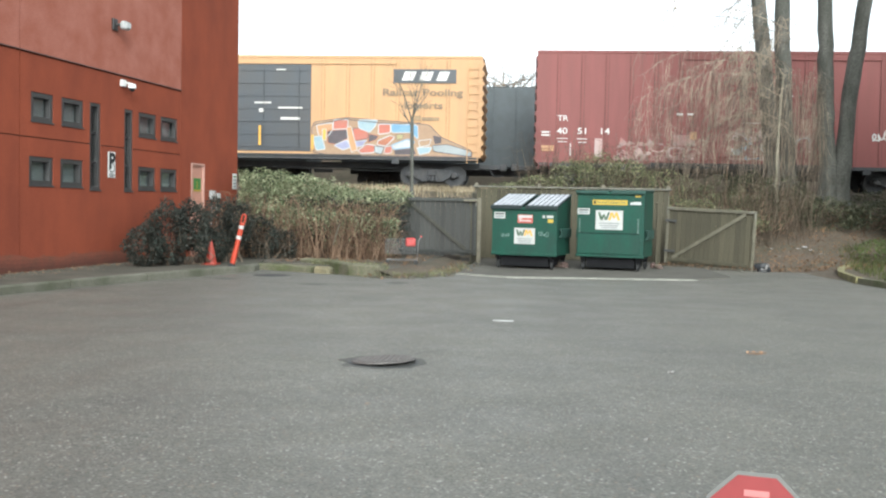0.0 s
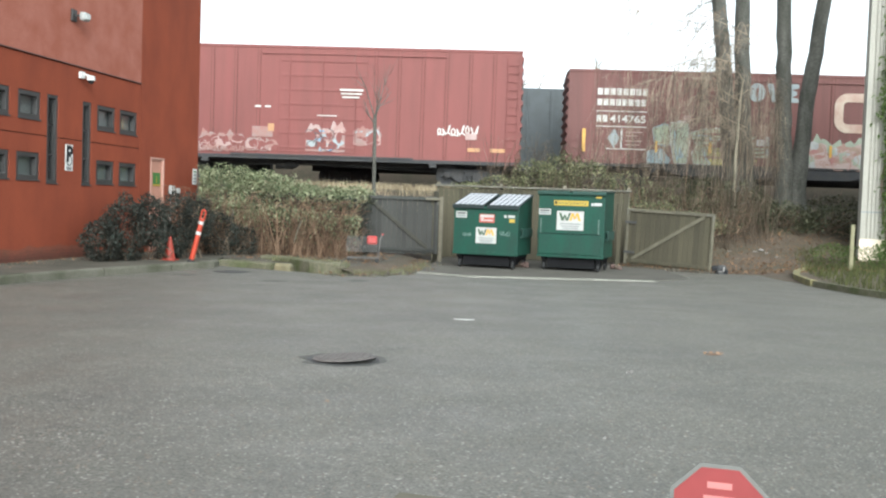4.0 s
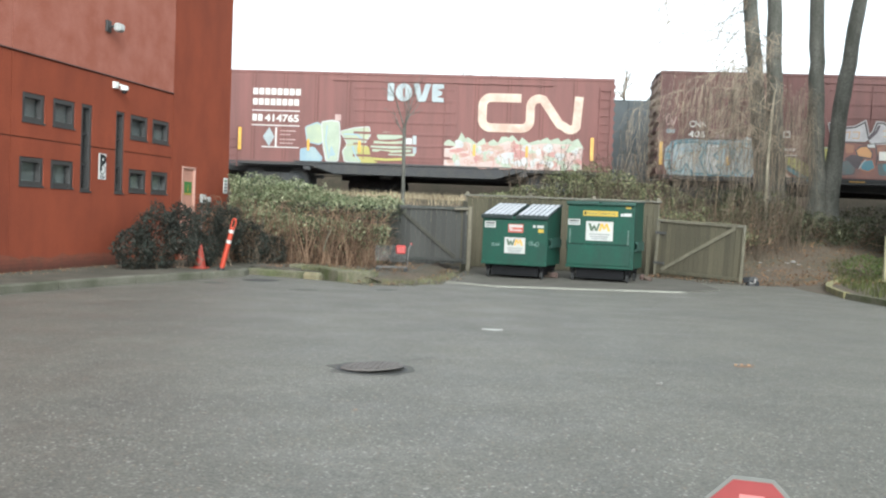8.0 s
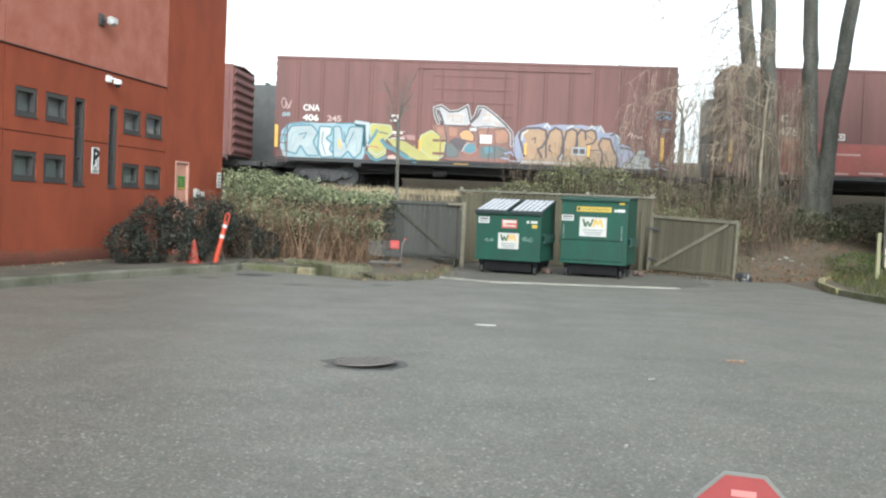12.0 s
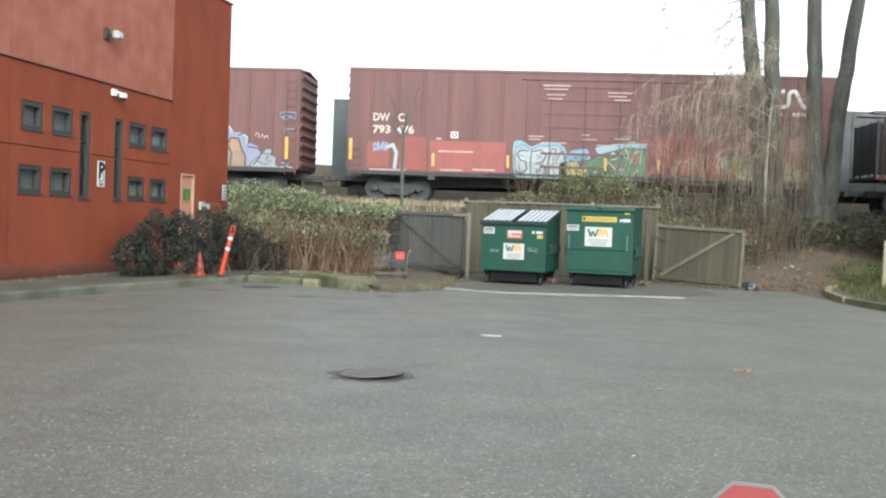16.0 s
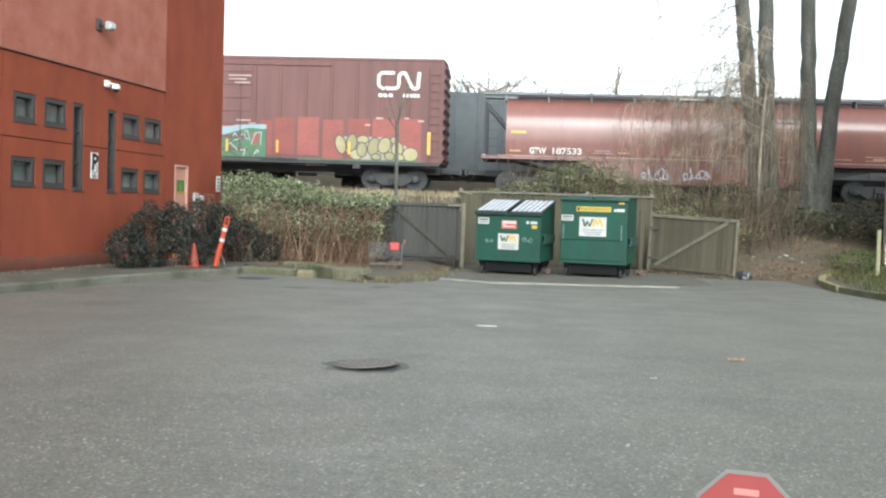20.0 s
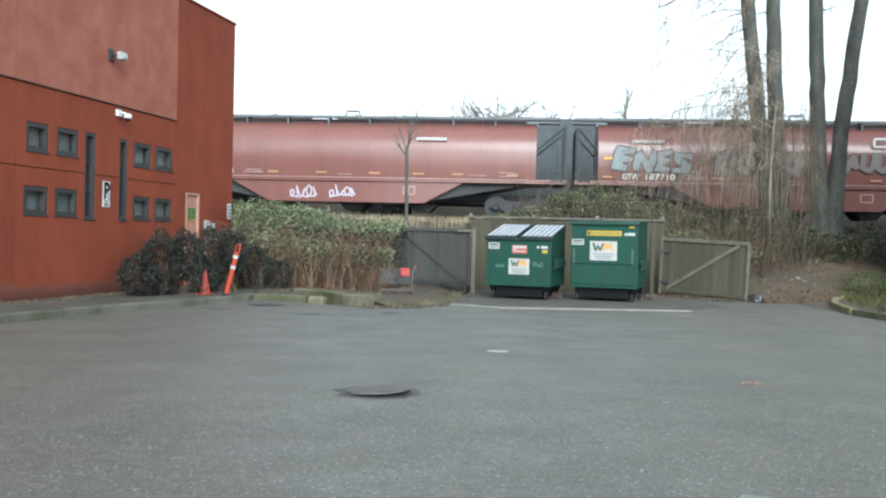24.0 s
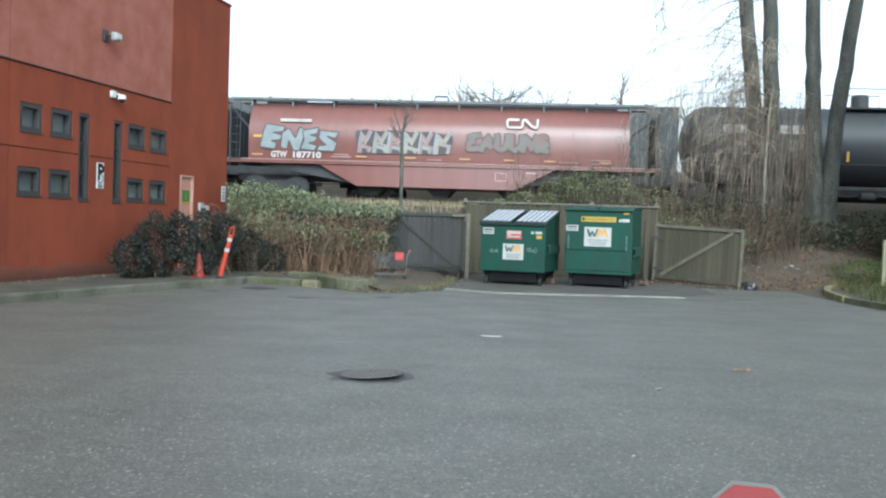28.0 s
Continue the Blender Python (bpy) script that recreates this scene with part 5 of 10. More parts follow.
# ---- plants ----
def leaf_mesh(name, pts, size, rng, droop=0.3, ratio=0.55):
    """Folded four-cornered leaves at points, turned at random."""
    n = len(pts)
    p = np.array(pts, dtype=float)
    yaw = rng.uniform(0, 2 * np.pi, n)
    tilt = rng.normal(-droop, 0.55, n)
    s = size * rng.uniform(0.6, 1.35, n)
    d = np.stack([np.cos(yaw) * np.cos(tilt), np.sin(yaw) * np.cos(tilt), np.sin(tilt)], 1)
    side = np.stack([-np.sin(yaw), np.cos(yaw), np.zeros(n)], 1)
    side += rng.normal(0, 0.35, (n, 3))
    side /= np.linalg.norm(side, axis=1)[:, None]
    up = np.cross(d, side)
    a = p
    mid = p + d * (s * 0.5)[:, None]
    b = mid + side * (s * ratio * 0.5)[:, None] + up * (s * 0.10)[:, None]
    c = p + d * s[:, None] - up * (s * 0.08)[:, None]
    e = mid - side * (s * ratio * 0.5)[:, None] + up * (s * 0.10)[:, None]
    v = np.stack([a, b, c, e], 1).reshape(-1, 3)
    i = np.arange(n) * 4
    f = np.concatenate([np.stack([i, i + 1, i + 2], 1), np.stack([i, i + 2, i + 3], 1)])
    me = bpy.data.meshes.new(name)
    me.from_pydata(v.tolist(), [], f.tolist())
    return me


def strands(name, paths, r0, r1, n=3):
    """Thin tapering stems along paths of points."""
    g = Geo()
    for q in paths:
        k = len(q) - 1
        g.tube(q, [r0 + (r1 - r0) * i / k for i in range(k + 1)], n, cap=False)
    return g.mesh(name)


def lumps(rng, centres, count):
    """Points in the outer shell of several egg-shaped lumps (centre, radii)."""
    vol = np.array([c[3] * c[4] * c[5] for c in centres]) ** 0.67
    out = []
    for c, k in zip(centres, (vol / vol.sum() * count).astype(int)):
        d = rng.normal(0, 1, (k, 3))
        d /= np.linalg.norm(d, axis=1)[:, None]
        r = 1 - np.abs(rng.normal(0, 0.16, k))
        wob = 1 + 0.16 * np.sin(d[:, 0] * 7 + c[0] * 3) * np.cos(d[:, 2] * 6 + c[1])
        out.append(np.array(c[:3]) + d * np.array(c[3:6]) * (r * wob)[:, None])
    return np.concatenate(out)


def shrub(name, label, category, centres, count, size, leaf, seed, base, stems=16, group="", stem_mat="twig"):
    rng = np.random.default_rng(seed)
    t = thing(name, pose(*base), label, category, group)
    b = np.array(base)
    pts = lumps(rng, centres, count) - b
    pts = pts[pts[:, 2] > 0.03]
    part("foliage", leaf_mesh("foliage", pts, size, rng), M[leaf], t)
    st = []
    for k in range(stems):
        c = centres[rng.integers(len(centres))]
        end = np.array(c[:3]) - b + rng.normal(0, 0.4, 3) * np.array(c[3:6])
        root = np.array([end[0] * 0.7 + rng.normal(0, 0.08), end[1] * 0.7, 0.0])
        root[:2] = root[:2].clip((pts[:, 0].min(), pts[:, 1].min()), (pts[:, 0].max(), pts[:, 1].max()))
        mid = (root + end) / 2 + rng.normal(0, 0.1, 3)
        st.append([tuple(root), tuple(mid), tuple(end)])
    tagged(part("stem_tangle", strands("stem_tangle", st, 0.014, 0.004, 4), M[stem_mat], t), kind="stuff")
    return t


def build_shrubs():
    # two dark shrubs in front of the red wall
    shrub("dark_shrub", "dense dark purple-green shrub by the red wall", "shrub",
          [(-7.60, 19.3, 0.78, 0.48, 0.55, 0.68), (-7.85, 18.7, 0.55, 0.42, 0.4, 0.45), (-7.32, 19.9, 0.95, 0.36, 0.5, 0.55)], 9000, 0.07, "dark_leaf", 11, (-7.45, 19.2, 0.14), group="shrubs by the wall")
    shrub("dark_shrub", "loose dark shrub with red-brown twigs at the corner", "shrub",
          [(-7.0, 20.6, 0.85, 0.38, 0.5, 0.75), (-6.72, 21.2, 1.0, 0.32, 0.5, 0.5), (-6.98, 20.2, 0.5, 0.32, 0.4, 0.45), (-6.92, 19.38, 0.58, 0.17, 0.16, 0.30)], 7000, 0.065, "dark_leaf", 12, (-6.75, 20.7, 0.14), 30, group="shrubs by the wall")
    shrub("dark_shrub", "low dark evergreen growth below the hedge", "shrub",
          [(-6.55, 22.4, 0.62, 0.45, 0.45, 0.6), (-6.1, 22.7, 0.45, 0.4, 0.4, 0.42)], 3200, 0.065, "dark_leaf", 13, (-6.4, 22.4, 0.14))
    # long bramble hedge: leafy top over bare brown canes
    rng = np.random.default_rng(21)
    hedge = thing("bramble_hedge", pose(-5.6, 24.3, 0.15), "long bramble hedge with leafy top over bare canes", "hedge")
    top = []
    for x, y, z, a, b, c in [(-7.8, 25.0, 1.75, 0.9, 0.9, 0.55), (-7.0, 24.8, 1.85, 0.9, 0.9, 0.55), (-6.2, 24.8, 1.75, 0.9, 0.9, 0.50), (-5.4, 24.9, 1.60, 0.9, 0.9, 0.45),
                             (-4.6, 25.2, 1.52, 0.8, 0.9, 0.40), (-3.9, 25.6, 1.58, 0.7, 0.8, 0.36), (-7.5, 24.2, 1.2, 0.7, 0.6, 0.6), (-6.6, 24.0, 1.15, 0.6, 0.5, 0.5)]:
        top.append((x, y, z, a, b, c))
    pts = lumps(rng, top, 15000) - np.array((-5.6, 24.3, 0.15))
    # shoots that stand up over the top, and leaves that trail down over the canes
    for k in range(90):
        x = rng.uniform(-2.9, 2.2)
        h0 = 1.95 - 0.10 * (x + 2.3)
        n = rng.integers(8, 22)
        u = rng.uniform(0, 1, n)
        lean = rng.normal(0, 0.25)
        pts = np.concatenate([pts, np.stack([x + lean * u + rng.normal(0, 0.06, n), rng.normal(0.2, 0.3) + rng.normal(0, 0.06, n), h0 - 0.15 + 0.5 * u * rng.uniform(0.3, 1.0) + rng.normal(0, 0.03, n)], 1)])
    m = 3600
    tx = rng.uniform(-2.7, 2.2, m)
    pts = np.concatenate([pts, np.stack([tx, rng.uniform(-1.4, -0.3, m), 1.45 - 0.10 * (tx + 2.3) - np.abs(rng.normal(0, 0.38, m))], 1)])
    pts = pts[pts[:, 2] > 0.05]
    pts = pts[(pts[:, 0] - 5.6) > -0.3165 * (pts[:, 1] + 24.3)]       # trimmed off the wall corner
    part("foliage", leaf_mesh("foliage", pts, 0.082, rng), M["hedge_leaf"], hedge, "grey-green leaves of the hedge top")
    canes = []
    for k in range(850):
        x, y = rng.uniform(-2.3, 2.1), rng.uniform(-1.7, 0.6)
        h = rng.uniform(0.8, 1.75) - 0.12 * (x + 2.3) * 0.5
        lean, fwd = rng.normal(0, 0.42), rng.uniform(-0.6, 0.25)
        lean = min(lean, 2.4 - x)
        q = [(x, y, 0.0)]
        for i in range(1, 5):
            u = i / 4
            q.append((x + lean * u + rng.normal(0, 0.03), y + fwd * u * u, h * math.sin(u * 1.75) / math.sin(1.5) * 0.95))
        canes.append(q)
    tagged(part("cane_thicket", strands("cane_thicket", canes, 0.011, 0.004), M["cane"], hedge, "dry brown canes"), kind="stuff")
    sticks = Geo()
    for x, z, dx, dz in ((-1.35, 0.95, 0.32, -0.02), (0.78, 0.35, 0.16, 0.52), (-0.75, 0.35, 0.05, 0.75), (-1.0, 0.3, -0.2, 0.4)):
        sticks.tube([(x, -1.75, z), (x + dx * 0.5, -1.78, z + dz * 0.5 + 0.02), (x + dx, -1.75, z + dz)], 0.013, 5)
    tagged(part("pale_stick_litter", sticks, M["wood_pale"], hedge, "few pale bare sticks"), kind="stuff")
    # dark leaves behind the canes put the shade of the gaps into colour
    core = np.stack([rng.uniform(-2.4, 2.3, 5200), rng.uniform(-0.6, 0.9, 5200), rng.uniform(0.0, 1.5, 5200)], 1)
    part("gap_shade_fill", leaf_mesh("gap_shade_fill", core, 0.10, rng), M["dark_leaf"], hedge, "dark leaf fill painting the shade in the hedge gaps")
    dry = np.stack([rng.uniform(-2.3, 2.2, 1300), rng.uniform(-1.9, 0.4, 1300), rng.uniform(0.0, 1.35, 1300)], 1)
    part("dry_leaves", leaf_mesh("dry_leaves", dry, 0.05, rng), M["litter_leaf"], hedge, "withered brown leaves")
    # bank growth behind the dumpsters
    shrub("bramble_mound", "leafy bramble mound on the railway bank", "bramble",
          [(0.0, 30.5, 2.05, 1.0, 0.8, 0.50), (1.2, 30.8, 2.35, 0.9, 0.8, 0.75), (1.9, 31.0, 2.5, 0.8, 0.8, 0.85), (2.8, 31.0, 2.35, 0.9, 0.8, 0.75), (-1.0, 30.3, 1.95, 0.6, 0.6, 0.35)],
          8500, 0.085, "bramble_leaf", 31, (1.0, 30.6, 1.2), 90, stem_mat="cane")
    shrub("bramble_mound", "tangled bramble and ivy on the bank below the trees", "bramble",
          [(3.9, 31.2, 2.1, 0.9, 0.9, 0.75), (5.0, 31.3, 1.8, 0.9, 0.9, 0.65), (6.2, 31.5, 1.6, 0.9, 0.9, 0.6), (4.4, 29.6, 1.4, 1.2, 0.7, 0.5), (6.0, 30.0, 1.1, 1.1, 0.6, 0.5)],
          6500, 0.08, "bramble_leaf", 32, (5.0, 30.4, 0.9), 260, stem_mat="cane")
    shrub("bramble_mound", "leafy bramble thicket at the foot of the trunks", "bramble",
          [(5.7, 31.0, 2.0, 0.8, 0.6, 0.75), (6.7, 31.2, 1.95, 0.9, 0.6, 0.85), (7.7, 31.3, 1.9, 0.8, 0.5, 0.9), (6.9, 30.6, 1.4, 1.0, 0.5, 0.6)],
          4200, 0.08, "thicket_leaf", 34, (6.7, 30.9, 0.9), 260, stem_mat="cane")
    shrub("undergrowth", "dark evergreen undergrowth between the trunks", "undergrowth",
          [(8.4, 32.6, 1.55, 1.0, 0.5, 0.9), (9.9, 33.6, 1.55, 1.3, 0.7, 0.75), (11.6, 33.8, 1.6, 1.4, 0.9, 0.75), (7.2, 33.4, 1.8, 0.9, 0.6, 1.0), (13.6, 34.0, 1.65, 1.4, 0.9, 0.75), (9.2, 31.4, 1.45, 1.2, 0.5, 0.6), (10.8, 31.0, 1.35, 1.2, 0.5, 0.65), (12.3, 30.8, 1.35, 1.2, 0.5, 0.65), (8.1, 31.8, 1.6, 0.7, 0.4, 0.7), (9.0, 30.6, 1.3, 0.9, 0.4, 0.65), (10.2, 30.2, 1.25, 1.0, 0.45, 0.7), (11.5, 29.9, 1.25, 1.0, 0.45, 0.7), (12.8, 29.6, 1.25, 1.0, 0.45, 0.7)],
          19000, 0.10, "thicket_leaf", 33, (9.8, 33.4, 1.0), 420, stem_mat="cane")
    # wire-like dead stems over the mound
    rng = np.random.default_rng(41)
    tangle = []
    for k in range(720):
        x, y = rng.uniform(-0.5, 8.5), rng.uniform(29.4, 32.0)
        z = ground_z(x, y)
        h, lean = rng.uniform(0.6, 2.1), rng.normal(0, 0.6)
        tangle.append([(x + lean * u, y - 0.4 * u * u, z + h * math.sin(u * 2.0)) for u in (0, 0.33, 0.66, 1.0)])
    tagged(part("dead_stems", strands("dead_stems", tangle, 0.009, 0.0035), M["old_cane"]), "tangle of dry brown stems on the bank", "dry stems", kind="stuff")


build_shrubs()


def branch(g, p, d, length, r, rng, depth, twist=0.35, gravity=0.0, kids=4, ends=None, sides=6):
    """A limb with forking side limbs, added to the mesh g."""
    n = 5
    q, rad = [p], [r]
    d = d.normalized()
    for i in range(n):
        d = (d + Vector(rng.normal(0, twist / n * 1.6, 3)) + Vector((0, 0, -gravity / n))).normalized()
        q.append(q[-1] + d * length / n)
        rad.append(r * (1 - 0.75 * (i + 1) / n))
    g.tube(q, rad, max(3, sides), cap=False)
    if depth <= 0:
        if ends is not None:
            ends.append(q[-1])
        return
    for k in range(kids):
        i = rng.integers(1, n + 1)
        ax = Vector(rng.normal(0, 1, 3))
        nd = (d + ax.cross(d).normalized() * rng.uniform(0.5, 1.0)).normalized()
        branch(g, q[i], nd, length * rng.uniform(0.45, 0.7), rad[i] * 0.6 + 0.002, rng, depth - 1, twist, gravity, kids, ends, sides - 1)


def build_trees():
    rng = np.random.default_rng(5)
    # four tall trunks on the bank
    trunks = [((8.02, 33.0), [(8.02, 0.9), (7.72, 3.5), (7.52, 5.2), (7.30, 7.2), (7.06, 9.2), (6.8, 12.0), (6.5, 15.0)], 0.285, "tall grey tree trunk hung with twigs"),
              ((8.30, 33.2), [(8.36, 0.9), (8.26, 3.5), (8.12, 5.2), (8.0, 7.0), (7.92, 9.2), (7.9, 12.0), (7.95, 15.0)], 0.29, "tall grey tree trunk with stub and twigs"),
              ((9.62, 33.0), [(9.62, 0.9), (9.50, 3.5), (9.40, 5.2), (9.32, 7.0), (9.25, 9.2), (9.2, 12.0), (9.2, 15.0)], 0.285, "straight tall grey tree trunk on the bank"),
              ((10.0, 33.0), [(9.92, 0.9), (10.02, 3.2), (10.14, 5.0), (10.36, 7.0), (10.62, 9.2), (10.95, 12.0), (11.3, 15.0)], 0.28, "tall tree trunk leaning away from the others")]
    for k, ((x, y), line, r, lab) in enumerate(trunks):
        t = thing("tree", pose(line[0][0], y, ground_z(line[0][0], y) - 0.1), lab, "tree", "trees on the bank")
        o = Vector((line[0][0], y, ground_z(line[0][0], y) - 0.1))
        pts = [Vector((line[0][0], y, o.z))] + [Vector((a, y, z)) for a, z in line[1:]]
        pts = [p - o for p in pts]
        fine, rad = [], []
        for a, b in zip(pts, pts[1:]):
            for i in range(4):
                fine.append(a + (b - a) * i / 4 + Vector((rng.normal(0, 0.012), rng.normal(0, 0.012), 0)))
        fine.append(pts[-1])
        for p in fine:
            rad.append(r * (1.0 - 0.025 * p.z) * (1 + 0.55 * math.exp(-p.z * 1.8)) * (1 + rng.normal(0, 0.02)))
        part("trunk", Geo().tube(fine, rad, 14), M["bark"], t, smooth=60)
        crown, tips = Geo(), []
        for j in range(9):
            i = len(fine) - 1 - rng.integers(0, 9)
            d = Vector((rng.normal(-0.3 if k < 2 else 0.2, 0.8), rng.normal(0, 0.6), rng.uniform(0.2, 0.9)))
            branch(crown, fine[i], d, rng.uniform(2.0, 3.6), 0.07, rng, 2, 0.5, 0.25, 3, tips, 6)
        part("crown", crown, M["bark"], t, "bare leafless crown")
        if k < 2:
            # thin drooping limbs on the side of the lot, with hanging twigs
            hang = []
            for j in range(8 if k == 0 else 4):
                i = rng.integers(9, 21)
                st = fine[i]
                d = Vector((-1.0, rng.normal(-0.15, 0.3), rng.uniform(-0.1, 0.5)))
                q, rad2 = [st], [0.02]
                L = rng.uniform(0.9, 2.6)
                for s in range(6):
                    d = (d + Vector((0, rng.normal(0, 0.08), -0.20))).normalized()
                    q.append(q[-1] + d * L / 6)
                    rad2.append(0.02 - 0.0026 * s)
                part("limb", Geo().tube(q, rad2, 5, cap=False), M["bark"], t, "thin drooping side limb")
                for s in range(14):
                    p0 = q[rng.integers(1, 7)]
                    dd = Vector((rng.normal(-0.4, 0.5), rng.normal(0, 0.3), rng.normal(0.1, 0.5))).normalized() * rng.uniform(0.15, 0.5)
                    hang.append([tuple(p0), tuple(p0 + dd * 0.5), tuple(p0 + dd + Vector((0, 0, -0.08)))])
            tagged(part("twig_spray", strands("twig_spray", hang, 0.009, 0.003), M["twig"], t, "fine bare twigs"), kind="stuff")
    # curtain of hanging vine stems in front of the first trunks
    rng = np.random.default_rng(8)
    cur = []
    for k in range(1250):
        x = 9.1 - 6.2 * rng.uniform(0, 1) ** 1.5
        peak = 5.0 + 1.3 * smooth(2.8, 4.2, x)
        top = peak - 2.9 * rng.uniform(0, 1) ** 0.95 + rng.normal(0, 0.1)
        L = rng.uniform(0.4, 1.6) * (0.7 + 0.5 * smooth(4, 7, x))
        y = 32.3 + rng.normal(0, 0.3)
        sway = rng.normal(-0.05, 0.15 + 0.12 * (k % 5 == 0))
        s0 = 0.16 * rng.normal(0.5, 0.6)
        cur.append([(x + s0, y, top - 0.08), (x, y, top), (x + sway * 0.25, y - 0.05, top - L * 0.35), (x + sway * 0.6, y - 0.1, top - L * 0.7), (x + sway + rng.normal(0, 0.04), y - 0.1, top - L)])
    vine = thing("hanging_vines", pose(8.0, 32.4, 1.0), "curtain of dry hanging vine stems on the trees", "vines")
    cur = [[(a - 8.0, b - 32.4, c - 1.0) for a, b, c in q] for q in cur]
    tagged(part("hanging_tangle", strands("hanging_tangle", cur, 0.0066, 0.0032), M["vine"], vine), kind="stuff")
    # arching limbs that droop towards the lot, each hung with fine twigs
    rng = np.random.default_rng(18)
    limbs, fall = Geo(), []
    for j in range(46):
        x0, z0 = rng.uniform(7.0, 8.3), rng.uniform(3.6, 7.6)
        reach = rng.uniform(0.5, 4.4) * (0.75 + 0.25 * rng.uniform())
        if j % 3 == 0:
            reach *= 0.45
        up, drop, yy = rng.uniform(0.2, 0.9), rng.uniform(0.3, 1.5), 32.35 + rng.normal(0, 0.35)
        q = []
        for i in range(7):
            u = i / 6
            q.append((x0 - reach * u, yy - 0.35 * u, z0 + up * math.sin(u * 2.4) - drop * u * u))
        limbs.tube([(a - 8.0, b - 32.4, c - 1.0) for a, b, c in q], [0.015 - 0.0018 * i for i in range(7)], 4, cap=False)
        for k in range(int(8 + 9 * reach)):
            u = rng.uniform(0.08, 1.0) ** 0.85
            i = min(5, int(u * 6))
            p = [q[i][m] + (q[i + 1][m] - q[i][m]) * (u * 6 - i) for m in range(3)]
            L, out = rng.uniform(0.25, 1.35) * (0.5 + 0.6 * u), rng.normal(-0.16, 0.22)
            if p[2] - L < 2.4:
                L = max(0.2, p[2] - 2.4)
            bow = rng.normal(0, 0.05)
            fall.append([(p[0], p[1], p[2]), (p[0] + out * 0.55, p[1] - 0.03, p[2] + 0.03 - L * 0.18), (p[0] + out * 0.85 + bow, p[1] - 0.06, p[2] - L * 0.55), (p[0] + out, p[1] - 0.05, p[2] - L)])
    tagged(part("carrying_growth", limbs, M["vine"], vine), kind="stuff")
    fall = [[(a - 8.0, b - 32.4, c - 1.0) for a, b, c in q] for q in fall]
    tagged(part("weeping_growth", strands("weeping_growth", fall, 0.0056, 0.0030), M["vine"], vine, "pale weeping twigs"), kind="stuff")
    # thin sprays hanging against the sky
    spray = []
    for x, z0, z1, lean in ((-3.98, 9.2, 6.0, 0.05), (-3.78, 8.2, 6.9, 0.12), (-1.05, 8.1, 6.5, -1.15), (-0.75, 7.4, 5.7, -1.5), (-0.7, 8.9, 7.6, -0.9), (-0.95, 6.5, 5.4, -0.9), (-2.3, 9.3, 8.2, -0.5), (-1.7, 9.5, 8.4, -0.6), (-0.6, 9.4, 8.4, -0.5)):
        line = lambda u: Vector((x + lean * u + 0.05 * math.sin(u * 9), -0.1, z0 + (z1 - z0) * u ** 1.3))
        spray.append([tuple(line(i / 9)) for i in range(10)])
        for j in range(30):
            c = line(rng.uniform(0.12, 1.0))
            d = Vector((rng.normal(-0.02, 0.16), rng.normal(0, 0.1), rng.uniform(-0.42, 0.06)))
            spray.append([tuple(c), tuple(c + d * 0.5 + Vector((0.02, 0, 0.05))), tuple(c + d)])
    tagged(part("hanging_spray", strands("hanging_spray", spray, 0.0115, 0.006), M["twig"], vine), kind="stuff")
    arms = Geo()
    for j in range(6):
        z = rng.uniform(3.2, 4.9)
        x0, L = rng.uniform(-0.4, 0.1), rng.uniform(1.4, 4.2)
        arms.tube([(x0, 0, z), (x0 - L * 0.35, -0.1, z + 0.35), (x0 - L * 0.7, -0.1, z + 0.2), (x0 - L, -0.15, z - 0.3)], [0.017, 0.014, 0.011, 0.006], 5, cap=False)
    tagged(part("arching_growth", arms, M["vine"], vine), kind="stuff")
    part("lower_stem", Geo().tube([(-0.52, -1.35, -0.2), (-0.54, -1.3, 0.9), (-0.52, -1.15, 2.2), (-0.35, -0.6, 3.6), (-0.1, 0.1, 5.0)], [0.062, 0.055, 0.05, 0.042, 0.03], 8), M["pale_stem"], vine, "pale climbing stem")
    # slender bare sapling behind the hedge
    sp = thing("sapling", pose(-3.58, 28.0, ground_z(-3.58, 28.0)), "slender bare sapling rising behind the hedge", "tree")
    z0 = ground_z(-3.58, 28.0)
    g = Geo()
    g.tube([(0, 0, -0.1), (-0.03, 0, 1.0), (-0.09, 0, 2.0), (-0.12, 0, 4.05 - z0)], [0.075, 0.062, 0.055, 0.05], 8, cap=False)
    part("trunk", g, M["bark"], sp, smooth=60)
    tw = Geo()
    fork = Vector((-0.12, 0, 4.03 - z0))
    for d, L in (((-0.22, 0, 1), 1.5), ((0.12, 0.1, 1), 1.75), ((0.5, 0.1, 1.0), 0.9), ((-0.6, 0, 0.9), 0.8), ((0.3, -0.2, 1), 1.2)):
        branch(tw, fork + Vector((0, 0, rng.uniform(-0.25, 0.05))), Vector(d), L, 0.024, rng, 2, 0.25, -0.1, 3, None, 5)
    part("crown", tw, M["bark"], sp, "thin forked crown")
    # bare trees beyond the railway
    for x, y, h, rr, lab in ((-3.9, 58, 9.0, 1.0, "bushy bare treetop beyond the railway"), (-3.0, 58.6, 9.3, 1.0, "bushy bare treetop beyond the railway"), (-2.2, 58.2, 9.4, 1.0, "bushy bare treetop beyond the railway"), (-1.3, 59, 9.0, 0.9, "bushy bare treetop beyond the railway"), (0.9, 58, 9.1, 0.5, "crooked bare tree beyond the railway"), (2.1, 59, 9.2, 0.4, "thin bare tree beyond the railway"),
                             (5.6, 60, 9.9, 0.35, "thin bare tree beyond the railway"), (9.5, 60, 8.9, 0.5, "bare tree beyond the railway")):
        t = thing("bare_tree", pose(x, y, 4.5), lab, "tree", "trees beyond the railway")
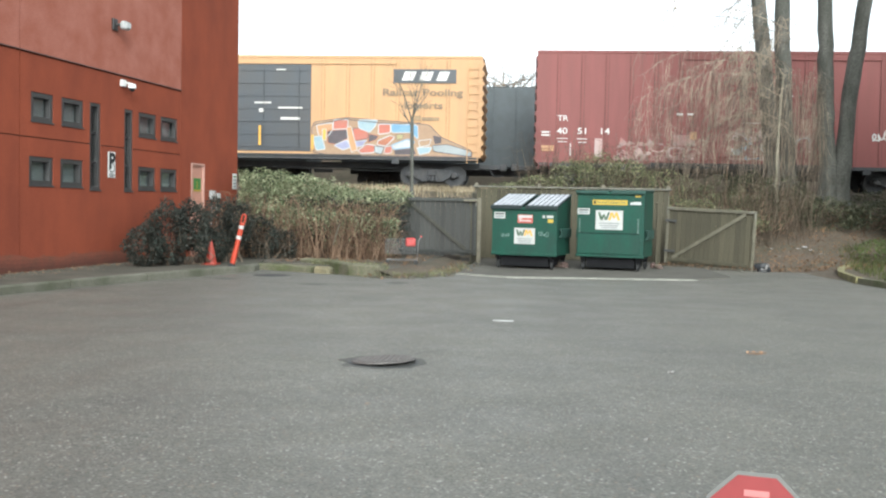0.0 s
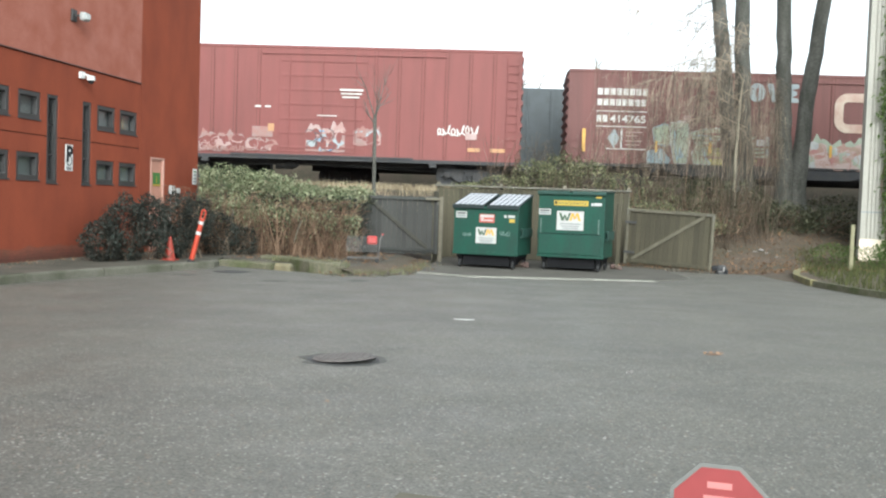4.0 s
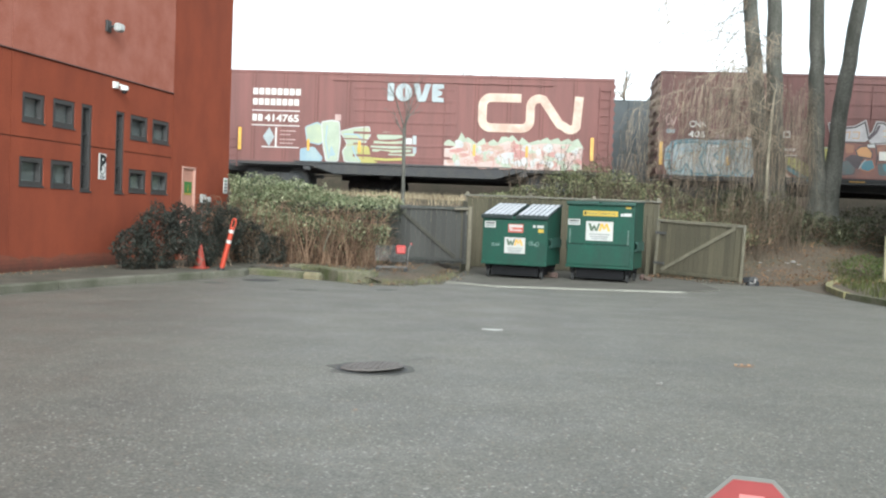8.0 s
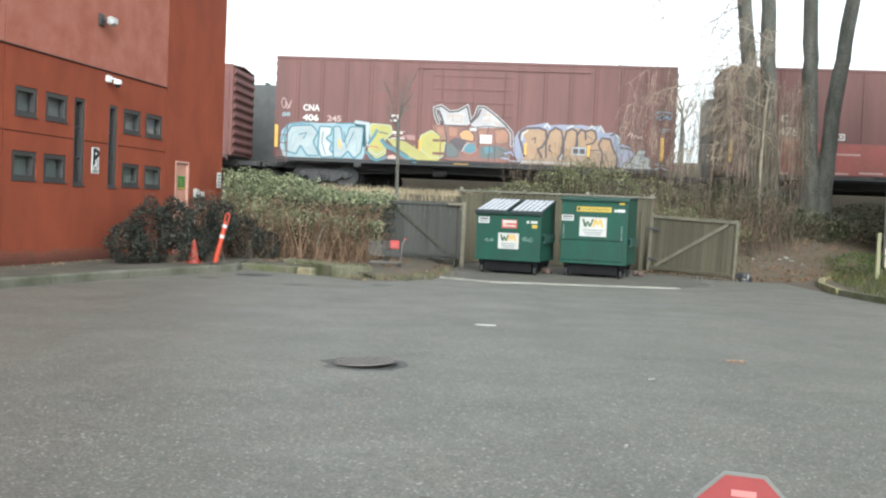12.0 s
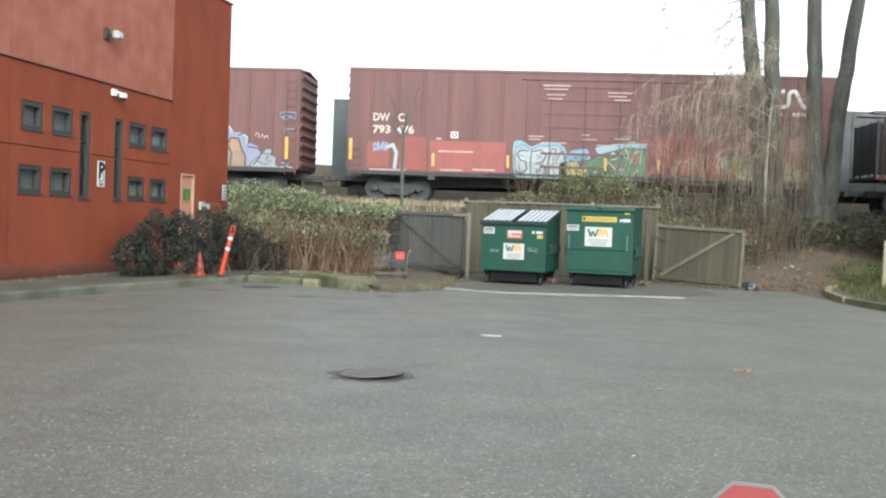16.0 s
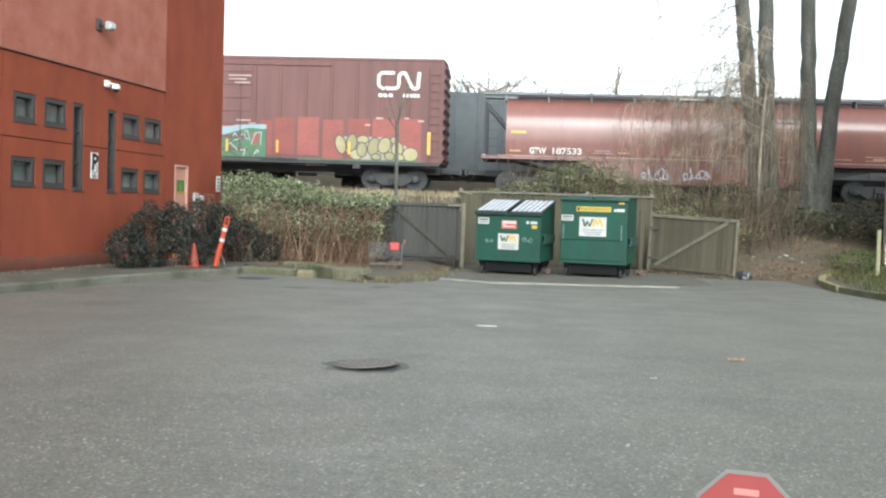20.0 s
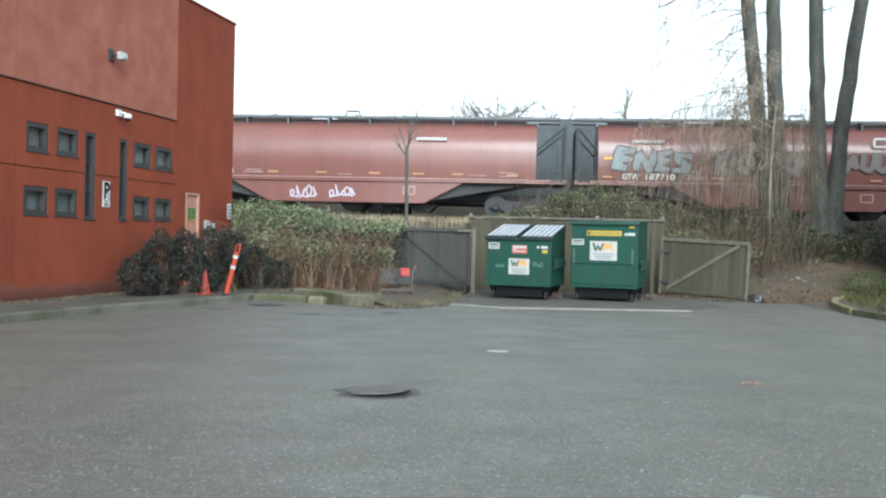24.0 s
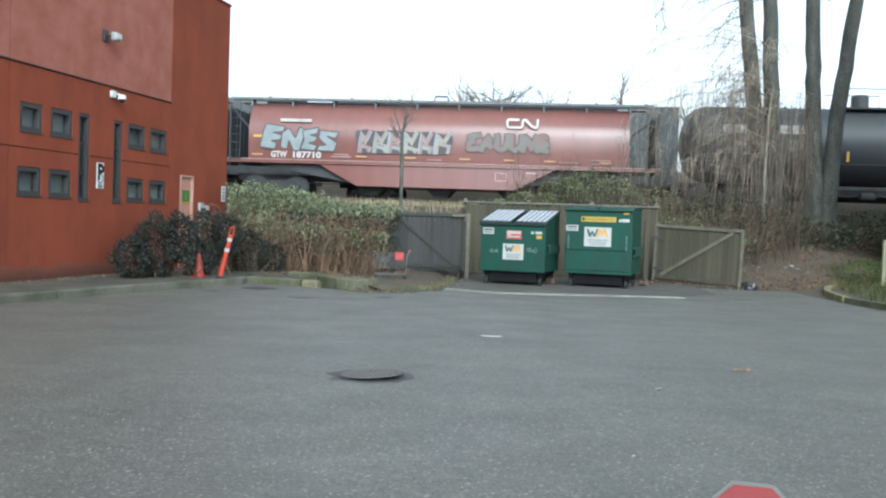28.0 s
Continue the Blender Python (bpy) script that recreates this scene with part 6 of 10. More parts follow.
        part("trunk", Geo().tube([(0, 0, -0.1), (0.1, 0, (h - 4.5) * 0.5), (0, 0, h - 5.1)], [0.22, 0.15, 0.06], 7), M["bark"], t)
        cr = Geo()
        for k in range(10 if rr > 0.8 else 5):
            zz = rng.uniform((h - 4.5) * 0.5, (h - 4.9))
            branch(cr, Vector((0, 0, zz)), Vector((rng.normal(0, rr), rng.normal(0, 0.5), 0.9)), rng.uniform(0.8, 1.9) * (0.6 + rr), 0.065, rng, 2, 0.4, 0, 4, None, 4)
        part("crown", cr, M["twig"], t, "bare twiggy crown")


M["pale_stem"] = stuff("pale_stem", (0.17, 0.145, 0.105), 0.9, second=(0.10, 0.09, 0.062), scale=3, amount=0.9)
build_trees()


# ---- right edge: clad building, ivy, grass, fallen leaves ----
def build_right_edge():
    b = thing("clad_building", pose(10.3, 28.0, 0), "pale building corner with ribbed cladding", "building")
    part("wall_core", Geo().box((0.012, 0.03, -0.2), (9.0, 0.30, 11.0)), M["cladding"], b)
    part("base_block", Geo().box((-0.03, -0.03, -0.2), (9.0, 0.025, 0.95), 0.01), M["base_pale"], b, "pale painted concrete base")
    part("band", Geo().box((-0.02, -0.012, 1.70), (9.0, 0.028, 1.74)), M["print_grey"], b)
    part("corner_trim", Geo().box((-0.012, -0.008, 0.96), (0.10, 0.026, 11.0), 0.008), M["cladding"], b)
    rib = Geo().prism([(0.0, 0.0), (0.015, -0.03), (0.045, -0.03), (0.06, 0.0)], 2, 0, 10.0).mesh("rib")
    for i in range(24):
        o = part("rib", rib, M["cladding"], b)
        o.location = (0.16 + i * 0.11, 0.028, 0.97)
    ivy = thing("ivy", pose(10.75, 27.9, 0.2), "green ivy climbing the pale building corner", "ivy")
    rng = np.random.default_rng(61)
    pts = []
    for k in range(2600):
        z = rng.uniform(0, 9.5)
        wob = 0.22 * math.sin(z * 0.9) + 0.1 * math.sin(z * 2.3)
        pts.append((0.20 + wob * 0.5 + rng.normal(0, 0.13), -0.06 - abs(rng.normal(0, 0.06)), z))
    part("foliage", leaf_mesh("foliage", np.array(pts), 0.14, rng, 0.9), M["ivy_leaf"], ivy)
    part("stem", Geo().tube([(0.15 + 0.1 * math.sin(i * 0.9), 0.05, i * 0.5 - 0.3) for i in range(20)], 0.02, 5), M["twig"], ivy)
    # grass and weeds on the slope
    rng = np.random.default_rng(62)
    bl = []
    for k in range(9000):
        x, y = rng.uniform(7.3, 13.5), rng.uniform(16.5, 29.0)
        if x < 7.5 + 0.10 * abs(y - 22) ** 1.3:
            continue
        h = rng.uniform(0.05, 0.26)
        a = rng.uniform(0, 6.28)
        z = ground_z(x, y)
        bl.append((x, y, z, h, a))
    g = Geo()
    for x, y, z, h, a in bl:
        c, s = math.cos(a) * 0.012, math.sin(a) * 0.012
        l = rng.normal(0, 0.35) * h
        g.add([(x - c, y - s, z - 0.01), (x + c, y + s, z - 0.01), (x + l * math.sin(a), y + l * math.cos(a), z + h)], [(0, 1, 2)])
    edge = Geo()
    for k in range(650):
        u = rng.uniform(0, 1)
        x, y = (-4.9 + 1.1 * u * 2, 20.75 - 0.62 * u * 2) if u < 0.5 else (-3.8 + 0.75 * (u - 0.5) * 2, 19.86 - 0.28 * (u - 0.5) * 2)
        y += abs(rng.normal(0, 0.10))
        h, a = rng.uniform(0.04, 0.15), rng.uniform(0, 6.28)
        c, s, l = math.cos(a) * 0.010, math.sin(a) * 0.010, rng.normal(0, 0.4) * h
        edge.add([(x - c, y - s, 0.145), (x + c, y + s, 0.145), (x + l * math.sin(a), y + l * math.cos(a), 0.16 + h)], [(0, 1, 2)])
    solid("grass_fringe", edge, M["bed_grass"], "thin pale green grass along the planting bed edge", "grass", kind="stuff")
    solid("grass", g, M["grass"], "short green grass on the slope", "grass", kind="stuff")
    shrub("weeds", "low green weeds at the pale wall", "weeds", [(9.9, 26.6, 0.45, 0.7, 0.5, 0.35), (10.8, 26.8, 0.5, 0.8, 0.5, 0.4), (9.3, 27.5, 0.45, 0.6, 0.5, 0.4), (11.8, 26.5, 0.5, 0.8, 0.5, 0.4)], 3200, 0.07, "ivy_leaf", 63, (10.2, 26.9, 0.2), 10)
    # crumbled dirt, weeds and leaves where the bed runs out over the asphalt
    rim_line = [(-3.30, 19.22), (-2.85, 19.32), (-2.45, 19.55), (-2.15, 20.15), (-1.95, 20.9), (-1.80, 22.0), (-1.75, 24.0)]
    crumbs, tufts, spill = Geo(), Geo(), []
    for k in range(900):
        i = int(rng.integers(0, len(rim_line) - 1))
        u = rng.uniform()
        x = rim_line[i][0] + (rim_line[i + 1][0] - rim_line[i][0]) * u + rng.normal(0.0, 0.13)
        y = rim_line[i][1] + (rim_line[i + 1][1] - rim_line[i][1]) * u + rng.normal(-0.02, 0.12)
        if k < 520:
            r = rng.uniform(0.012, 0.055)
            ring = [(r * rng.uniform(0.7, 1.2) * math.cos(a), r * rng.uniform(0.7, 1.2) * math.sin(a)) for a in (0, 1.05, 2.1, 3.14, 4.2, 5.25)]
            crumbs.add([(x + a, y + b, -0.004) for a, b in ring] + [(x + a * 0.55, y + b * 0.55, 0.014 + r * 0.45) for a, b in ring], [(m, (m + 1) % 6, (m + 1) % 6 + 6, m + 6) for m in range(6)] + [(6, 7, 8, 9, 10, 11)])
        elif k < 760:
            for b in range(4):
                h, a = rng.uniform(0.03, 0.13), rng.uniform(0, 6.28)
                c, s_, l = math.cos(a) * 0.007, math.sin(a) * 0.007, rng.normal(0, 0.5) * h
                tufts.add([(x - c, y - s_, 0.0), (x + c, y + s_, 0.0), (x + l * math.sin(a), y + l * math.cos(a), 0.03 + h)], [(0, 1, 2)])
        else:
            spill.append((x + rng.normal(0, 0.15), y + rng.normal(0, 0.15), 0.045))
    solid("loose_dirt", crumbs, M["wet_soil"], "crumbled dark dirt spilling over the asphalt edge", "dirt", kind="stuff", smooth=50)
    solid("weed_fringe", tufts, M["bed_grass"], "sparse weeds at the edge of the asphalt", "weeds", kind="stuff")
    tagged(part("fallen_leaves", leaf_mesh("fallen_leaves", np.array(spill), 0.06, rng, 0.0), M["litter_leaf"]), "brown leaves blown to the asphalt edge", "leaves", kind="stuff")
    # dark leaves and dirt under the open gate
    under, clod = [], Geo()
    for k in range(1100):
        u, v = rng.uniform(-0.1, 2.6), rng.normal(0.0, 0.16)
        x, y = 3.42 + u * 0.839 + v * 0.545, 26.1 - u * 0.545 + v * 0.839
        if k < 650:
            under.append((x, y, 0.02 + abs(rng.normal(0, 0.035))))
        else:
            r = rng.uniform(0.02, 0.08)
            clod.add([(x + r * math.cos(a), y + r * math.sin(a), -0.02) for a in (0, 1.57, 3.14, 4.71)] + [(x, y, 0.01 + r * 0.9)], [(0, 1, 4), (1, 2, 4), (2, 3, 4), (3, 0, 4)])
    tagged(part("fallen_leaves", leaf_mesh("fallen_leaves", np.array(under), 0.07, rng, 0.1), M["litter_leaf"]), "brown leaves drifted under the open gate", "leaves", kind="stuff")
    solid("loose_dirt", clod, M["wet_soil"], "dark dirt and clods under the open gate", "dirt", kind="stuff")
    # leaves and grit lying along the foot of the red wall
    foot, grit = [], Geo()
    for k in range(900):
        p = FAC @ Vector((rng.uniform(-9.0, 4.0), -abs(rng.normal(0.0, 0.28)) - 0.03, 0))
        if k < 420:
            foot.append((p.x, p.y, 0.152))
        else:
            r = rng.uniform(0.01, 0.035)
            grit.add([(p.x + r * math.cos(a), p.y + r * math.sin(a), 0.140) for a in (0, 1.57, 3.14, 4.71)] + [(p.x, p.y, 0.142 + r * 0.7)], [(0, 1, 4), (1, 2, 4), (2, 3, 4), (3, 0, 4)])
    tagged(part("fallen_leaves", leaf_mesh("fallen_leaves", np.array(foot), 0.055, rng, 0.0), M["litter_leaf"]), "brown leaves blown against the red wall", "leaves", kind="stuff")
    solid("loose_grit", grit, M["wet_soil"], "dark grit along the foot of the red wall", "dirt", kind="stuff")
    # dry grass and leaves along the foot of the track bed
    bank = Geo()
    for k in range(9000):
        x, y = rng.uniform(-8.5, 4.0), rng.uniform(30.2, 37.6)
        h, a, z = rng.uniform(0.05, 0.30), rng.uniform(0, 6.28), ground_z(x, y)
        c, s_, l = math.cos(a) * 0.014, math.sin(a) * 0.014, rng.normal(0, 0.6) * h
        bank.add([(x - c, y - s_, z - 0.01), (x + c, y + s_, z - 0.01), (x + l * math.sin(a), y + l * math.cos(a), z + h)], [(0, 1, 2)])
    solid("dry_grass", bank, M["dry_grass"], "pale dry grass along the foot of the track bed", "grass", kind="stuff")
    # fallen leaves below the trees
    fl = []
    for k in range(5200):
        x, y = rng.uniform(4.8, 11.0), rng.uniform(24.9, 32.5)
        fl.append((x, y, ground_z(x, y) + 0.015))
    me = leaf_mesh("fallen_leaves", np.array(fl), 0.075, rng, 0.0)
    tagged(part("fallen_leaves", me, M["litter_leaf"]), "brown fallen leaves under the trees", "leaves", kind="stuff")
    fl2 = [(x, y, 0.165 if x < -2.65 else 0.042) for x, y in zip(rng.uniform(-6.0, -1.8, 1700), rng.uniform(20.6, 25.2, 1700)) if x > -4.0 or y > 21.2]
    tagged(part("fallen_leaves", leaf_mesh("fallen_leaves", np.array(fl2), 0.06, rng, 0.0), M["litter_leaf"]), "brown fallen leaves under the hedge", "leaves", kind="stuff")
    for x, y, w in ((7.53, 29.55, 0.05), (7.66, 29.05, 0.07), (7.83, 29.10, 0.11), (7.95, 28.85, 0.06), (8.13, 28.45, 0.05), (8.19, 28.35, 0.035), (6.96, 29.35, 0.05), (6.97, 28.40, 0.035), (7.41, 28.90, 0.03), (8.59, 27.65, 0.03)):
        q = Geo().box((-w, -w * 0.6, 0), (w, w * 0.6, w * 0.5), w * 0.2)
        ob = solid("litter_scrap", q, M["paper"], "crumpled dull white rubbish on the leaf slope", "litter", "scraps on the slope")
        ob.matrix_world = pose(x, y, ground_z(x, y) - 0.01, rng.uniform(-15, 15), rng.uniform(-15, 15), rng.uniform(0, 180))


M["bed_grass"] = leafy("bed_grass", (0.10, 0.105, 0.055), (0.22, 0.215, 0.125))
M["base_pale"] = stuff("pale_base_paint", (0.66, 0.56, 0.44), 0.8, scale=2)
build_right_edge()


# ---- the train ----
CAR_W = 3.1
NEAR = -CAR_W / 2          # the side that faces the lot


def bogie_meshes():
    """Meshes of one truck: side frames, bolster, springs, bearing caps, wheelset."""
    out = {}
    g = Geo()
    g.prism([(-1.12, 0.50), (-0.95, 0.64), (-0.45, 0.70), (0.45, 0.70), (0.95, 0.64), (1.12, 0.50), (1.08, 0.40), (0.75, 0.40), (0.42, 0.20), (-0.42, 0.20), (-0.75, 0.40), (-1.08, 0.40)], 1, -0.06, 0.06)
    out["side_frame"] = g.mesh("side_frame")
    out["bolster"] = Geo().box((-0.2, -1.1, 0.42), (0.2, 1.1, 0.68), 0.03).mesh("bolster")
    out["spring"] = Geo().lathe([(0.06, 0.24), (0.07, 0.28), (0.055, 0.32), (0.07, 0.36), (0.055, 0.40), (0.06, 0.42)], 8).mesh("spring")
    out["bearing_cap"] = Geo().lathe([(0.09, -0.075), (0.13, -0.04), (0.13, 0.04), (0.09, 0.075)], 12, "y").mesh("bearing_cap")
    ax = Geo().lathe([(0.08, -1.0), (0.08, 1.0)], 10, "y")
    out["axle"] = ax.mesh("axle")
    w = Geo().lathe([(0.42, -0.07), (0.46, -0.06), (0.46, 0.05), (0.49, 0.055), (0.49, 0.08), (0.36, 0.085), (0.34, 0.03), (0.16, 0.01), (0.12, 0.06)], 28, "y")
    for k in range(4):
        w.box((0.2, -0.075, -0.05), (0.33, -0.055, 0.05), 0.01, Matrix.Rotation(k * math.pi / 2, 4, "Y"))
    out["wheel"] = w.mesh("wheel")
    return out


BOGIE = bogie_meshes()
CARS, WHEELSETS = [], []


def bogie(car, x, rolls=True):
    b = new("bogie")
    b.parent = car
    b.location = (x, 0, 0)
    part("bolster", BOGIE["bolster"], M["dark_steel"], b)
    for s in (-1, 1):
        o = part("side_frame", BOGIE["side_frame"], M["dark_steel"], b)
        o.location = (0, s * 0.98, 0)
        for dx in (-0.16, 0, 0.16):
            o = part("spring", BOGIE["spring"], M["dark_steel"], b)
            o.location = (dx, s * 1.075, 0)
        for dx in (-0.89, 0.89):
            o = part("bearing_cap", BOGIE["bearing_cap"], M["dark_steel"], b)
            o.location = (dx, s * 1.06, 0.46)
    for dx in (-0.89, 0.89):
        ws = part("wheelset", BOGIE["axle"], M["dark_steel"], b)
        ws.location = (dx, 0, 0.46)
        if rolls:
            WHEELSETS.append((ws, dx))
    return b


def wheelset_mesh():
    """Axle with both wheels in one mesh, as it turns as one piece."""
    bm = bmesh.new()
    for key, m in (("axle", Matrix()), ("wheel", Matrix.Translation((0, -0.78, 0))), ("wheel", Matrix.Translation((0, 0.78, 0)) @ Matrix.Rotation(math.pi, 4, "Z"))):
        tmp = BOGIE[key].copy()
        tmp.transform(m)
        bm.from_mesh(tmp)
        bpy.data.meshes.remove(tmp)
    me = bpy.data.meshes.new("wheelset")
    bm.to_mesh(me)
    bm.free()
    return me


BOGIE["axle"] = wheelset_mesh()


def freight_car(c0, label, category="freight car"):
    """An empty at the car's left end, on the rail top; CARS remembers where it is at the start."""
    t = thing("freight_car", pose(c0, TRACK_Y, RAIL_Z), label, category, "cars of the goods train")
    CARS.append((t, c0))
    return t


def running_gear(car, L, inset=2.0):
    for x in (inset, L - inset):
        bogie(car, x)
    part("centre_sill", Geo().box((0.15, -0.2, 0.72), (L - 0.15, 0.2, 0.98), 0.01), M["dark_steel"], car)
    for s in (-1, 1):
        x = 0.15 if s < 0 else L - 0.15
        part("coupler", Geo().box((min(x, x + s * 0.85), -0.09, 0.76), (max(x, x + s * 0.85), 0.09, 0.94), 0.02).box((min(x + s * 0.85, x + s * 1.15), -0.14, 0.70), (max(x + s * 0.85, x + s * 1.15), 0.14, 1.0), 0.05),
             M["dark_steel"], car)
        part("air_hose", Geo().tube([(x + s * 0.4, -0.35, 0.8), (x + s * 0.65, -0.36, 0.45), (x + s * 1.0, -0.3, 0.5)], 0.025, 6), M["rubber"], car)
    part("brake_cylinder", Geo().lathe([(0.13, -0.3), (0.15, -0.25), (0.15, 0.2), (0.06, 0.3)], 12, "x", (L * 0.42, -0.6, 0.72)), M["dark_steel"], car)
    part("brake_rod", Geo().tube([(L * 0.42, -0.6, 0.72), (inset + 1.3, -0.5, 0.6)], 0.02, 6).tube([(L * 0.45, -0.6, 0.72), (L - inset - 1.3, -0.5, 0.6)], 0.02, 6), M["dark_steel"], car)


def ladder(car, x, z0, z1, mat, w=0.42):
    g = Geo()
    for dx in (0, w):
        g.box((x + dx - 0.015, NEAR - 0.10, z0), (x + dx + 0.015, NEAR - 0.06, z1))
    n = int((z1 - z0) / 0.33)
    for i in range(n):
        z = z0 + 0.15 + i * 0.33
        g.tube([(x, NEAR - 0.08, z), (x + w, NEAR - 0.08, z)], 0.013, 5)
    part("ladder", g, mat, car)


def boxcar(c0, L, top, sill, mat, label, door, rib_step=1.0, door_mat=None, roof_mat=None, ribs=True, fishbelly=False):
    """Steel boxcar. top and sill are heights over the rail; door = (x0, x1) of the plug or sliding door."""
    car = freight_car(c0, label, "boxcar")
    side_lo = sill
    dark_line = M["post_shade_yellow"] if mat == M["car_yellow"] else M["post_shade_red"]
    for s in (-1, 1):
        y0, y1 = (NEAR, NEAR + 0.06) if s < 0 else (-NEAR - 0.06, -NEAR)
        a, b = door
        for x0, x1 in ((0.0, a), (b, L)):
            part("side_wall", Geo().box((x0, y0, side_lo), (x1, y1, top - 0.12)), mat, car)
        part("header", Geo().box((a + 0.001, y0, top - 0.38), (b - 0.001, y1, top - 0.12)), mat, car)
        part("door_sill", Geo().box((a + 0.001, y0, side_lo), (b - 0.001, y1, side_lo + 0.16)), mat, car)
        dr = part("door", Geo().box((a - 0.02, y0 - 0.03 * (s < 0) + 0.012, side_lo + 0.15), (b + 0.02, y1 - 0.02, top - 0.37), 0.01), door_mat or mat, car)
        if s < 0:
            dw = b - a
            for z in np.linspace(side_lo + 0.35, top - 0.6, 7):
                part("door_rib", Geo().box((a + 0.08, y0 - 0.042, z - 0.05), (b - 0.08, y0 - 0.0185, z + 0.05), 0.015), door_mat or mat, dr)
            for x in (a + dw * 0.12, a + dw * 0.5, b - dw * 0.12):
                part("lock_rod", Geo().tube([(x, y0 - 0.055, side_lo + 0.2), (x, y0 - 0.055, top - 0.45)], 0.016, 6), door_mat or mat, dr)
            part("door_track", Geo().box((a - dw * 0.55, y0 - 0.06, side_lo - 0.02), (b + dw * 0.55, y0 - 0.001, side_lo + 0.06), 0.006), M["dark_steel"], car)
            part("top_track", Geo().box((a - dw * 0.2, y0 - 0.05, top - 0.36), (b + dw * 0.9, y0 - 0.001, top - 0.30), 0.006), mat, car)
            if ribs:
                x = rib_step * 0.9
                while x < L - 0.4:
                    if not a - 0.1 < x < b + 0.1:
                        part("side_post", Geo().box((x - 0.05, y0 - 0.030, side_lo + 0.08), (x + 0.05, y0 - 0.001, top - 0.2), 0.012), mat, car)
                        # darker strips on both sides of a post paint its edge shading
                        for e in (-0.064, 0.064):
                            part("post_shade_line", Geo().box((x + e - 0.011, y0 - 0.004, side_lo + 0.05), (x + e + 0.011, y0 - 0.001, top - 0.14)), dark_line, car)
                    x += rib_step
    part("top_chord", Geo().box((-0.01, NEAR - 0.02, top - 0.12), (L + 0.01, NEAR + 0.08, top), 0.015).box((-0.01, -NEAR - 0.08, top - 0.12), (L + 0.01, -NEAR + 0.02, top), 0.015), roof_mat or mat, car)
    roof = Geo().prism([(NEAR + 0.08, top - 0.03), (0, top + 0.10), (-NEAR - 0.08, top - 0.03), (-NEAR - 0.08, top - 0.09), (0, top + 0.04), (NEAR + 0.08, top - 0.09)], 0, 0.0, L)
    rf = part("roof", roof, roof_mat or mat, car)
    rr = Geo().prism([(NEAR + 0.08, top - 0.028), (0, top + 0.102), (-NEAR - 0.08, top - 0.028), (-NEAR - 0.08, top - 0.003), (0, top + 0.132), (NEAR + 0.08, top - 0.003)], 0, -0.04, 0.04).mesh("roof_rib")
    for i in range(int(L / 1.05) + 1):
        o = part("roof_rib", rr, roof_mat or mat, rf)
        o.location = (0.25 + i * (L - 0.5) / int(L / 1.05), 0, 0)
    for x, s in ((0.0, -1), (L, 1)):
        part("end_wall", Geo().box((min(x, x - s * 0.06), NEAR + 0.061, side_lo), (max(x, x - s * 0.06), -NEAR - 0.061, top - 0.1)), mat, car)
        n = 10
        for i in range(n):
            z = side_lo + 0.2 + (top - side_lo - 0.5) * i / (n - 1)
            part("end_rib", Geo().prism([(x, z - 0.13), (x + s * 0.07, z - 0.04), (x + s * 0.07, z + 0.04), (x, z + 0.13)], 1, NEAR + 0.15, -NEAR - 0.15), mat, car)
    part("floor_frame", Geo().box((0.05, NEAR + 0.07, side_lo - 0.05), (L - 0.05, -NEAR - 0.07, side_lo - 0.001)), M["dark_steel"], car)
    if fishbelly:
        sk = [(0.2, side_lo + 0.001), (L - 0.2, side_lo + 0.001), (L - 0.2, side_lo - 0.12), (L - 3.6, side_lo - 0.12), (L - 4.6, side_lo - 0.42), (4.6, side_lo - 0.42), (3.6, side_lo - 0.12), (0.2, side_lo - 0.12)]
    else:
        sk = [(0.1, side_lo + 0.001), (L - 0.1, side_lo + 0.001), (L - 0.1, side_lo - 0.14), (0.1, side_lo - 0.14)]
    part("side_sill", Geo().prism(sk, 1, NEAR - 0.012, NEAR + 0.05), M["dark_steel"], car)
    for x in (3.3, L - 3.6):
        part("jacking_bracket", Geo().box((x, NEAR - 0.03, side_lo - 0.3), (x + 0.3, NEAR + 0.04, side_lo - 0.145), 0.01), M["dark_steel"], car)
    ladder(car, 0.12, side_lo - 0.25, side_lo + 1.4, mat)
    ladder(car, L - 0.55, side_lo - 0.25, top - 0.3, mat)
    running_gear(car, L)
    return car


def letters(me):
    """The meshes of the single letters of a word."""
    up = list(range(len(me.vertices)))

    def root(i):
        while up[i] != i:
            up[i] = up[up[i]]
            i = up[i]
        return i
    for e in me.edges:
        a, b = root(e.vertices[0]), root(e.vertices[1])
        up[a] = b
    span = {}
    for i, v in enumerate(me.vertices):
        lo, hi = span.get(root(i), (9e9, -9e9))
        span[root(i)] = (min(lo, v.co.x), max(hi, v.co.x))
    order, group, ends = sorted(span, key=lambda r: span[r][0]), {}, []
    for r in order:
        lo, hi = span[r]
        if ends and (lo + hi) / 2 < ends[-1]:
            ends[-1] = max(ends[-1], hi)
        else:
            ends.append(hi)
        group[r] = len(ends) - 1
    out = [Geo() for e in ends]
    index = [{} for e in ends]
    for p in me.polygons:
        g = group[root(p.vertices[0])]
        f = []
        for i in p.vertices:
            if i not in index[g]:
                index[g][i] = len(out[g].v)
                out[g].v.append(tuple(me.vertices[i].co))
            f.append(index[g][i])
        out[g].f.append(tuple(f))
    return out


DEC = NEAR - 0.034          # where paint lies, over the posts


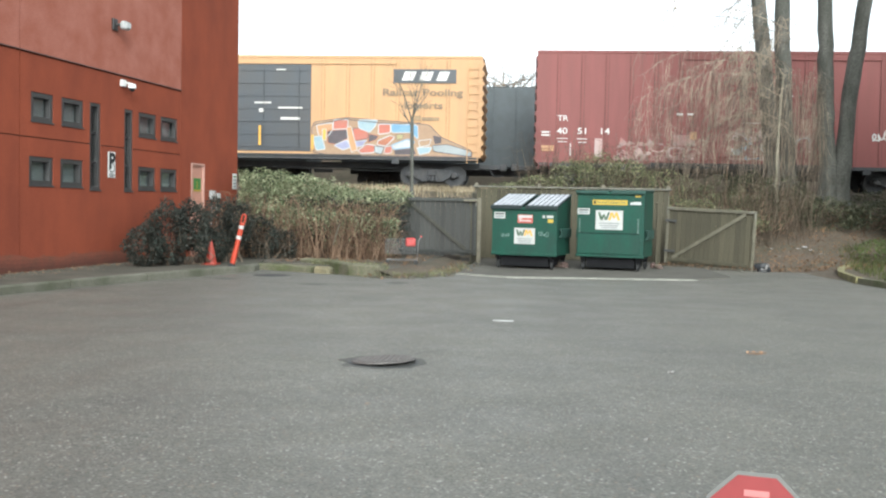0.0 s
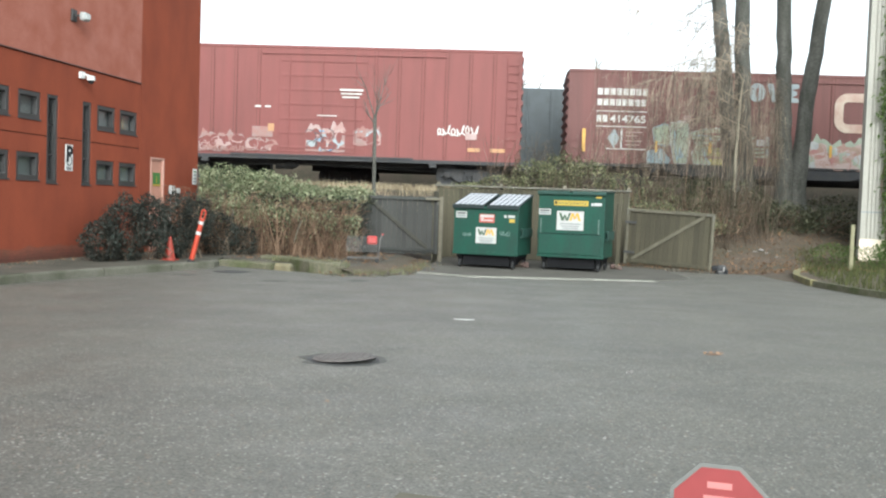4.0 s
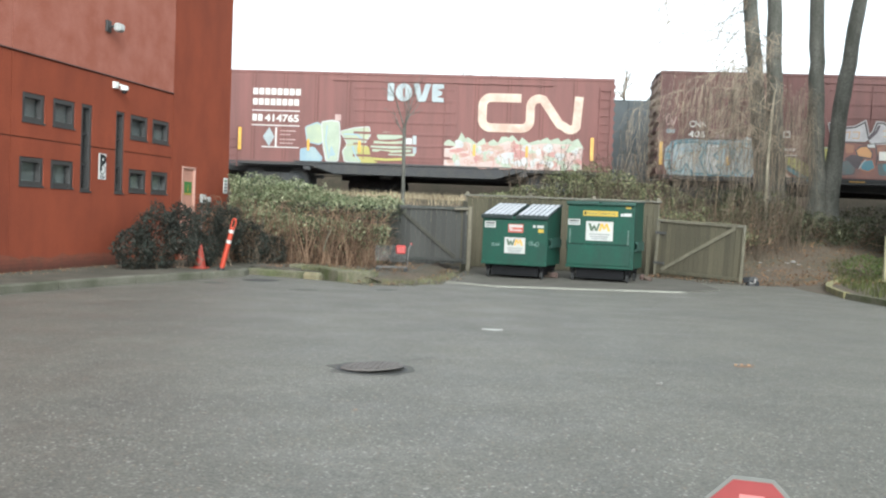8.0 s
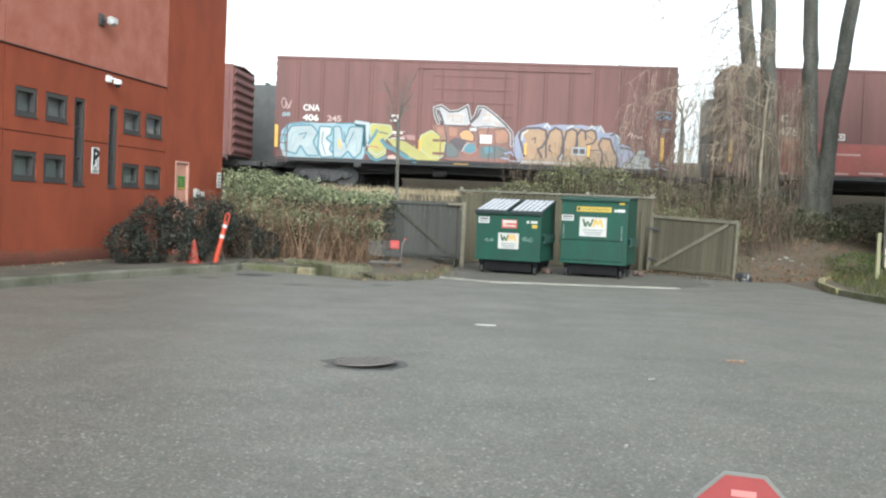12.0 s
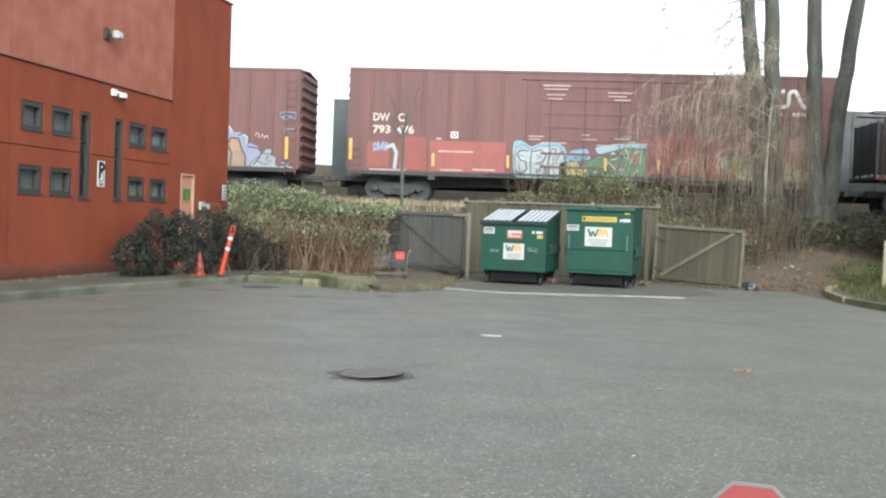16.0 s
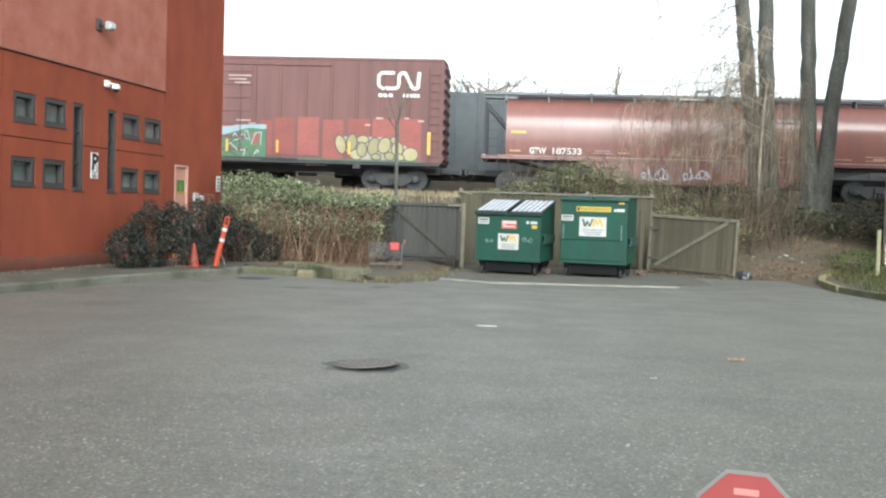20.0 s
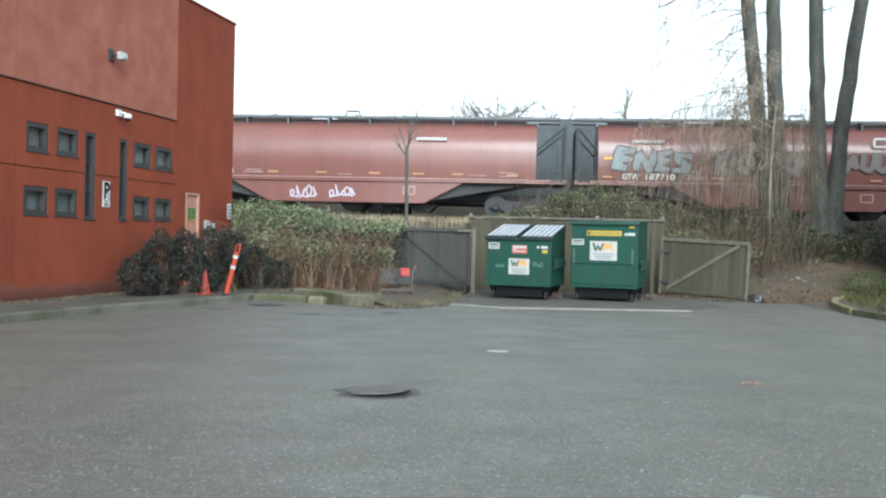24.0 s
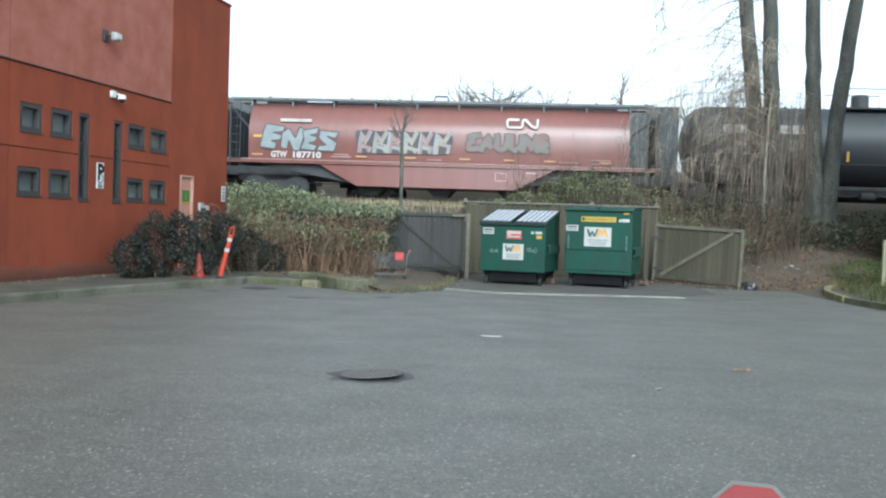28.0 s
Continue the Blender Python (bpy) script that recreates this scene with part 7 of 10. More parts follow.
def words(car, s, x, z, h, mat="stencil", width=None, y=DEC, thick=0.03):
    """Stencilled lettering: x and z of its lower left corner, capital height h, fitted to a width."""
    me = lettering(s, h / 0.7, thick)
    k = 1.0
    if width:
        xs = [v.co.x for v in me.vertices]
        k = width / max(1e-3, max(xs) - min(xs))
    m = Matrix.Translation((x, y, z)) @ Matrix.Rotation(math.pi / 2, 4, "X") @ Matrix.Diagonal((k, 1, 1, 1))
    for g in letters(me):
        part("letter", g, M[mat], car).matrix_local = m


def bars(car, rows, mat="stencil", y=DEC):
    """Plain bars (x0, x1, z0, z1) where lettering cannot be read or is a name."""
    for x0, x1, z0, z1 in rows:
        part("stencil_bar", Geo().box((x0, y - 0.003, z0), (x1, y, z1)), M[mat], car)


def name_bars(car, x0, x1, z0, z1, n, mat="stencil"):
    """A word drawn as upright plain blocks."""
    w = (x1 - x0) / n
    bars(car, [(x0 + i * w + w * 0.1, x0 + (i + 1) * w - w * 0.1, z0, z1) for i in range(n)], mat)


def yellow_bar(car, x, z0=1.55, z1=2.42, w=0.10):
    part("yellow_bar", Geo().box((x - w / 2, NEAR - 0.115, z0), (x + w / 2, NEAR - 0.101, z1), 0.003), M["bar_yellow"], car, "yellow reflective bar")


def arc(cx, cz, r, a0, a1, n=8):
    return [(cx + r * math.cos(radians(a0 + (a1 - a0) * i / n)), cz + r * math.sin(radians(a0 + (a1 - a0) * i / n))) for i in range(n + 1)]


def rail_emblem(car, x0, x1, z0, z1, w, mat):
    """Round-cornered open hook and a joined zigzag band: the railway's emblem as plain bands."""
    h, W = z1 - z0 - w, x1 - x0 - w
    a, b = x0 + w / 2, z0 + w / 2
    m = W * 0.50
    r = h * 0.28
    hook = [(a + m * 0.74, b + h)] + arc(a + r, b + h - r, r, 90, 180) + arc(a + r, b + r, r, 180, 270) + arc(a + m - r, b + r, r, 270, 360, 6) + [(a + m, b + h * 0.7)]
    hook += arc(a + m + r, b + h - r, r, 180, 60) + [(a + m + (W - m) * 0.62, b + r * 0.6)] + arc(a + W - r * 0.9, b + r * 0.8, r * 0.8, 215, 330, 5) + [(a + W, b + h)]
    part("emblem", ribbon(hook, w, DEC, DEC), M[mat], car, "railway emblem as bent bands")


GLYPHS = [
    [(0, 0), (0.1, 1), (0.55, 0.95), (0.2, 0.55), (0.7, 0.5), (0.25, 0.1), (0.8, 0)],
    [(0, 0), (0.15, 1), (0.5, 0.2), (0.85, 1), (0.8, 0)],
    [(0.85, 0.95), (0.3, 1), (0.05, 0.7), (0.75, 0.4), (0.6, 0.02), (0, 0.1)],
    [(0.05, 0), (0.1, 0.95), (0.65, 0.9), (0.7, 0.5), (0.2, 0.45), (0.8, 0)],
    [(0.1, 1), (0.05, 0.2), (0.4, 0), (0.75, 0.25), (0.8, 1)],
    [(0.0, 0), (0.4, 1), (0.8, 0), (0.6, 0.4), (0.2, 0.35)],
    [(0.4, 0.98), (0.05, 0.6), (0.15, 0.1), (0.6, 0.02), (0.85, 0.5), (0.45, 0.98)],
    [(0.1, 1), (0.15, 0.0), (0.8, 0.08)],
    [(0.9, 1), (0.1, 0.88), (0.5, 0.55), (0.1, 0.48), (0.0, 0.02), (0.9, 0.12)],
    [(0.0, 0.0), (0.12, 1), (0.66, 0.05), (0.88, 1)],
    [(0.95, 1), (0.15, 0.85), (0.75, 0.45), (0.65, 0.03), (0, 0.12)],
]


def mural(car, x0, x1, z0, z1, count, fill, edge, seed, weight=0.30):
    """Sprayed letter-like shapes: an edge band under a fill band."""
    rng = random.Random(seed)
    w = (x1 - x0) / count
    h = z1 - z0
    t = min(w, h) * weight
    for i in range(count):
        shape = GLYPHS[rng.randrange(len(GLYPHS))]
        cx, lean, sx = x0 + i * w, rng.uniform(-0.16, 0.16), rng.uniform(0.95, 1.12)
        fine = []
        for a, b in zip(shape, shape[1:]):
            for k in range(5):
                u = k / 5
                fine.append((a[0] + (b[0] - a[0]) * u, a[1] + (b[1] - a[1]) * u))
        fine.append(shape[-1])
        for r in range(2):          # round the corners
            fine = [fine[0]] + [((p[0] + 2 * q[0] + s_[0]) / 4, (p[1] + 2 * q[1] + s_[1]) / 4) for p, q, s_ in zip(fine, fine[1:], fine[2:])] + [fine[-1]]
        pts = [(cx + (0.05 + u * sx) * w * 0.95 + lean * (v - 0.5) * w + 0.03 * w * math.sin(v * 8 + i), z0 + t * 0.55 + v * (h - t * 1.1)) for u, v in fine]
        d = i * 0.0035
        part("mural_edge", ribbon(pts, t * 1.34, DEC - d, DEC), M[edge], car)
        part("mural_fill", ribbon(pts, t, DEC - d - 0.0045, DEC), M[fill[i % len(fill)]], car)


def splash(car, x0, x1, z0, z1, ground, crown, bits, seed, n=26, lines="g_dark2"):
    """A sprayed field with a toothed crown, covered with daubs, drips and thin outlines."""
    rng = random.Random(seed)
    k = max(5, round((x1 - x0) / 0.42))
    low = [(x0 + (x1 - x0) * i / k, z0 + rng.uniform(0.0, 0.07)) for i in range(k + 1)]
    high = [(x0 + (x1 - x0) * i / k, z1 - rng.uniform(0.12, 0.34) * (z1 - z0)) for i in range(k + 1)]
    g = Geo()
    for i in range(k):
        g.add([(p[0], DEC + 0.0035, p[1]) for p in (high[i], low[i], low[i + 1], high[i + 1])], [(0, 1, 2, 3)])
    part("sprayed_field", g, M[ground], car)
    t = Geo()
    for i in range(k):
        a, b = high[i], high[i + 1]
        cx = (a[0] + b[0]) / 2 + rng.uniform(-0.1, 0.1)
        t.add([(p[0], DEC - 0.0013, p[1]) for p in ((a[0] - 0.05, a[1] - 0.12), (b[0] + 0.05, b[1] - 0.12), (b[0] - 0.05, b[1] + 0.03), (cx, max(a[1], b[1]) + rng.uniform(-0.02, 0.24)), (a[0] + 0.05, a[1] + 0.03))], [(0, 1, 2, 3, 4)])
    tagged(part("sprayed_crown", t, M[crown], car), kind="stuff")
    for j, mat in enumerate(bits):
        g = Geo()
        for i in range(n):
            cx, cz = rng.uniform(x0 + 0.15, x1 - 0.15), rng.uniform(z0 + 0.12, z1 - 0.34 * (z1 - z0))
            w, h, tw = rng.uniform(0.05, 0.30), rng.uniform(0.05, 0.24), rng.uniform(0, 3)
            ring = [(cx + w * rng.uniform(0.6, 1.2) * math.cos(a + tw), cz + h * rng.uniform(0.6, 1.2) * math.sin(a + tw)) for a in [2 * math.pi * q / 9 for q in range(9)]]
            ring = [(min(x1, max(x0, p[0])), min(z1, max(z0, p[1]))) for p in ring]
            y = DEC - 0.003 - 0.004 * j - 0.0035 * i / n
            g.add([(p[0], y, p[1]) for p in ring], [tuple(range(9))])
        tagged(part("sprayed_colour", g, M[mat], car), kind="stuff")
    g = Geo()
    for i in range(n):
        cx, cz = rng.uniform(x0 + 0.1, x1 - 0.5), rng.uniform(z0 + 0.1, z1 - 0.4 * (z1 - z0))
        r, a0, sw = rng.uniform(0.08, 0.34), rng.uniform(0, 360), rng.uniform(80, 220)
        band = ribbon([(min(x1, max(x0, p[0])), min(z1, max(z0, p[1]))) for p in arc(cx, cz, r, a0, a0 + sw, 7)], 0.03, DEC - 0.024 - 0.004 * i / n, DEC)
        o = len(g.v)
        g.v += band.v
        g.f += [tuple(q + o for q in f) for f in band.f]
    tagged(part("outline_spray", g, M[lines], car), kind="stuff")


def rounded(pts, times=1):
    """A closed outline with its corners cut round."""
    for k in range(times):
        out = []
        for (ax, az), (bx, bz) in zip(pts, pts[1:] + pts[:1]):
            out += [(ax * 0.91 + bx * 0.09, az * 0.91 + bz * 0.09), (ax * 0.09 + bx * 0.91, az * 0.09 + bz * 0.91)]
        pts = out
    return pts


def rim(pts, w, y):
    """A closed flat band of width w along an outline."""
    g, n = Geo(), len(pts)
    for i in range(n):
        a, p, b = Vector(pts[i - 1]), Vector(pts[i]), Vector(pts[(i + 1) % n])
        d0, d1 = (p - a).normalized(), (b - p).normalized()
        t = d0 + d1
        t = t.normalized() if t.length > 0.1 else d0
        nr = Vector((-t.y, t.x)) * (w / 2)
        g.v += [(p.x + nr.x, y, p.y + nr.y), (p.x - nr.x, y, p.y - nr.y)]
    g.f = [(2 * i, 2 * i + 1, (2 * i + 3) % (2 * n), (2 * i + 2) % (2 * n)) for i in range(n)]
    return g


def sprayed(car, mat, *pts, edge=None, w=0.04, y=None, lift=0, times=1):
    """One sprayed colour field with a soft-cornered outline (x, z), with an edge line if one is given."""
    y = (DEC if y is None else y) - 0.0022 * lift
    q = rounded(list(pts), times)
    sh = part("sprayed_shape", Geo().add([(a, y, b) for a, b in q], [tuple(range(len(q)))]), M[mat], car)
    if edge:
        part("edge_line", rim(q, w, y - 0.0011), M[edge], sh)
    return sh


def stroke(car, mat, w, *pts, y=None, lift=0):
    """One sprayed line through points."""
    y = (DEC if y is None else y) - 0.0022 * lift
    q = [pts[0]]
    for a, b in zip(pts, pts[1:]):
        q += [(a[0] * 0.5 + b[0] * 0.5, a[1] * 0.5 + b[1] * 0.5), b]
    return part("sprayed_line", ribbon(q, w, y, y), M[mat], car)


def patches(car, rows, mat="patch_red", y=DEC + 0.002):
    for x0, x1, z0, z1 in rows:
        part("paint_patch", Geo().box((x0, y - 0.0015, z0), (x1, y + 0.0015, z1)), M[mat], car)


def graffiti_yellow(car):
    sprayed(car, "g_tan", (11.68, 2.26), (11.79, 2.52), (13.12, 2.71), (14.44, 2.62), (15.38, 2.56), (16.51, 2.45), (16.98, 1.97), (18.26, 1.43), (18.23, 1.18), (11.79, 1.20), lift=0, edge='g_dark2', w=0.03)
    sprayed(car, "g_orange", (11.89, 2.40), (12.55, 2.49), (12.57, 2.21), (12.31, 1.88), (11.98, 1.97), edge='g_pale2', w=0.04, lift=1)
    sprayed(car, "g_red2", (12.60, 2.62), (13.19, 2.63), (13.18, 2.26), (12.57, 2.23), edge='g_pale2', w=0.04, lift=2)
    sprayed(car, "g_dark2", (12.34, 2.18), (13.15, 2.24), (13.21, 1.88), (12.74, 1.62), (12.36, 1.67), edge='g_brick2', w=0.04, lift=1)
    sprayed(car, "bar_yellow", (12.13, 2.24), (12.30, 2.24), (12.29, 1.78), (12.14, 1.80), edge='g_pale2', w=0.03, lift=2)
    sprayed(car, "g_blue2", (11.74, 1.92), (12.10, 1.97), (12.27, 1.43), (11.89, 1.37), edge='g_pale2', w=0.04, lift=1)
    sprayed(car, "g_lilac", (12.62, 1.58), (13.15, 1.82), (13.32, 1.52), (13.00, 1.40), edge='g_pale2', w=0.04, lift=2)
    sprayed(car, "g_orange", (13.13, 2.30), (13.32, 2.37), (13.59, 1.41), (13.35, 1.31), (13.21, 1.78), edge='g_pale2', w=0.03, lift=3)
    sprayed(car, "g_red2", (13.38, 2.28), (14.04, 2.31), (14.02, 1.88), (13.47, 1.77), edge='g_dark2', w=0.03, lift=2)
    sprayed(car, "g_blue2", (13.59, 2.62), (14.40, 2.63), (14.32, 2.39), (14.08, 2.12), (13.64, 2.29), edge='g_pale2', w=0.04, lift=3)
    sprayed(car, "g_lilac", (13.45, 1.74), (13.98, 1.82), (13.78, 1.56), (13.51, 1.52), edge='g_pale2', w=0.03, lift=2)
    sprayed(car, "g_red2", (14.44, 2.46), (14.93, 2.47), (14.93, 2.12), (14.45, 2.05), edge='g_pale2', w=0.04, lift=2)
    sprayed(car, "g_dark2", (14.06, 2.07), (14.47, 1.99), (14.34, 1.82), (14.02, 1.71), edge='g_brick2', w=0.03, lift=1)
    sprayed(car, "g_brick2", (14.44, 1.80), (14.91, 2.01), (15.12, 1.95), (14.77, 1.58), (14.39, 1.63), edge='g_pale2', w=0.04, lift=3)
    sprayed(car, "g_blue", (14.95, 2.48), (16.04, 2.45), (16.06, 1.86), (15.76, 2.14), (14.98, 2.12), edge='g_pale2', w=0.03, lift=2)
    sprayed(car, "g_olive2", (15.17, 2.05), (15.47, 2.07), (15.43, 1.88), (15.19, 1.82), edge='g_dark2', w=0.02, lift=2)
    sprayed(car, "g_red2", (13.62, 1.39), (13.96, 1.65), (14.36, 1.60), (14.27, 1.31), (13.73, 1.27), edge='g_pale2', w=0.04, lift=4)
    sprayed(car, "g_pale", (14.28, 1.58), (14.68, 1.54), (14.59, 1.25), (14.32, 1.30), edge='g_dark2', w=0.03, lift=5)
    sprayed(car, "g_red2", (14.72, 1.54), (15.02, 1.60), (14.98, 1.31), (14.68, 1.27), edge='g_pale2', w=0.03, lift=4)
    sprayed(car, "g_pale2", (14.98, 1.62), (15.62, 1.87), (15.92, 1.78), (15.81, 1.54), (15.08, 1.45), edge='g_blue', w=0.04, lift=5)
    sprayed(car, "g_dark2", (15.10, 1.43), (15.90, 1.50), (15.99, 1.26), (15.12, 1.24), lift=3)
    sprayed(car, "g_tan", (16.08, 1.82), (16.62, 1.88), (16.51, 1.63), (16.13, 1.57), edge='g_pale2', w=0.03, lift=2)
    sprayed(car, "g_blue2", (16.02, 1.54), (16.62, 1.56), (16.53, 1.35), (16.12, 1.25), edge='g_pale2', w=0.04, lift=3)
    sprayed(car, "g_dark2", (16.66, 2.03), (17.00, 1.97), (17.00, 1.73), (16.74, 1.69), lift=2)
    sprayed(car, "g_silver", (16.64, 1.63), (17.27, 1.68), (18.23, 1.41), (18.21, 1.20), (16.70, 1.39), edge='g_dark2', w=0.03, lift=3)
    stroke(car, "g_dark2", 0.03, (11.75, 2.39), (13.12, 2.67), (13.30, 2.62), (14.44, 2.52), (15.38, 2.48), (16.13, 2.52), lift=6)


def graffiti_brown(car):
    sprayed(car, "g_lime", (3.34, 2.55), (3.83, 2.75), (4.10, 2.60), (4.12, 2.01), (3.93, 1.86), (3.44, 1.96), edge="g_blue2", w=0.05, lift=0)
    sprayed(car, "g_blue2", (3.15, 1.67), (3.73, 1.77), (4.10, 1.33), (4.02, 1.15), (3.15, 1.15), lift=1)
    sprayed(car, "g_lime2", (4.00, 2.78), (4.41, 2.85), (4.74, 2.80), (4.80, 2.01), (4.72, 1.19), (4.24, 1.19), (4.10, 1.82), edge="g_pale2", w=0.05, lift=2)
    sprayed(car, "g_blue2", (4.43, 1.86), (4.63, 1.44), (4.37, 1.40), lift=3)
    stroke(car, "g_blue2", 0.06, (4.24, 2.62), (4.20, 2.01), (4.35, 1.33), lift=3)
    sprayed(car, "g_lime", (4.78, 2.42), (5.39, 2.58), (5.97, 2.64), (6.03, 2.29), (5.83, 2.01), (5.97, 1.52), (5.79, 1.19), (5.00, 1.19), (4.90, 1.62), (5.09, 1.91), edge="g_pale2", w=0.04, lift=1)
    sprayed(car, "g_yellow", (5.48, 1.82), (5.97, 1.86), (6.09, 1.33), (6.36, 1.23), (6.16, 1.17), (5.58, 1.19), lift=3)
    stroke(car, "g_blue2", 0.07, (4.96, 2.31), (5.48, 2.31), (5.74, 2.09), lift=4)
    stroke(car, "g_blue2", 0.06, (5.31, 1.82), (5.44, 1.47), (5.64, 1.23), lift=4)
    stroke(car, "g_olive2", 0.03, (5.00, 1.86), (5.44, 1.91), (5.83, 1.86), lift=4)
    stroke(car, "car_brown", 0.05, (4.90, 2.13), (5.48, 2.13), (5.97, 2.09), lift=5)
    sprayed(car, "g_lime2", (6.28, 2.31), (6.55, 2.46), (7.23, 2.42), (7.38, 2.26), (7.04, 2.16), (6.36, 2.13), lift=1)
    stroke(car, "g_lime", 0.1, (6.21, 2.03), (6.77, 2.00), (7.33, 2.05), lift=2)
    stroke(car, "g_lime2", 0.1, (6.09, 1.86), (6.90, 1.83), (7.72, 1.88), lift=2)
    stroke(car, "g_lime", 0.1, (6.16, 1.70), (6.92, 1.67), (7.67, 1.72), lift=2)
    stroke(car, "g_lime2", 0.1, (6.46, 1.54), (7.14, 1.51), (7.82, 1.56), lift=2)
    stroke(car, "g_yellow", 0.1, (6.02, 1.36), (6.72, 1.33), (7.43, 1.38), lift=2)
    sprayed(car, "g_pale2", (7.35, 2.21), (7.72, 2.23), (7.74, 1.91), (7.39, 1.89), lift=1)
    sprayed(car, "g_pale", (7.74, 2.38), (7.90, 2.40), (7.92, 1.62), (7.78, 1.60), lift=1)
    sprayed(car, "car_brown", (6.14, 1.57), (6.46, 1.70), (6.89, 1.66), (6.75, 1.50), (6.31, 1.40), lift=6)


def graffiti_oxide(car):
    sprayed(car, "g_blue2", (0.28, 2.16), (0.58, 2.48), (1.19, 2.56), (1.89, 2.52), (2.53, 2.56), (3.20, 2.56), (3.74, 2.52), (3.82, 1.70), (3.66, 1.12), (3.10, 1.14), (1.49, 1.12), (0.40, 1.12), (0.24, 1.56), lift=0)
    sprayed(car, "g_pale", (0.44, 1.90), (0.68, 2.38), (1.53, 2.44), (1.79, 2.16), (1.61, 1.76), (1.89, 1.20), (1.37, 1.20), (1.09, 1.60), (0.92, 1.24), (0.48, 1.36), edge="g_dull_teal", w=0.07, lift=1)
    sprayed(car, "g_pale2", (1.85, 2.40), (2.37, 2.38), (2.33, 2.08), (2.13, 1.92), (2.37, 1.74), (2.29, 1.48), (2.53, 1.20), (1.97, 1.14), (1.81, 1.50), edge="g_dull_teal", w=0.07, lift=2)
    sprayed(car, "g_pale", (2.43, 2.42), (2.72, 2.40), (2.86, 1.74), (3.10, 2.42), (3.66, 2.42), (3.60, 1.40), (3.30, 1.14), (3.04, 1.44), (2.78, 1.14), (2.45, 1.16), edge="g_dull_teal", w=0.07, lift=3)
    stroke(car, "g_blue2", 0.06, (0.60, 1.56), (0.76, 2.08), (1.19, 2.24), lift=5)
    stroke(car, "g_dull_teal", 0.05, (1.01, 2.04), (1.33, 2.12), (1.21, 1.88), lift=5)
    stroke(car, "g_blue2", 0.06, (1.41, 1.56), (1.65, 1.24), lift=5)
    stroke(car, "g_dull_teal", 0.04, (2.01, 2.16), (1.97, 1.76), (2.13, 1.28), lift=5)
    stroke(car, "g_blue2", 0.07, (2.53, 2.20), (2.57, 1.36), lift=5)
    stroke(car, "g_dull_teal", 0.05, (2.86, 2.20), (2.98, 1.56), (3.26, 2.20), lift=5)
    stroke(car, "g_blue2", 0.07, (3.46, 2.20), (3.38, 1.48), lift=5)
    stroke(car, "g_dull_teal", 0.05, (0.28, 1.70), (0.52, 2.44), (1.49, 2.54), lift=5)
    stroke(car, "g_dull_teal", 0.05, (2.53, 2.52), (3.10, 2.56), (3.74, 2.50), (3.74, 1.36), lift=5)
    stroke(car, "g_blue2", 0.05, (0.72, 1.44), (0.88, 1.72), lift=5)
    sprayed(car, "bar_yellow", (2.62, 1.88), (2.70, 1.92), (2.78, 1.56), (2.68, 1.52), lift=6)
    sprayed(car, "g_pale2", (3.29, 2.67), (3.69, 2.62), (3.89, 2.60), (3.87, 1.67), (3.74, 1.60), (3.29, 1.60), edge="g_blue2", w=0.05, lift=0)
    sprayed(car, "g_yellow", (3.94, 2.57), (4.76, 2.53), (4.85, 2.21), (4.54, 1.99), (4.59, 1.38), (4.21, 1.18), (3.87, 1.49), (3.98, 1.96), (3.91, 2.31), edge="g_lime", w=0.05, lift=1)
    sprayed(car, "g_yellow", (4.56, 2.04), (5.37, 1.92), (5.92, 1.60), (6.30, 1.56), (6.84, 1.31), (6.69, 1.12), (5.76, 1.12), (5.06, 1.51), edge="g_dark2", w=0.025, lift=0)
    sprayed(car, "g_yellow", (5.98, 2.16), (6.42, 2.39), (7.00, 2.03), (6.88, 1.31), (6.38, 1.30), (5.95, 1.67), edge="g_lime", w=0.05, lift=1)
    sprayed(car, "g_pinkpale", (4.68, 1.31), (4.91, 1.36), (5.24, 1.12), (4.66, 1.12), edge="g_brick2", w=0.03, lift=1)
    stroke(car, "g_dull_teal", 0.17, (4.43, 1.92), (4.60, 1.70), (4.95, 1.56), (5.37, 1.31), (5.80, 1.12), lift=3)
    stroke(car, "g_slate", 0.06, (4.46, 1.96), (4.64, 1.78), (5.03, 1.61), (5.49, 1.35), lift=4)
    stroke(car, "g_dull_teal", 0.12, (3.89, 1.78), (4.10, 2.10), (4.21, 2.31), lift=3)
    stroke(car, "g_dull_teal", 0.1, (3.81, 1.42), (4.02, 1.17), (4.25, 1.11), (4.62, 1.24), lift=3)
    stroke(car, "g_slate", 0.06, (4.31, 2.24), (4.64, 2.19), lift=4)
    stroke(car, "g_brick2", 0.05, (3.74, 1.63), (4.06, 1.67), (4.29, 1.60), lift=4)
    stroke(car, "g_pale", 0.04, (3.98, 1.51), (4.21, 1.31), (4.49, 1.49), lift=4)
    stroke(car, "g_olive2", 0.025, (4.68, 1.96), (5.37, 1.84), (5.90, 1.58), lift=5)
    stroke(car, "g_olive2", 0.025, (5.14, 1.78), (5.61, 1.63), (5.88, 1.45), lift=5)
    stroke(car, "g_olive2", 0.025, (5.37, 1.51), (5.84, 1.38), (6.22, 1.24), lift=5)
    stroke(car, "g_olive2", 0.025, (5.53, 1.24), (5.92, 1.35), (6.15, 1.20), lift=5)
    stroke(car, "g_olive2", 0.025, (5.76, 1.78), (5.72, 1.24), lift=5)
    stroke(car, "g_olive2", 0.025, (6.07, 1.45), (6.69, 1.24), lift=5)
    stroke(car, "g_olive2", 0.025, (4.14, 1.70), (4.49, 1.60), lift=5)
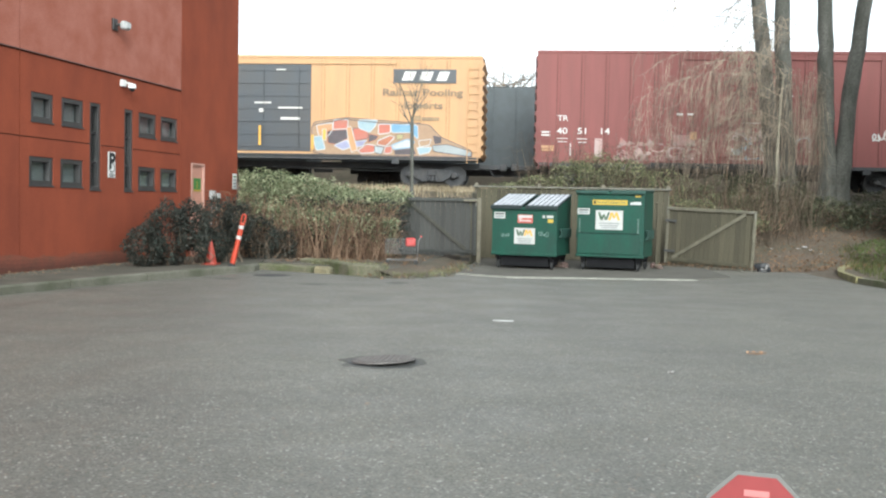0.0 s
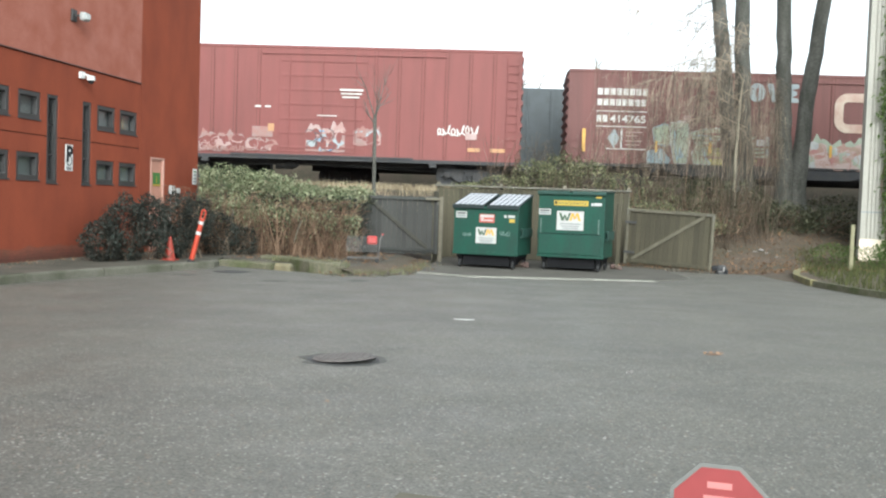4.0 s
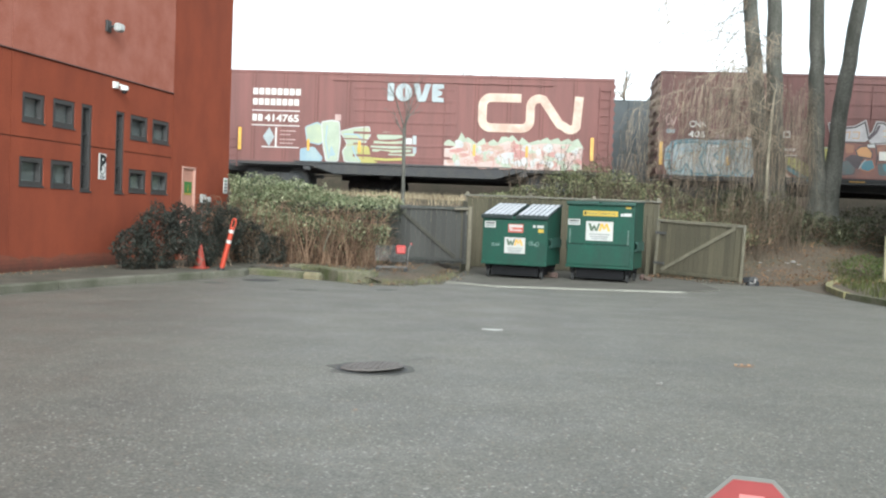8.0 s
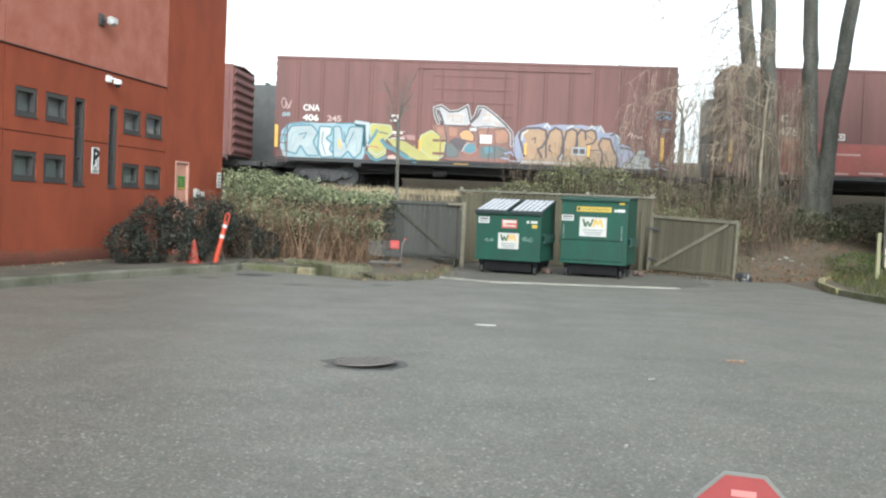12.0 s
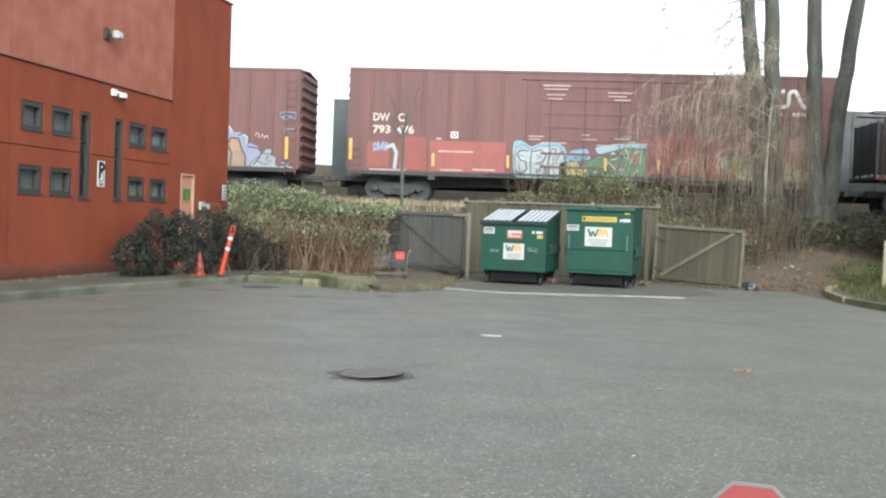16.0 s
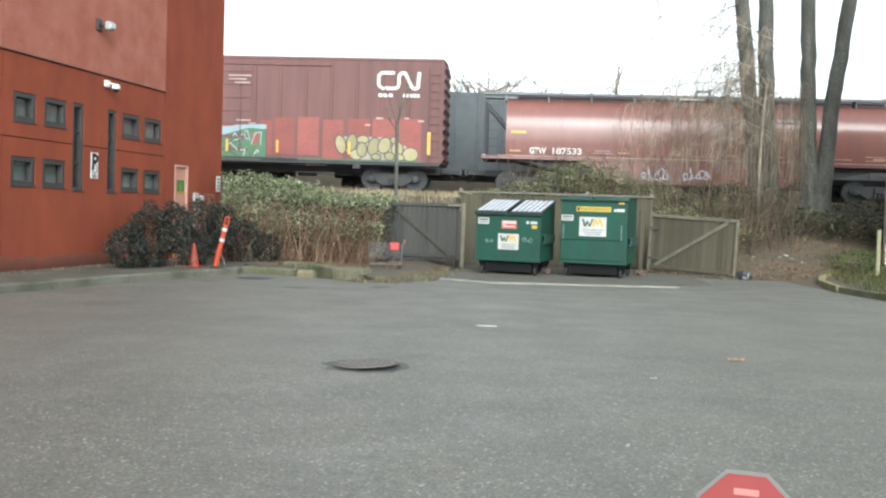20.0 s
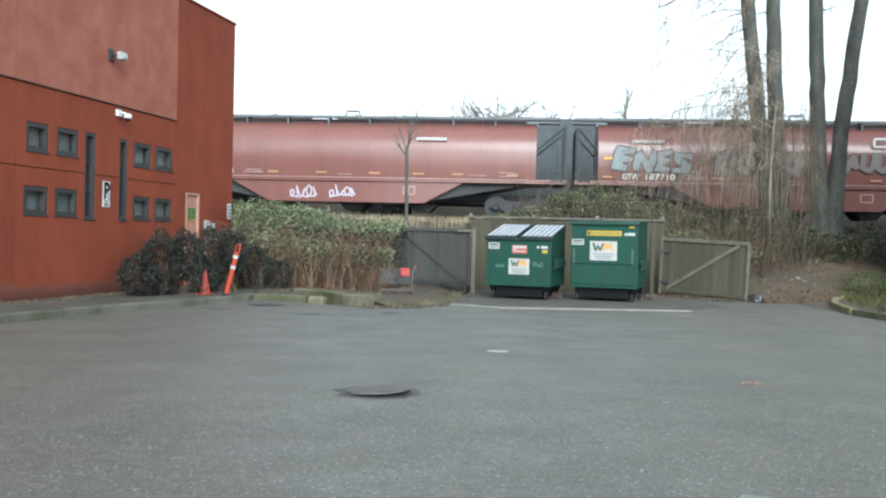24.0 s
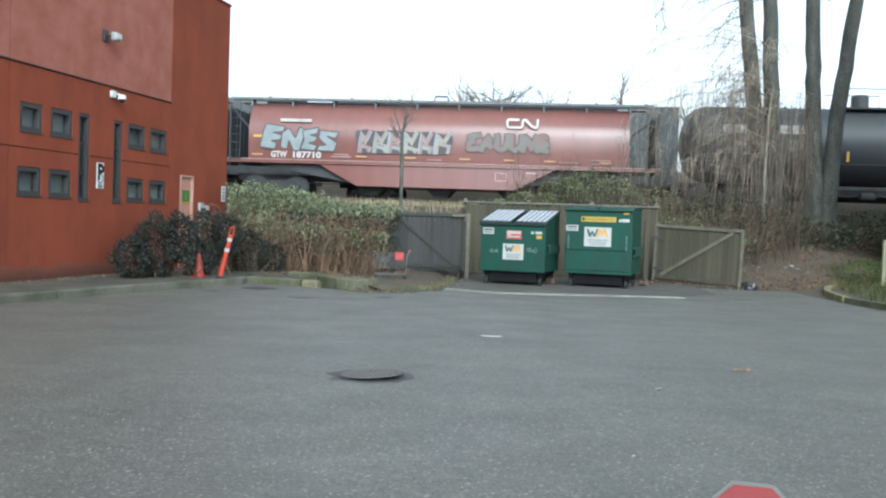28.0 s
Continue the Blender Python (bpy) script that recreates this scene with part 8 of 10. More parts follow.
    stroke(car, "g_olive2", 0.025, (6.39, 2.31), (6.36, 1.35), lift=5)
    stroke(car, "g_olive2", 0.025, (6.46, 1.42), (6.84, 1.38), lift=5)
    stroke(car, "g_olive2", 0.025, (6.53, 2.10), (6.77, 2.10), (6.75, 1.67), (6.55, 1.67), lift=5)
    stroke(car, "g_olive2", 0.025, (6.22, 1.92), (6.15, 1.60), lift=5)
    stroke(car, "g_olive2", 0.025, (4.79, 1.85), (5.06, 1.70), (5.37, 1.67), lift=5)
    stroke(car, "stencil_dim", 0.05, (4.93, 2.14), (5.14, 2.06), (5.34, 2.11), lift=3)
    stroke(car, "stencil_dim", 0.03, (4.93, 2.31), (5.14, 2.24), (5.34, 2.31), lift=3)
    sprayed(car, "g_dim2", (5.37, 2.17), (5.75, 2.16), (5.78, 1.97), (5.45, 1.98), lift=2)
    sprayed(car, "g_halo", (9.71, 1.68), (9.74, 2.20), (9.91, 2.49), (10.24, 2.70), (10.69, 2.77), (10.97, 2.85), (11.15, 2.75), (11.52, 2.79), (12.03, 2.79), (12.37, 2.81), (12.74, 2.75), (13.08, 2.80), (13.28, 2.52), (13.59, 2.55), (13.93, 2.40), (13.95, 2.12), (14.32, 2.00), (14.54, 1.72), (14.27, 1.32), (13.95, 1.15), (10.08, 1.15), (9.83, 1.42), lift=0)
    sprayed(car, "g_tan", (9.99, 2.38), (10.17, 2.56), (10.97, 2.56), (11.15, 2.54), (11.39, 2.65), (11.70, 2.55), (12.00, 2.65), (12.37, 2.65), (12.92, 2.59), (13.00, 2.32), (13.13, 2.12), (13.22, 2.32), (13.59, 2.26), (13.71, 1.79), (13.83, 1.15), (10.11, 1.15), (10.10, 1.68), (10.22, 2.12), lift=1)
    sprayed(car, "g_tan2", (10.15, 1.38), (11.52, 1.46), (12.61, 1.85), (13.65, 1.79), (13.82, 1.15), (10.13, 1.15), lift=2)
    sprayed(car, "g_silver", (14.05, 1.29), (14.47, 1.63), (14.69, 1.91), (14.95, 1.86), (14.86, 1.68), (15.13, 1.56), (15.08, 1.27), (15.30, 1.14), (14.05, 1.14), edge="g_dark2", w=0.035, lift=2)
    stroke(car, "g_dark2", 0.09, (10.17, 1.49), (10.00, 2.05), (9.93, 2.26), (9.99, 2.47), (10.20, 2.60), (10.69, 2.63), (10.98, 2.54), (11.03, 2.19), (10.86, 1.89), (10.69, 1.78), (10.86, 1.46), lift=4)
    stroke(car, "g_dark2", 0.08, (11.03, 1.46), (11.00, 2.03), (11.13, 2.49), (11.35, 2.66), (11.59, 2.56), (11.67, 2.19), (11.64, 1.68), (11.52, 1.44), lift=4)
    stroke(car, "g_dark2", 0.08, (11.70, 1.44), (11.71, 2.12), (11.80, 2.52), (12.00, 2.65), (12.20, 2.54), (12.25, 2.00), lift=4)
    stroke(car, "g_dark2", 0.08, (12.20, 1.79), (12.22, 2.38), (12.37, 2.63), (12.54, 2.54), (12.56, 2.24), lift=4)
    stroke(car, "g_dark2", 0.07, (12.54, 2.54), (12.75, 2.63), (12.93, 2.56), (12.98, 2.31), (12.86, 2.10), (12.61, 2.03), lift=4)
    stroke(car, "g_dark2", 0.07, (13.20, 1.15), (13.25, 1.68), (13.08, 2.05), (13.20, 2.31), (13.52, 2.28), (13.67, 1.86), (13.83, 1.56), (13.83, 1.15), lift=4)
    stroke(car, "g_dark2", 0.06, (13.52, 2.42), (13.77, 2.52), (13.95, 2.38), (13.93, 2.07), lift=4)
    stroke(car, "g_dark2", 0.06, (13.93, 1.96), (14.32, 1.92), (14.52, 1.75), (14.35, 1.42), (14.17, 1.25), lift=4)
    stroke(car, "g_dark2", 0.05, (10.45, 2.17), (10.59, 2.24), (10.56, 2.03), lift=4)
    stroke(car, "g_dark2", 0.06, (11.17, 1.96), (11.13, 1.77), (11.22, 1.72), lift=4)
    stroke(car, "g_dark2", 0.04, (12.74, 1.82), (13.22, 1.84), lift=4)
    stroke(car, "g_dark2", 0.035, (14.56, 1.68), (14.81, 1.72), (14.69, 1.44), (14.95, 1.38), lift=4)
    stroke(car, "g_dark2", 0.035, (14.32, 1.38), (14.63, 1.27), (14.87, 1.30), lift=4)
    stroke(car, "g_dark2", 0.03, (12.61, 2.38), (12.83, 2.26), lift=4)
    stroke(car, "g_pale2", 0.07, (11.61, 2.38), (11.71, 2.12), (11.69, 1.68), (11.59, 1.42), lift=3)
    stroke(car, "g_pale2", 0.06, (10.03, 2.12), (10.08, 2.38), (10.25, 2.49), lift=5)
    stroke(car, "g_pale2", 0.07, (10.93, 2.68), (11.03, 2.80), (11.13, 2.66), lift=3)
    stroke(car, "g_pale2", 0.07, (12.71, 2.66), (12.78, 2.77), (12.91, 2.68), lift=3)
    stroke(car, "g_pale2", 0.07, (13.03, 2.59), (13.13, 2.77), (13.27, 2.54), lift=3)
    stroke(car, "g_pale2", 0.07, (13.74, 2.47), (13.91, 2.31), (13.88, 2.12), lift=3)
    stroke(car, "g_pale2", 0.07, (11.83, 2.66), (12.03, 2.75), lift=3)
    stroke(car, "g_blue2", 0.05, (15.30, 1.15), (15.54, 1.23), (15.78, 1.15), lift=3)
    stroke(car, "g_blue2", 0.05, (15.35, 1.35), (15.64, 1.32), lift=3)
    stroke(car, "g_pinkpale", 0.03, (14.22, 2.42), (14.27, 2.54), (14.39, 2.49), (14.35, 2.35), lift=3)
    stroke(car, "g_pinkpale", 0.03, (14.44, 2.35), (14.52, 2.49), (14.61, 2.33), (14.71, 2.45), (14.76, 2.33), lift=3)
    stroke(car, "g_blue", 0.04, (15.22, 3.34), (15.42, 3.43), (15.88, 3.38), lift=3)
    stroke(car, "g_blue", 0.04, (15.30, 3.17), (15.54, 3.31), (15.83, 3.13), (15.88, 3.31), lift=3)
    stroke(car, "g_blue", 0.04, (15.25, 3.24), (15.44, 3.10), (15.74, 3.24), lift=3)
    stroke(car, "g_blue2", 0.03, (15.42, 2.73), (15.83, 2.73), lift=3)
    stroke(car, "g_blue2", 0.03, (15.44, 2.63), (15.78, 2.66), lift=3)
    stroke(car, "g_pale", 0.04, (9.44, 1.28), (10.91, 1.27), (12.19, 1.25), lift=6)
    notice = part("notice_board", Geo().box((12.04, DEC - 0.014, 1.60), (12.60, DEC - 0.011, 1.92), 0.001), M["g_pale"], car, "white notice with two dark panels")
    for a in (12.08, 12.34):
        part("dark_panel", Geo().box((a, DEC - 0.017, 1.66), (a + 0.21, DEC - 0.0142, 1.86)), M["g_dark2"], notice)


def graffiti_door(car):
    sprayed(car, "g_mud", (6.44, 2.60), (7.15, 2.62), (8.24, 2.59), (9.39, 2.59), (9.64, 2.31), (9.67, 1.67), (9.55, 1.20), (6.92, 1.20), (7.04, 2.03), (6.46, 2.39), lift=0, y=NEAR - 0.080)
    sprayed(car, "g_crown", (6.61, 3.23), (6.84, 3.31), (7.15, 3.12), (7.46, 3.14), (7.77, 3.32), (7.89, 3.10), (7.94, 2.78), (7.89, 2.63), (6.92, 2.63), (6.73, 2.82), lift=1, y=NEAR - 0.080)
    sprayed(car, "g_crown", (7.99, 2.78), (8.16, 3.03), (8.27, 3.32), (8.53, 3.31), (9.24, 2.75), (9.36, 2.59), (8.24, 2.53), (7.99, 2.64), lift=1, y=NEAR - 0.080)
    stroke(car, "g_pale2", 0.13, (6.69, 2.67), (6.55, 3.00), (6.50, 3.28), (6.77, 3.37), (7.11, 3.14), (7.46, 3.18), (7.81, 3.39), (7.89, 3.10), (7.96, 2.78), (8.16, 3.03), (8.27, 3.37), (8.51, 3.36), (8.93, 3.07), (9.39, 2.67), (9.63, 2.39), (9.66, 1.88), lift=2, y=NEAR - 0.080)
    stroke(car, "g_dark2", 0.07, (6.69, 2.67), (6.55, 3.00), (6.50, 3.28), (6.77, 3.37), (7.11, 3.14), (7.46, 3.18), (7.81, 3.39), (7.89, 3.10), (7.96, 2.78), (8.16, 3.03), (8.27, 3.37), (8.51, 3.36), (8.93, 3.07), (9.39, 2.67), (9.63, 2.39), (9.66, 1.88), lift=4, y=NEAR - 0.080)
    stroke(car, "g_dark2", 0.1, (6.67, 3.18), (6.78, 2.96), (6.88, 2.69), lift=5, y=NEAR - 0.080)
    stroke(car, "g_dark2", 0.09, (7.99, 2.75), (8.24, 3.00), (8.35, 3.26), lift=5, y=NEAR - 0.080)
    stroke(car, "g_orange", 0.03, (7.04, 2.96), (7.27, 3.00), (7.23, 2.75), lift=4, y=NEAR - 0.080)
    stroke(car, "g_orange", 0.03, (7.38, 3.00), (7.62, 3.00), (7.60, 2.75), (7.38, 2.76), lift=4, y=NEAR - 0.080)
    stroke(car, "g_orange", 0.03, (8.51, 3.07), (8.74, 3.09), (8.71, 2.85), (8.53, 2.85), lift=4, y=NEAR - 0.080)
    stroke(car, "g_orange", 0.03, (8.93, 2.82), (9.12, 2.67), lift=4, y=NEAR - 0.080)
    stroke(car, "g_dark2", 0.035, (6.92, 2.62), (7.46, 2.59), (7.93, 2.54), (8.70, 2.62), (9.39, 2.57), lift=4, y=NEAR - 0.080)
    sprayed(car, "g_pale2", (7.94, 2.57), (8.25, 2.59), (8.28, 2.42), (7.96, 2.42), lift=3, y=NEAR - 0.080)
    sprayed(car, "g_orange", (7.51, 2.28), (7.68, 2.44), (7.93, 2.47), (8.14, 2.24), (8.13, 1.99), (7.62, 2.06), edge="g_dark2", w=0.05, lift=2, y=NEAR - 0.080)
    sprayed(car, "g_rust", (6.60, 2.52), (6.96, 2.53), (7.04, 2.17), (6.92, 2.03), (6.69, 2.24), lift=1, y=NEAR - 0.080)
    sprayed(car, "g_rust", (7.11, 2.54), (7.46, 2.49), (7.43, 2.21), (7.15, 2.17), lift=1, y=NEAR - 0.080)
    sprayed(car, "g_rust", (8.24, 2.39), (8.62, 2.52), (8.66, 2.21), (8.33, 2.14), lift=1, y=NEAR - 0.080)
    sprayed(car, "g_rust", (8.93, 2.49), (9.36, 2.53), (9.53, 2.28), (9.46, 1.96), (9.01, 1.92), edge="g_dark2", w=0.03, lift=1, y=NEAR - 0.080)
    sprayed(car, "g_dark2", (7.11, 1.96), (7.38, 2.13), (7.77, 2.06), (7.86, 1.85), (7.62, 1.58), (7.45, 1.67), (7.27, 1.87), lift=3, y=NEAR - 0.080)
    sprayed(car, "g_slate", (7.04, 1.85), (7.31, 1.92), (7.55, 1.67), (7.48, 1.37), (7.04, 1.32), edge="g_dark2", w=0.03, lift=2, y=NEAR - 0.080)
    sprayed(car, "g_dull_teal", (7.77, 1.88), (8.16, 1.97), (8.27, 1.63), (8.02, 1.49), (7.73, 1.56), edge="g_brick2", w=0.03, lift=4, y=NEAR - 0.080)
    sprayed(car, "g_slate", (8.35, 1.81), (9.01, 1.87), (9.63, 1.70), (9.53, 1.37), (8.43, 1.35), lift=1, y=NEAR - 0.080)
    sprayed(car, "g_dull_teal", (8.54, 1.78), (8.85, 1.83), (8.93, 1.60), (8.62, 1.51), lift=2, y=NEAR - 0.080)
    stroke(car, "g_pale", 0.04, (7.91, 1.94), (7.77, 1.78), (7.68, 1.60), lift=6, y=NEAR - 0.080)
    stroke(car, "g_dark2", 0.045, (8.71, 2.57), (8.66, 2.31), (8.74, 2.21), lift=5, y=NEAR - 0.080)
    stroke(car, "g_dark2", 0.045, (8.78, 1.85), (8.74, 1.24), lift=5, y=NEAR - 0.080)
    stroke(car, "g_dark2", 0.045, (8.97, 1.92), (8.99, 1.24), lift=5, y=NEAR - 0.080)
    stroke(car, "g_dark2", 0.045, (8.24, 2.53), (8.33, 2.10), (8.30, 1.74), lift=5, y=NEAR - 0.080)
    stroke(car, "g_dark2", 0.045, (6.92, 2.53), (7.04, 2.10), (7.00, 1.31), lift=5, y=NEAR - 0.080)
    stroke(car, "g_dark2", 0.045, (9.16, 1.74), (9.47, 1.60), (9.24, 1.42), lift=5, y=NEAR - 0.080)
    stroke(car, "g_lilac", 0.06, (9.39, 1.56), (9.63, 1.63), (9.74, 1.49), lift=6, y=NEAR - 0.080)
    stroke(car, "g_lilac", 0.06, (9.28, 1.38), (9.55, 1.35), lift=6, y=NEAR - 0.080)


def graffiti_long(car):
    sprayed(car, "g_blue2", (6.68, 2.21), (6.73, 2.49), (7.03, 2.52), (7.42, 2.27), (7.75, 2.43), (8.18, 2.45), (8.46, 2.49), (8.75, 2.28), (8.95, 1.74), (8.90, 1.19), (8.68, 1.05), (6.76, 1.05), lift=0)
    sprayed(car, "g_silver", (6.76, 2.01), (6.83, 2.28), (7.09, 2.38), (7.39, 2.16), (7.75, 2.32), (8.13, 2.32), (8.43, 2.38), (8.65, 2.19), (8.86, 1.69), (8.81, 1.20), (8.68, 1.10), (6.79, 1.10), edge="g_dull_teal", w=0.04, lift=1)
    sprayed(car, "g_pale", (6.84, 2.19), (7.31, 2.10), (8.13, 2.21), (8.62, 2.10), (8.75, 1.69), (7.58, 1.64), (6.87, 1.75), lift=2)
    stroke(car, "g_dark2", 0.05, (7.31, 2.10), (7.01, 2.13), (6.84, 1.97), (6.98, 1.75), (7.22, 1.67), (7.28, 1.39), (7.03, 1.20), (6.79, 1.31), lift=3)
    stroke(car, "g_dark2", 0.045, (7.44, 2.13), (7.40, 1.60), (7.43, 1.12), lift=3)
    stroke(car, "g_dark2", 0.05, (7.44, 2.08), (7.83, 2.16), (8.02, 1.94), (7.91, 1.69), (7.58, 1.63), (7.96, 1.53), (8.05, 1.31), (7.86, 1.13), (7.44, 1.10), lift=3)
    stroke(car, "g_dark2", 0.045, (8.16, 1.12), (8.13, 1.67), (8.21, 2.21), lift=3)
    stroke(car, "g_dark2", 0.045, (8.21, 2.21), (8.38, 2.21), (8.43, 1.69), (8.59, 2.13), (8.73, 2.05), (8.81, 1.15), lift=3)
    stroke(car, "g_dark2", 0.03, (6.92, 1.94), (7.12, 1.91), lift=3)
    stroke(car, "g_dark2", 0.03, (7.61, 1.94), (7.80, 1.91), (7.66, 1.78), lift=3)
    stroke(car, "g_dark2", 0.03, (7.61, 1.42), (7.83, 1.37), (7.64, 1.26), lift=3)
    stroke(car, "g_dark2", 0.03, (8.29, 1.94), (8.35, 1.20), lift=3)
    stroke(car, "g_dark2", 0.03, (8.62, 1.78), (8.65, 1.17), lift=3)
    stroke(car, "g_blue", 0.06, (6.73, 2.21), (6.84, 2.41), (7.06, 2.46), (7.39, 2.21), lift=4)
    stroke(car, "g_blue", 0.06, (7.66, 2.32), (8.13, 2.41), (8.51, 2.43), (8.79, 2.08), lift=4)
    sprayed(car, "g_blue", (9.00, 2.17), (9.62, 2.27), (9.80, 1.86), (9.17, 1.74), (8.78, 1.86), lift=0)
    sprayed(car, "g_yellow", (8.58, 1.68), (9.28, 1.76), (9.39, 1.45), (9.82, 1.51), (9.42, 1.12), (8.56, 1.12), edge='g_dark2', w=0.035, lift=1)
    stroke(car, "g_dark2", 0.03, (8.94, 1.66), (9.00, 1.19), lift=3)
    stroke(car, "g_dark2", 0.03, (9.22, 1.70), (9.28, 1.17), lift=3)
    sprayed(car, "g_green", (9.44, 1.70), (9.96, 1.86), (10.07, 2.25), (10.74, 2.48), (11.96, 2.53), (11.96, 1.08), (9.28, 1.08), lift=0, edge='g_dark2', w=0.04)
    sprayed(car, "g_blue2", (9.93, 2.31), (10.74, 2.49), (11.96, 2.53), (11.96, 2.33), (11.19, 2.37), (10.07, 2.04), lift=1)
    stroke(car, "g_pale", 0.035, (10.85, 1.76), (10.97, 2.17), (11.17, 2.27), (11.28, 1.86), lift=3)
    stroke(car, "g_pale", 0.035, (11.33, 1.70), (11.51, 2.17), (11.75, 2.21), (11.73, 1.70), lift=3)
    stroke(car, "g_dark2", 0.045, (10.18, 1.86), (10.52, 1.98), (10.43, 1.43), (10.74, 1.25), lift=3)
    sprayed(car, "g_brick", (11.36, 2.17), (11.66, 2.18), (11.64, 1.70), (11.39, 1.66), lift=2)
    sprayed(car, "g_green", (9.62, 1.43), (10.74, 1.55), (11.87, 1.45), (11.75, 1.12), (9.64, 1.12), lift=2)
    rng = random.Random(52)
    for k in range(17):
        a, z = rng.uniform(8.7, 11.5), rng.uniform(1.2, 2.15)
        mat = "g_dark2" if k % 3 else "g_pale2"
        stroke(car, mat, rng.uniform(0.02, 0.045), (a, z), (a + rng.uniform(0.05, 0.25), z + rng.uniform(-0.05, 0.25)), (a + rng.uniform(0.1, 0.4), z + rng.uniform(-0.2, 0.2)), (a + rng.uniform(0.0, 0.45), z + rng.uniform(-0.25, 0.05)), lift=6 + k % 5)


def graffiti_bubbles(car):
    sprayed(car, "g_olive3", (14.95, 2.0), (15.1, 2.12), (16.9, 2.12), (17.5, 1.9), (18.0, 1.55), (18.05, 1.22), (15.5, 1.2), (15.3, 1.5), lift=0)
    rng = random.Random(21)
    for k, (cx, cz, rx, rz) in enumerate(((15.03, 1.79, 0.22, 0.38), (15.48, 1.88, 0.22, 0.35), (15.93, 2.01, 0.24, 0.17), (15.90, 1.60, 0.21, 0.30), (15.66, 1.40, 0.26, 0.22), (16.38, 1.74, 0.24, 0.37), (16.82, 1.79, 0.26, 0.33), (17.19, 2.01, 0.14, 0.15), (17.35, 1.66, 0.24, 0.30), (17.04, 1.36, 0.21, 0.17), (17.43, 1.33, 0.21, 0.14), (16.49, 1.32, 0.21, 0.13), (17.88, 1.45, 0.33, 0.28))):
        lean = rng.uniform(-0.25, 0.25)
        ring = [(cx + rx * math.cos(a) + lean * rz * math.sin(a), cz + rz * math.sin(a)) for a in [2 * math.pi * i / 14 for i in range(14)]]
        sprayed(car, "g_olive" if k % 2 else "g_olive2", *ring, edge="g_dark2", w=0.045, lift=1 + k % 4)
        stroke(car, "g_olive3", 0.03, (cx - rx * 0.4, cz - rz * 0.3), (cx - rx * 0.3, cz + rz * 0.3), (cx + rx * 0.1, cz + rz * 0.55), lift=6)


def graffiti_hopper(car):
    sprayed(car, "g_silver", (1.57, 2.71), (1.69, 2.98), (2.47, 2.87), (2.38, 2.66), (1.93, 2.62), (2.36, 2.51), (2.27, 2.33), (1.88, 2.28), (2.14, 2.19), (2.05, 1.94), (1.42, 2.03), (1.51, 2.42), edge='g_dark2', w=0.05, lift=0, times=1, y=NEAR - 0.040)
    sprayed(car, "g_silver", (2.34, 2.62), (2.65, 2.82), (2.90, 2.39), (3.06, 2.87), (3.33, 2.75), (3.08, 1.90), (2.83, 1.90), (2.63, 2.33), (2.56, 1.94), (2.29, 2.03), edge='g_dark2', w=0.05, lift=1, times=1, y=NEAR - 0.040)
    sprayed(car, "g_silver", (3.19, 2.73), (3.87, 2.87), (3.80, 2.62), (3.51, 2.55), (3.82, 2.46), (3.69, 2.28), (3.44, 2.23), (3.80, 2.12), (3.69, 1.92), (3.12, 1.97), (3.26, 2.35), edge='g_dark2', w=0.05, lift=2, times=1, y=NEAR - 0.040)
    sprayed(car, "g_silver", (3.91, 2.75), (4.70, 2.69), (4.56, 2.44), (4.18, 2.53), (4.63, 2.25), (4.50, 1.90), (3.80, 1.92), (3.87, 2.12), (4.18, 2.15), (3.87, 2.42), edge='g_dark2', w=0.05, lift=3, times=1, y=NEAR - 0.040)
    sprayed(car, "g_dark2", (5.37, 2.75), (5.75, 2.84), (6.32, 2.75), (6.99, 2.84), (7.66, 2.75), (8.45, 2.80), (9.37, 2.62), (9.24, 1.90), (5.44, 1.85), lift=0, y=NEAR - 0.040)
    rng = random.Random(77)
    for k in range(6):
        x, z = 5.50 + k * 0.63, 4.22 - RAIL_Z
        for mat, w, lift in (("g_silver", 0.17, 1), ("g_olive3" if k % 2 else "g_dim2", 0.11, 3)):
            a, b, c = rng.uniform(-0.04, 0.08), rng.uniform(0.42, 0.56), rng.uniform(0.1, 0.3)
            stroke(car, mat, w, (x + a, z + 0.02), (x + a + 0.06, z + 0.72), (x + b * 0.6, z + 0.42), (x + b, z + 0.80), y=NEAR - 0.040, lift=lift)
            stroke(car, mat, w * 0.8, (x + a + 0.1, z + c + 0.1), (x + b, z + c), (x + b - 0.05, z + 0.04), y=NEAR - 0.040, lift=lift + 1)


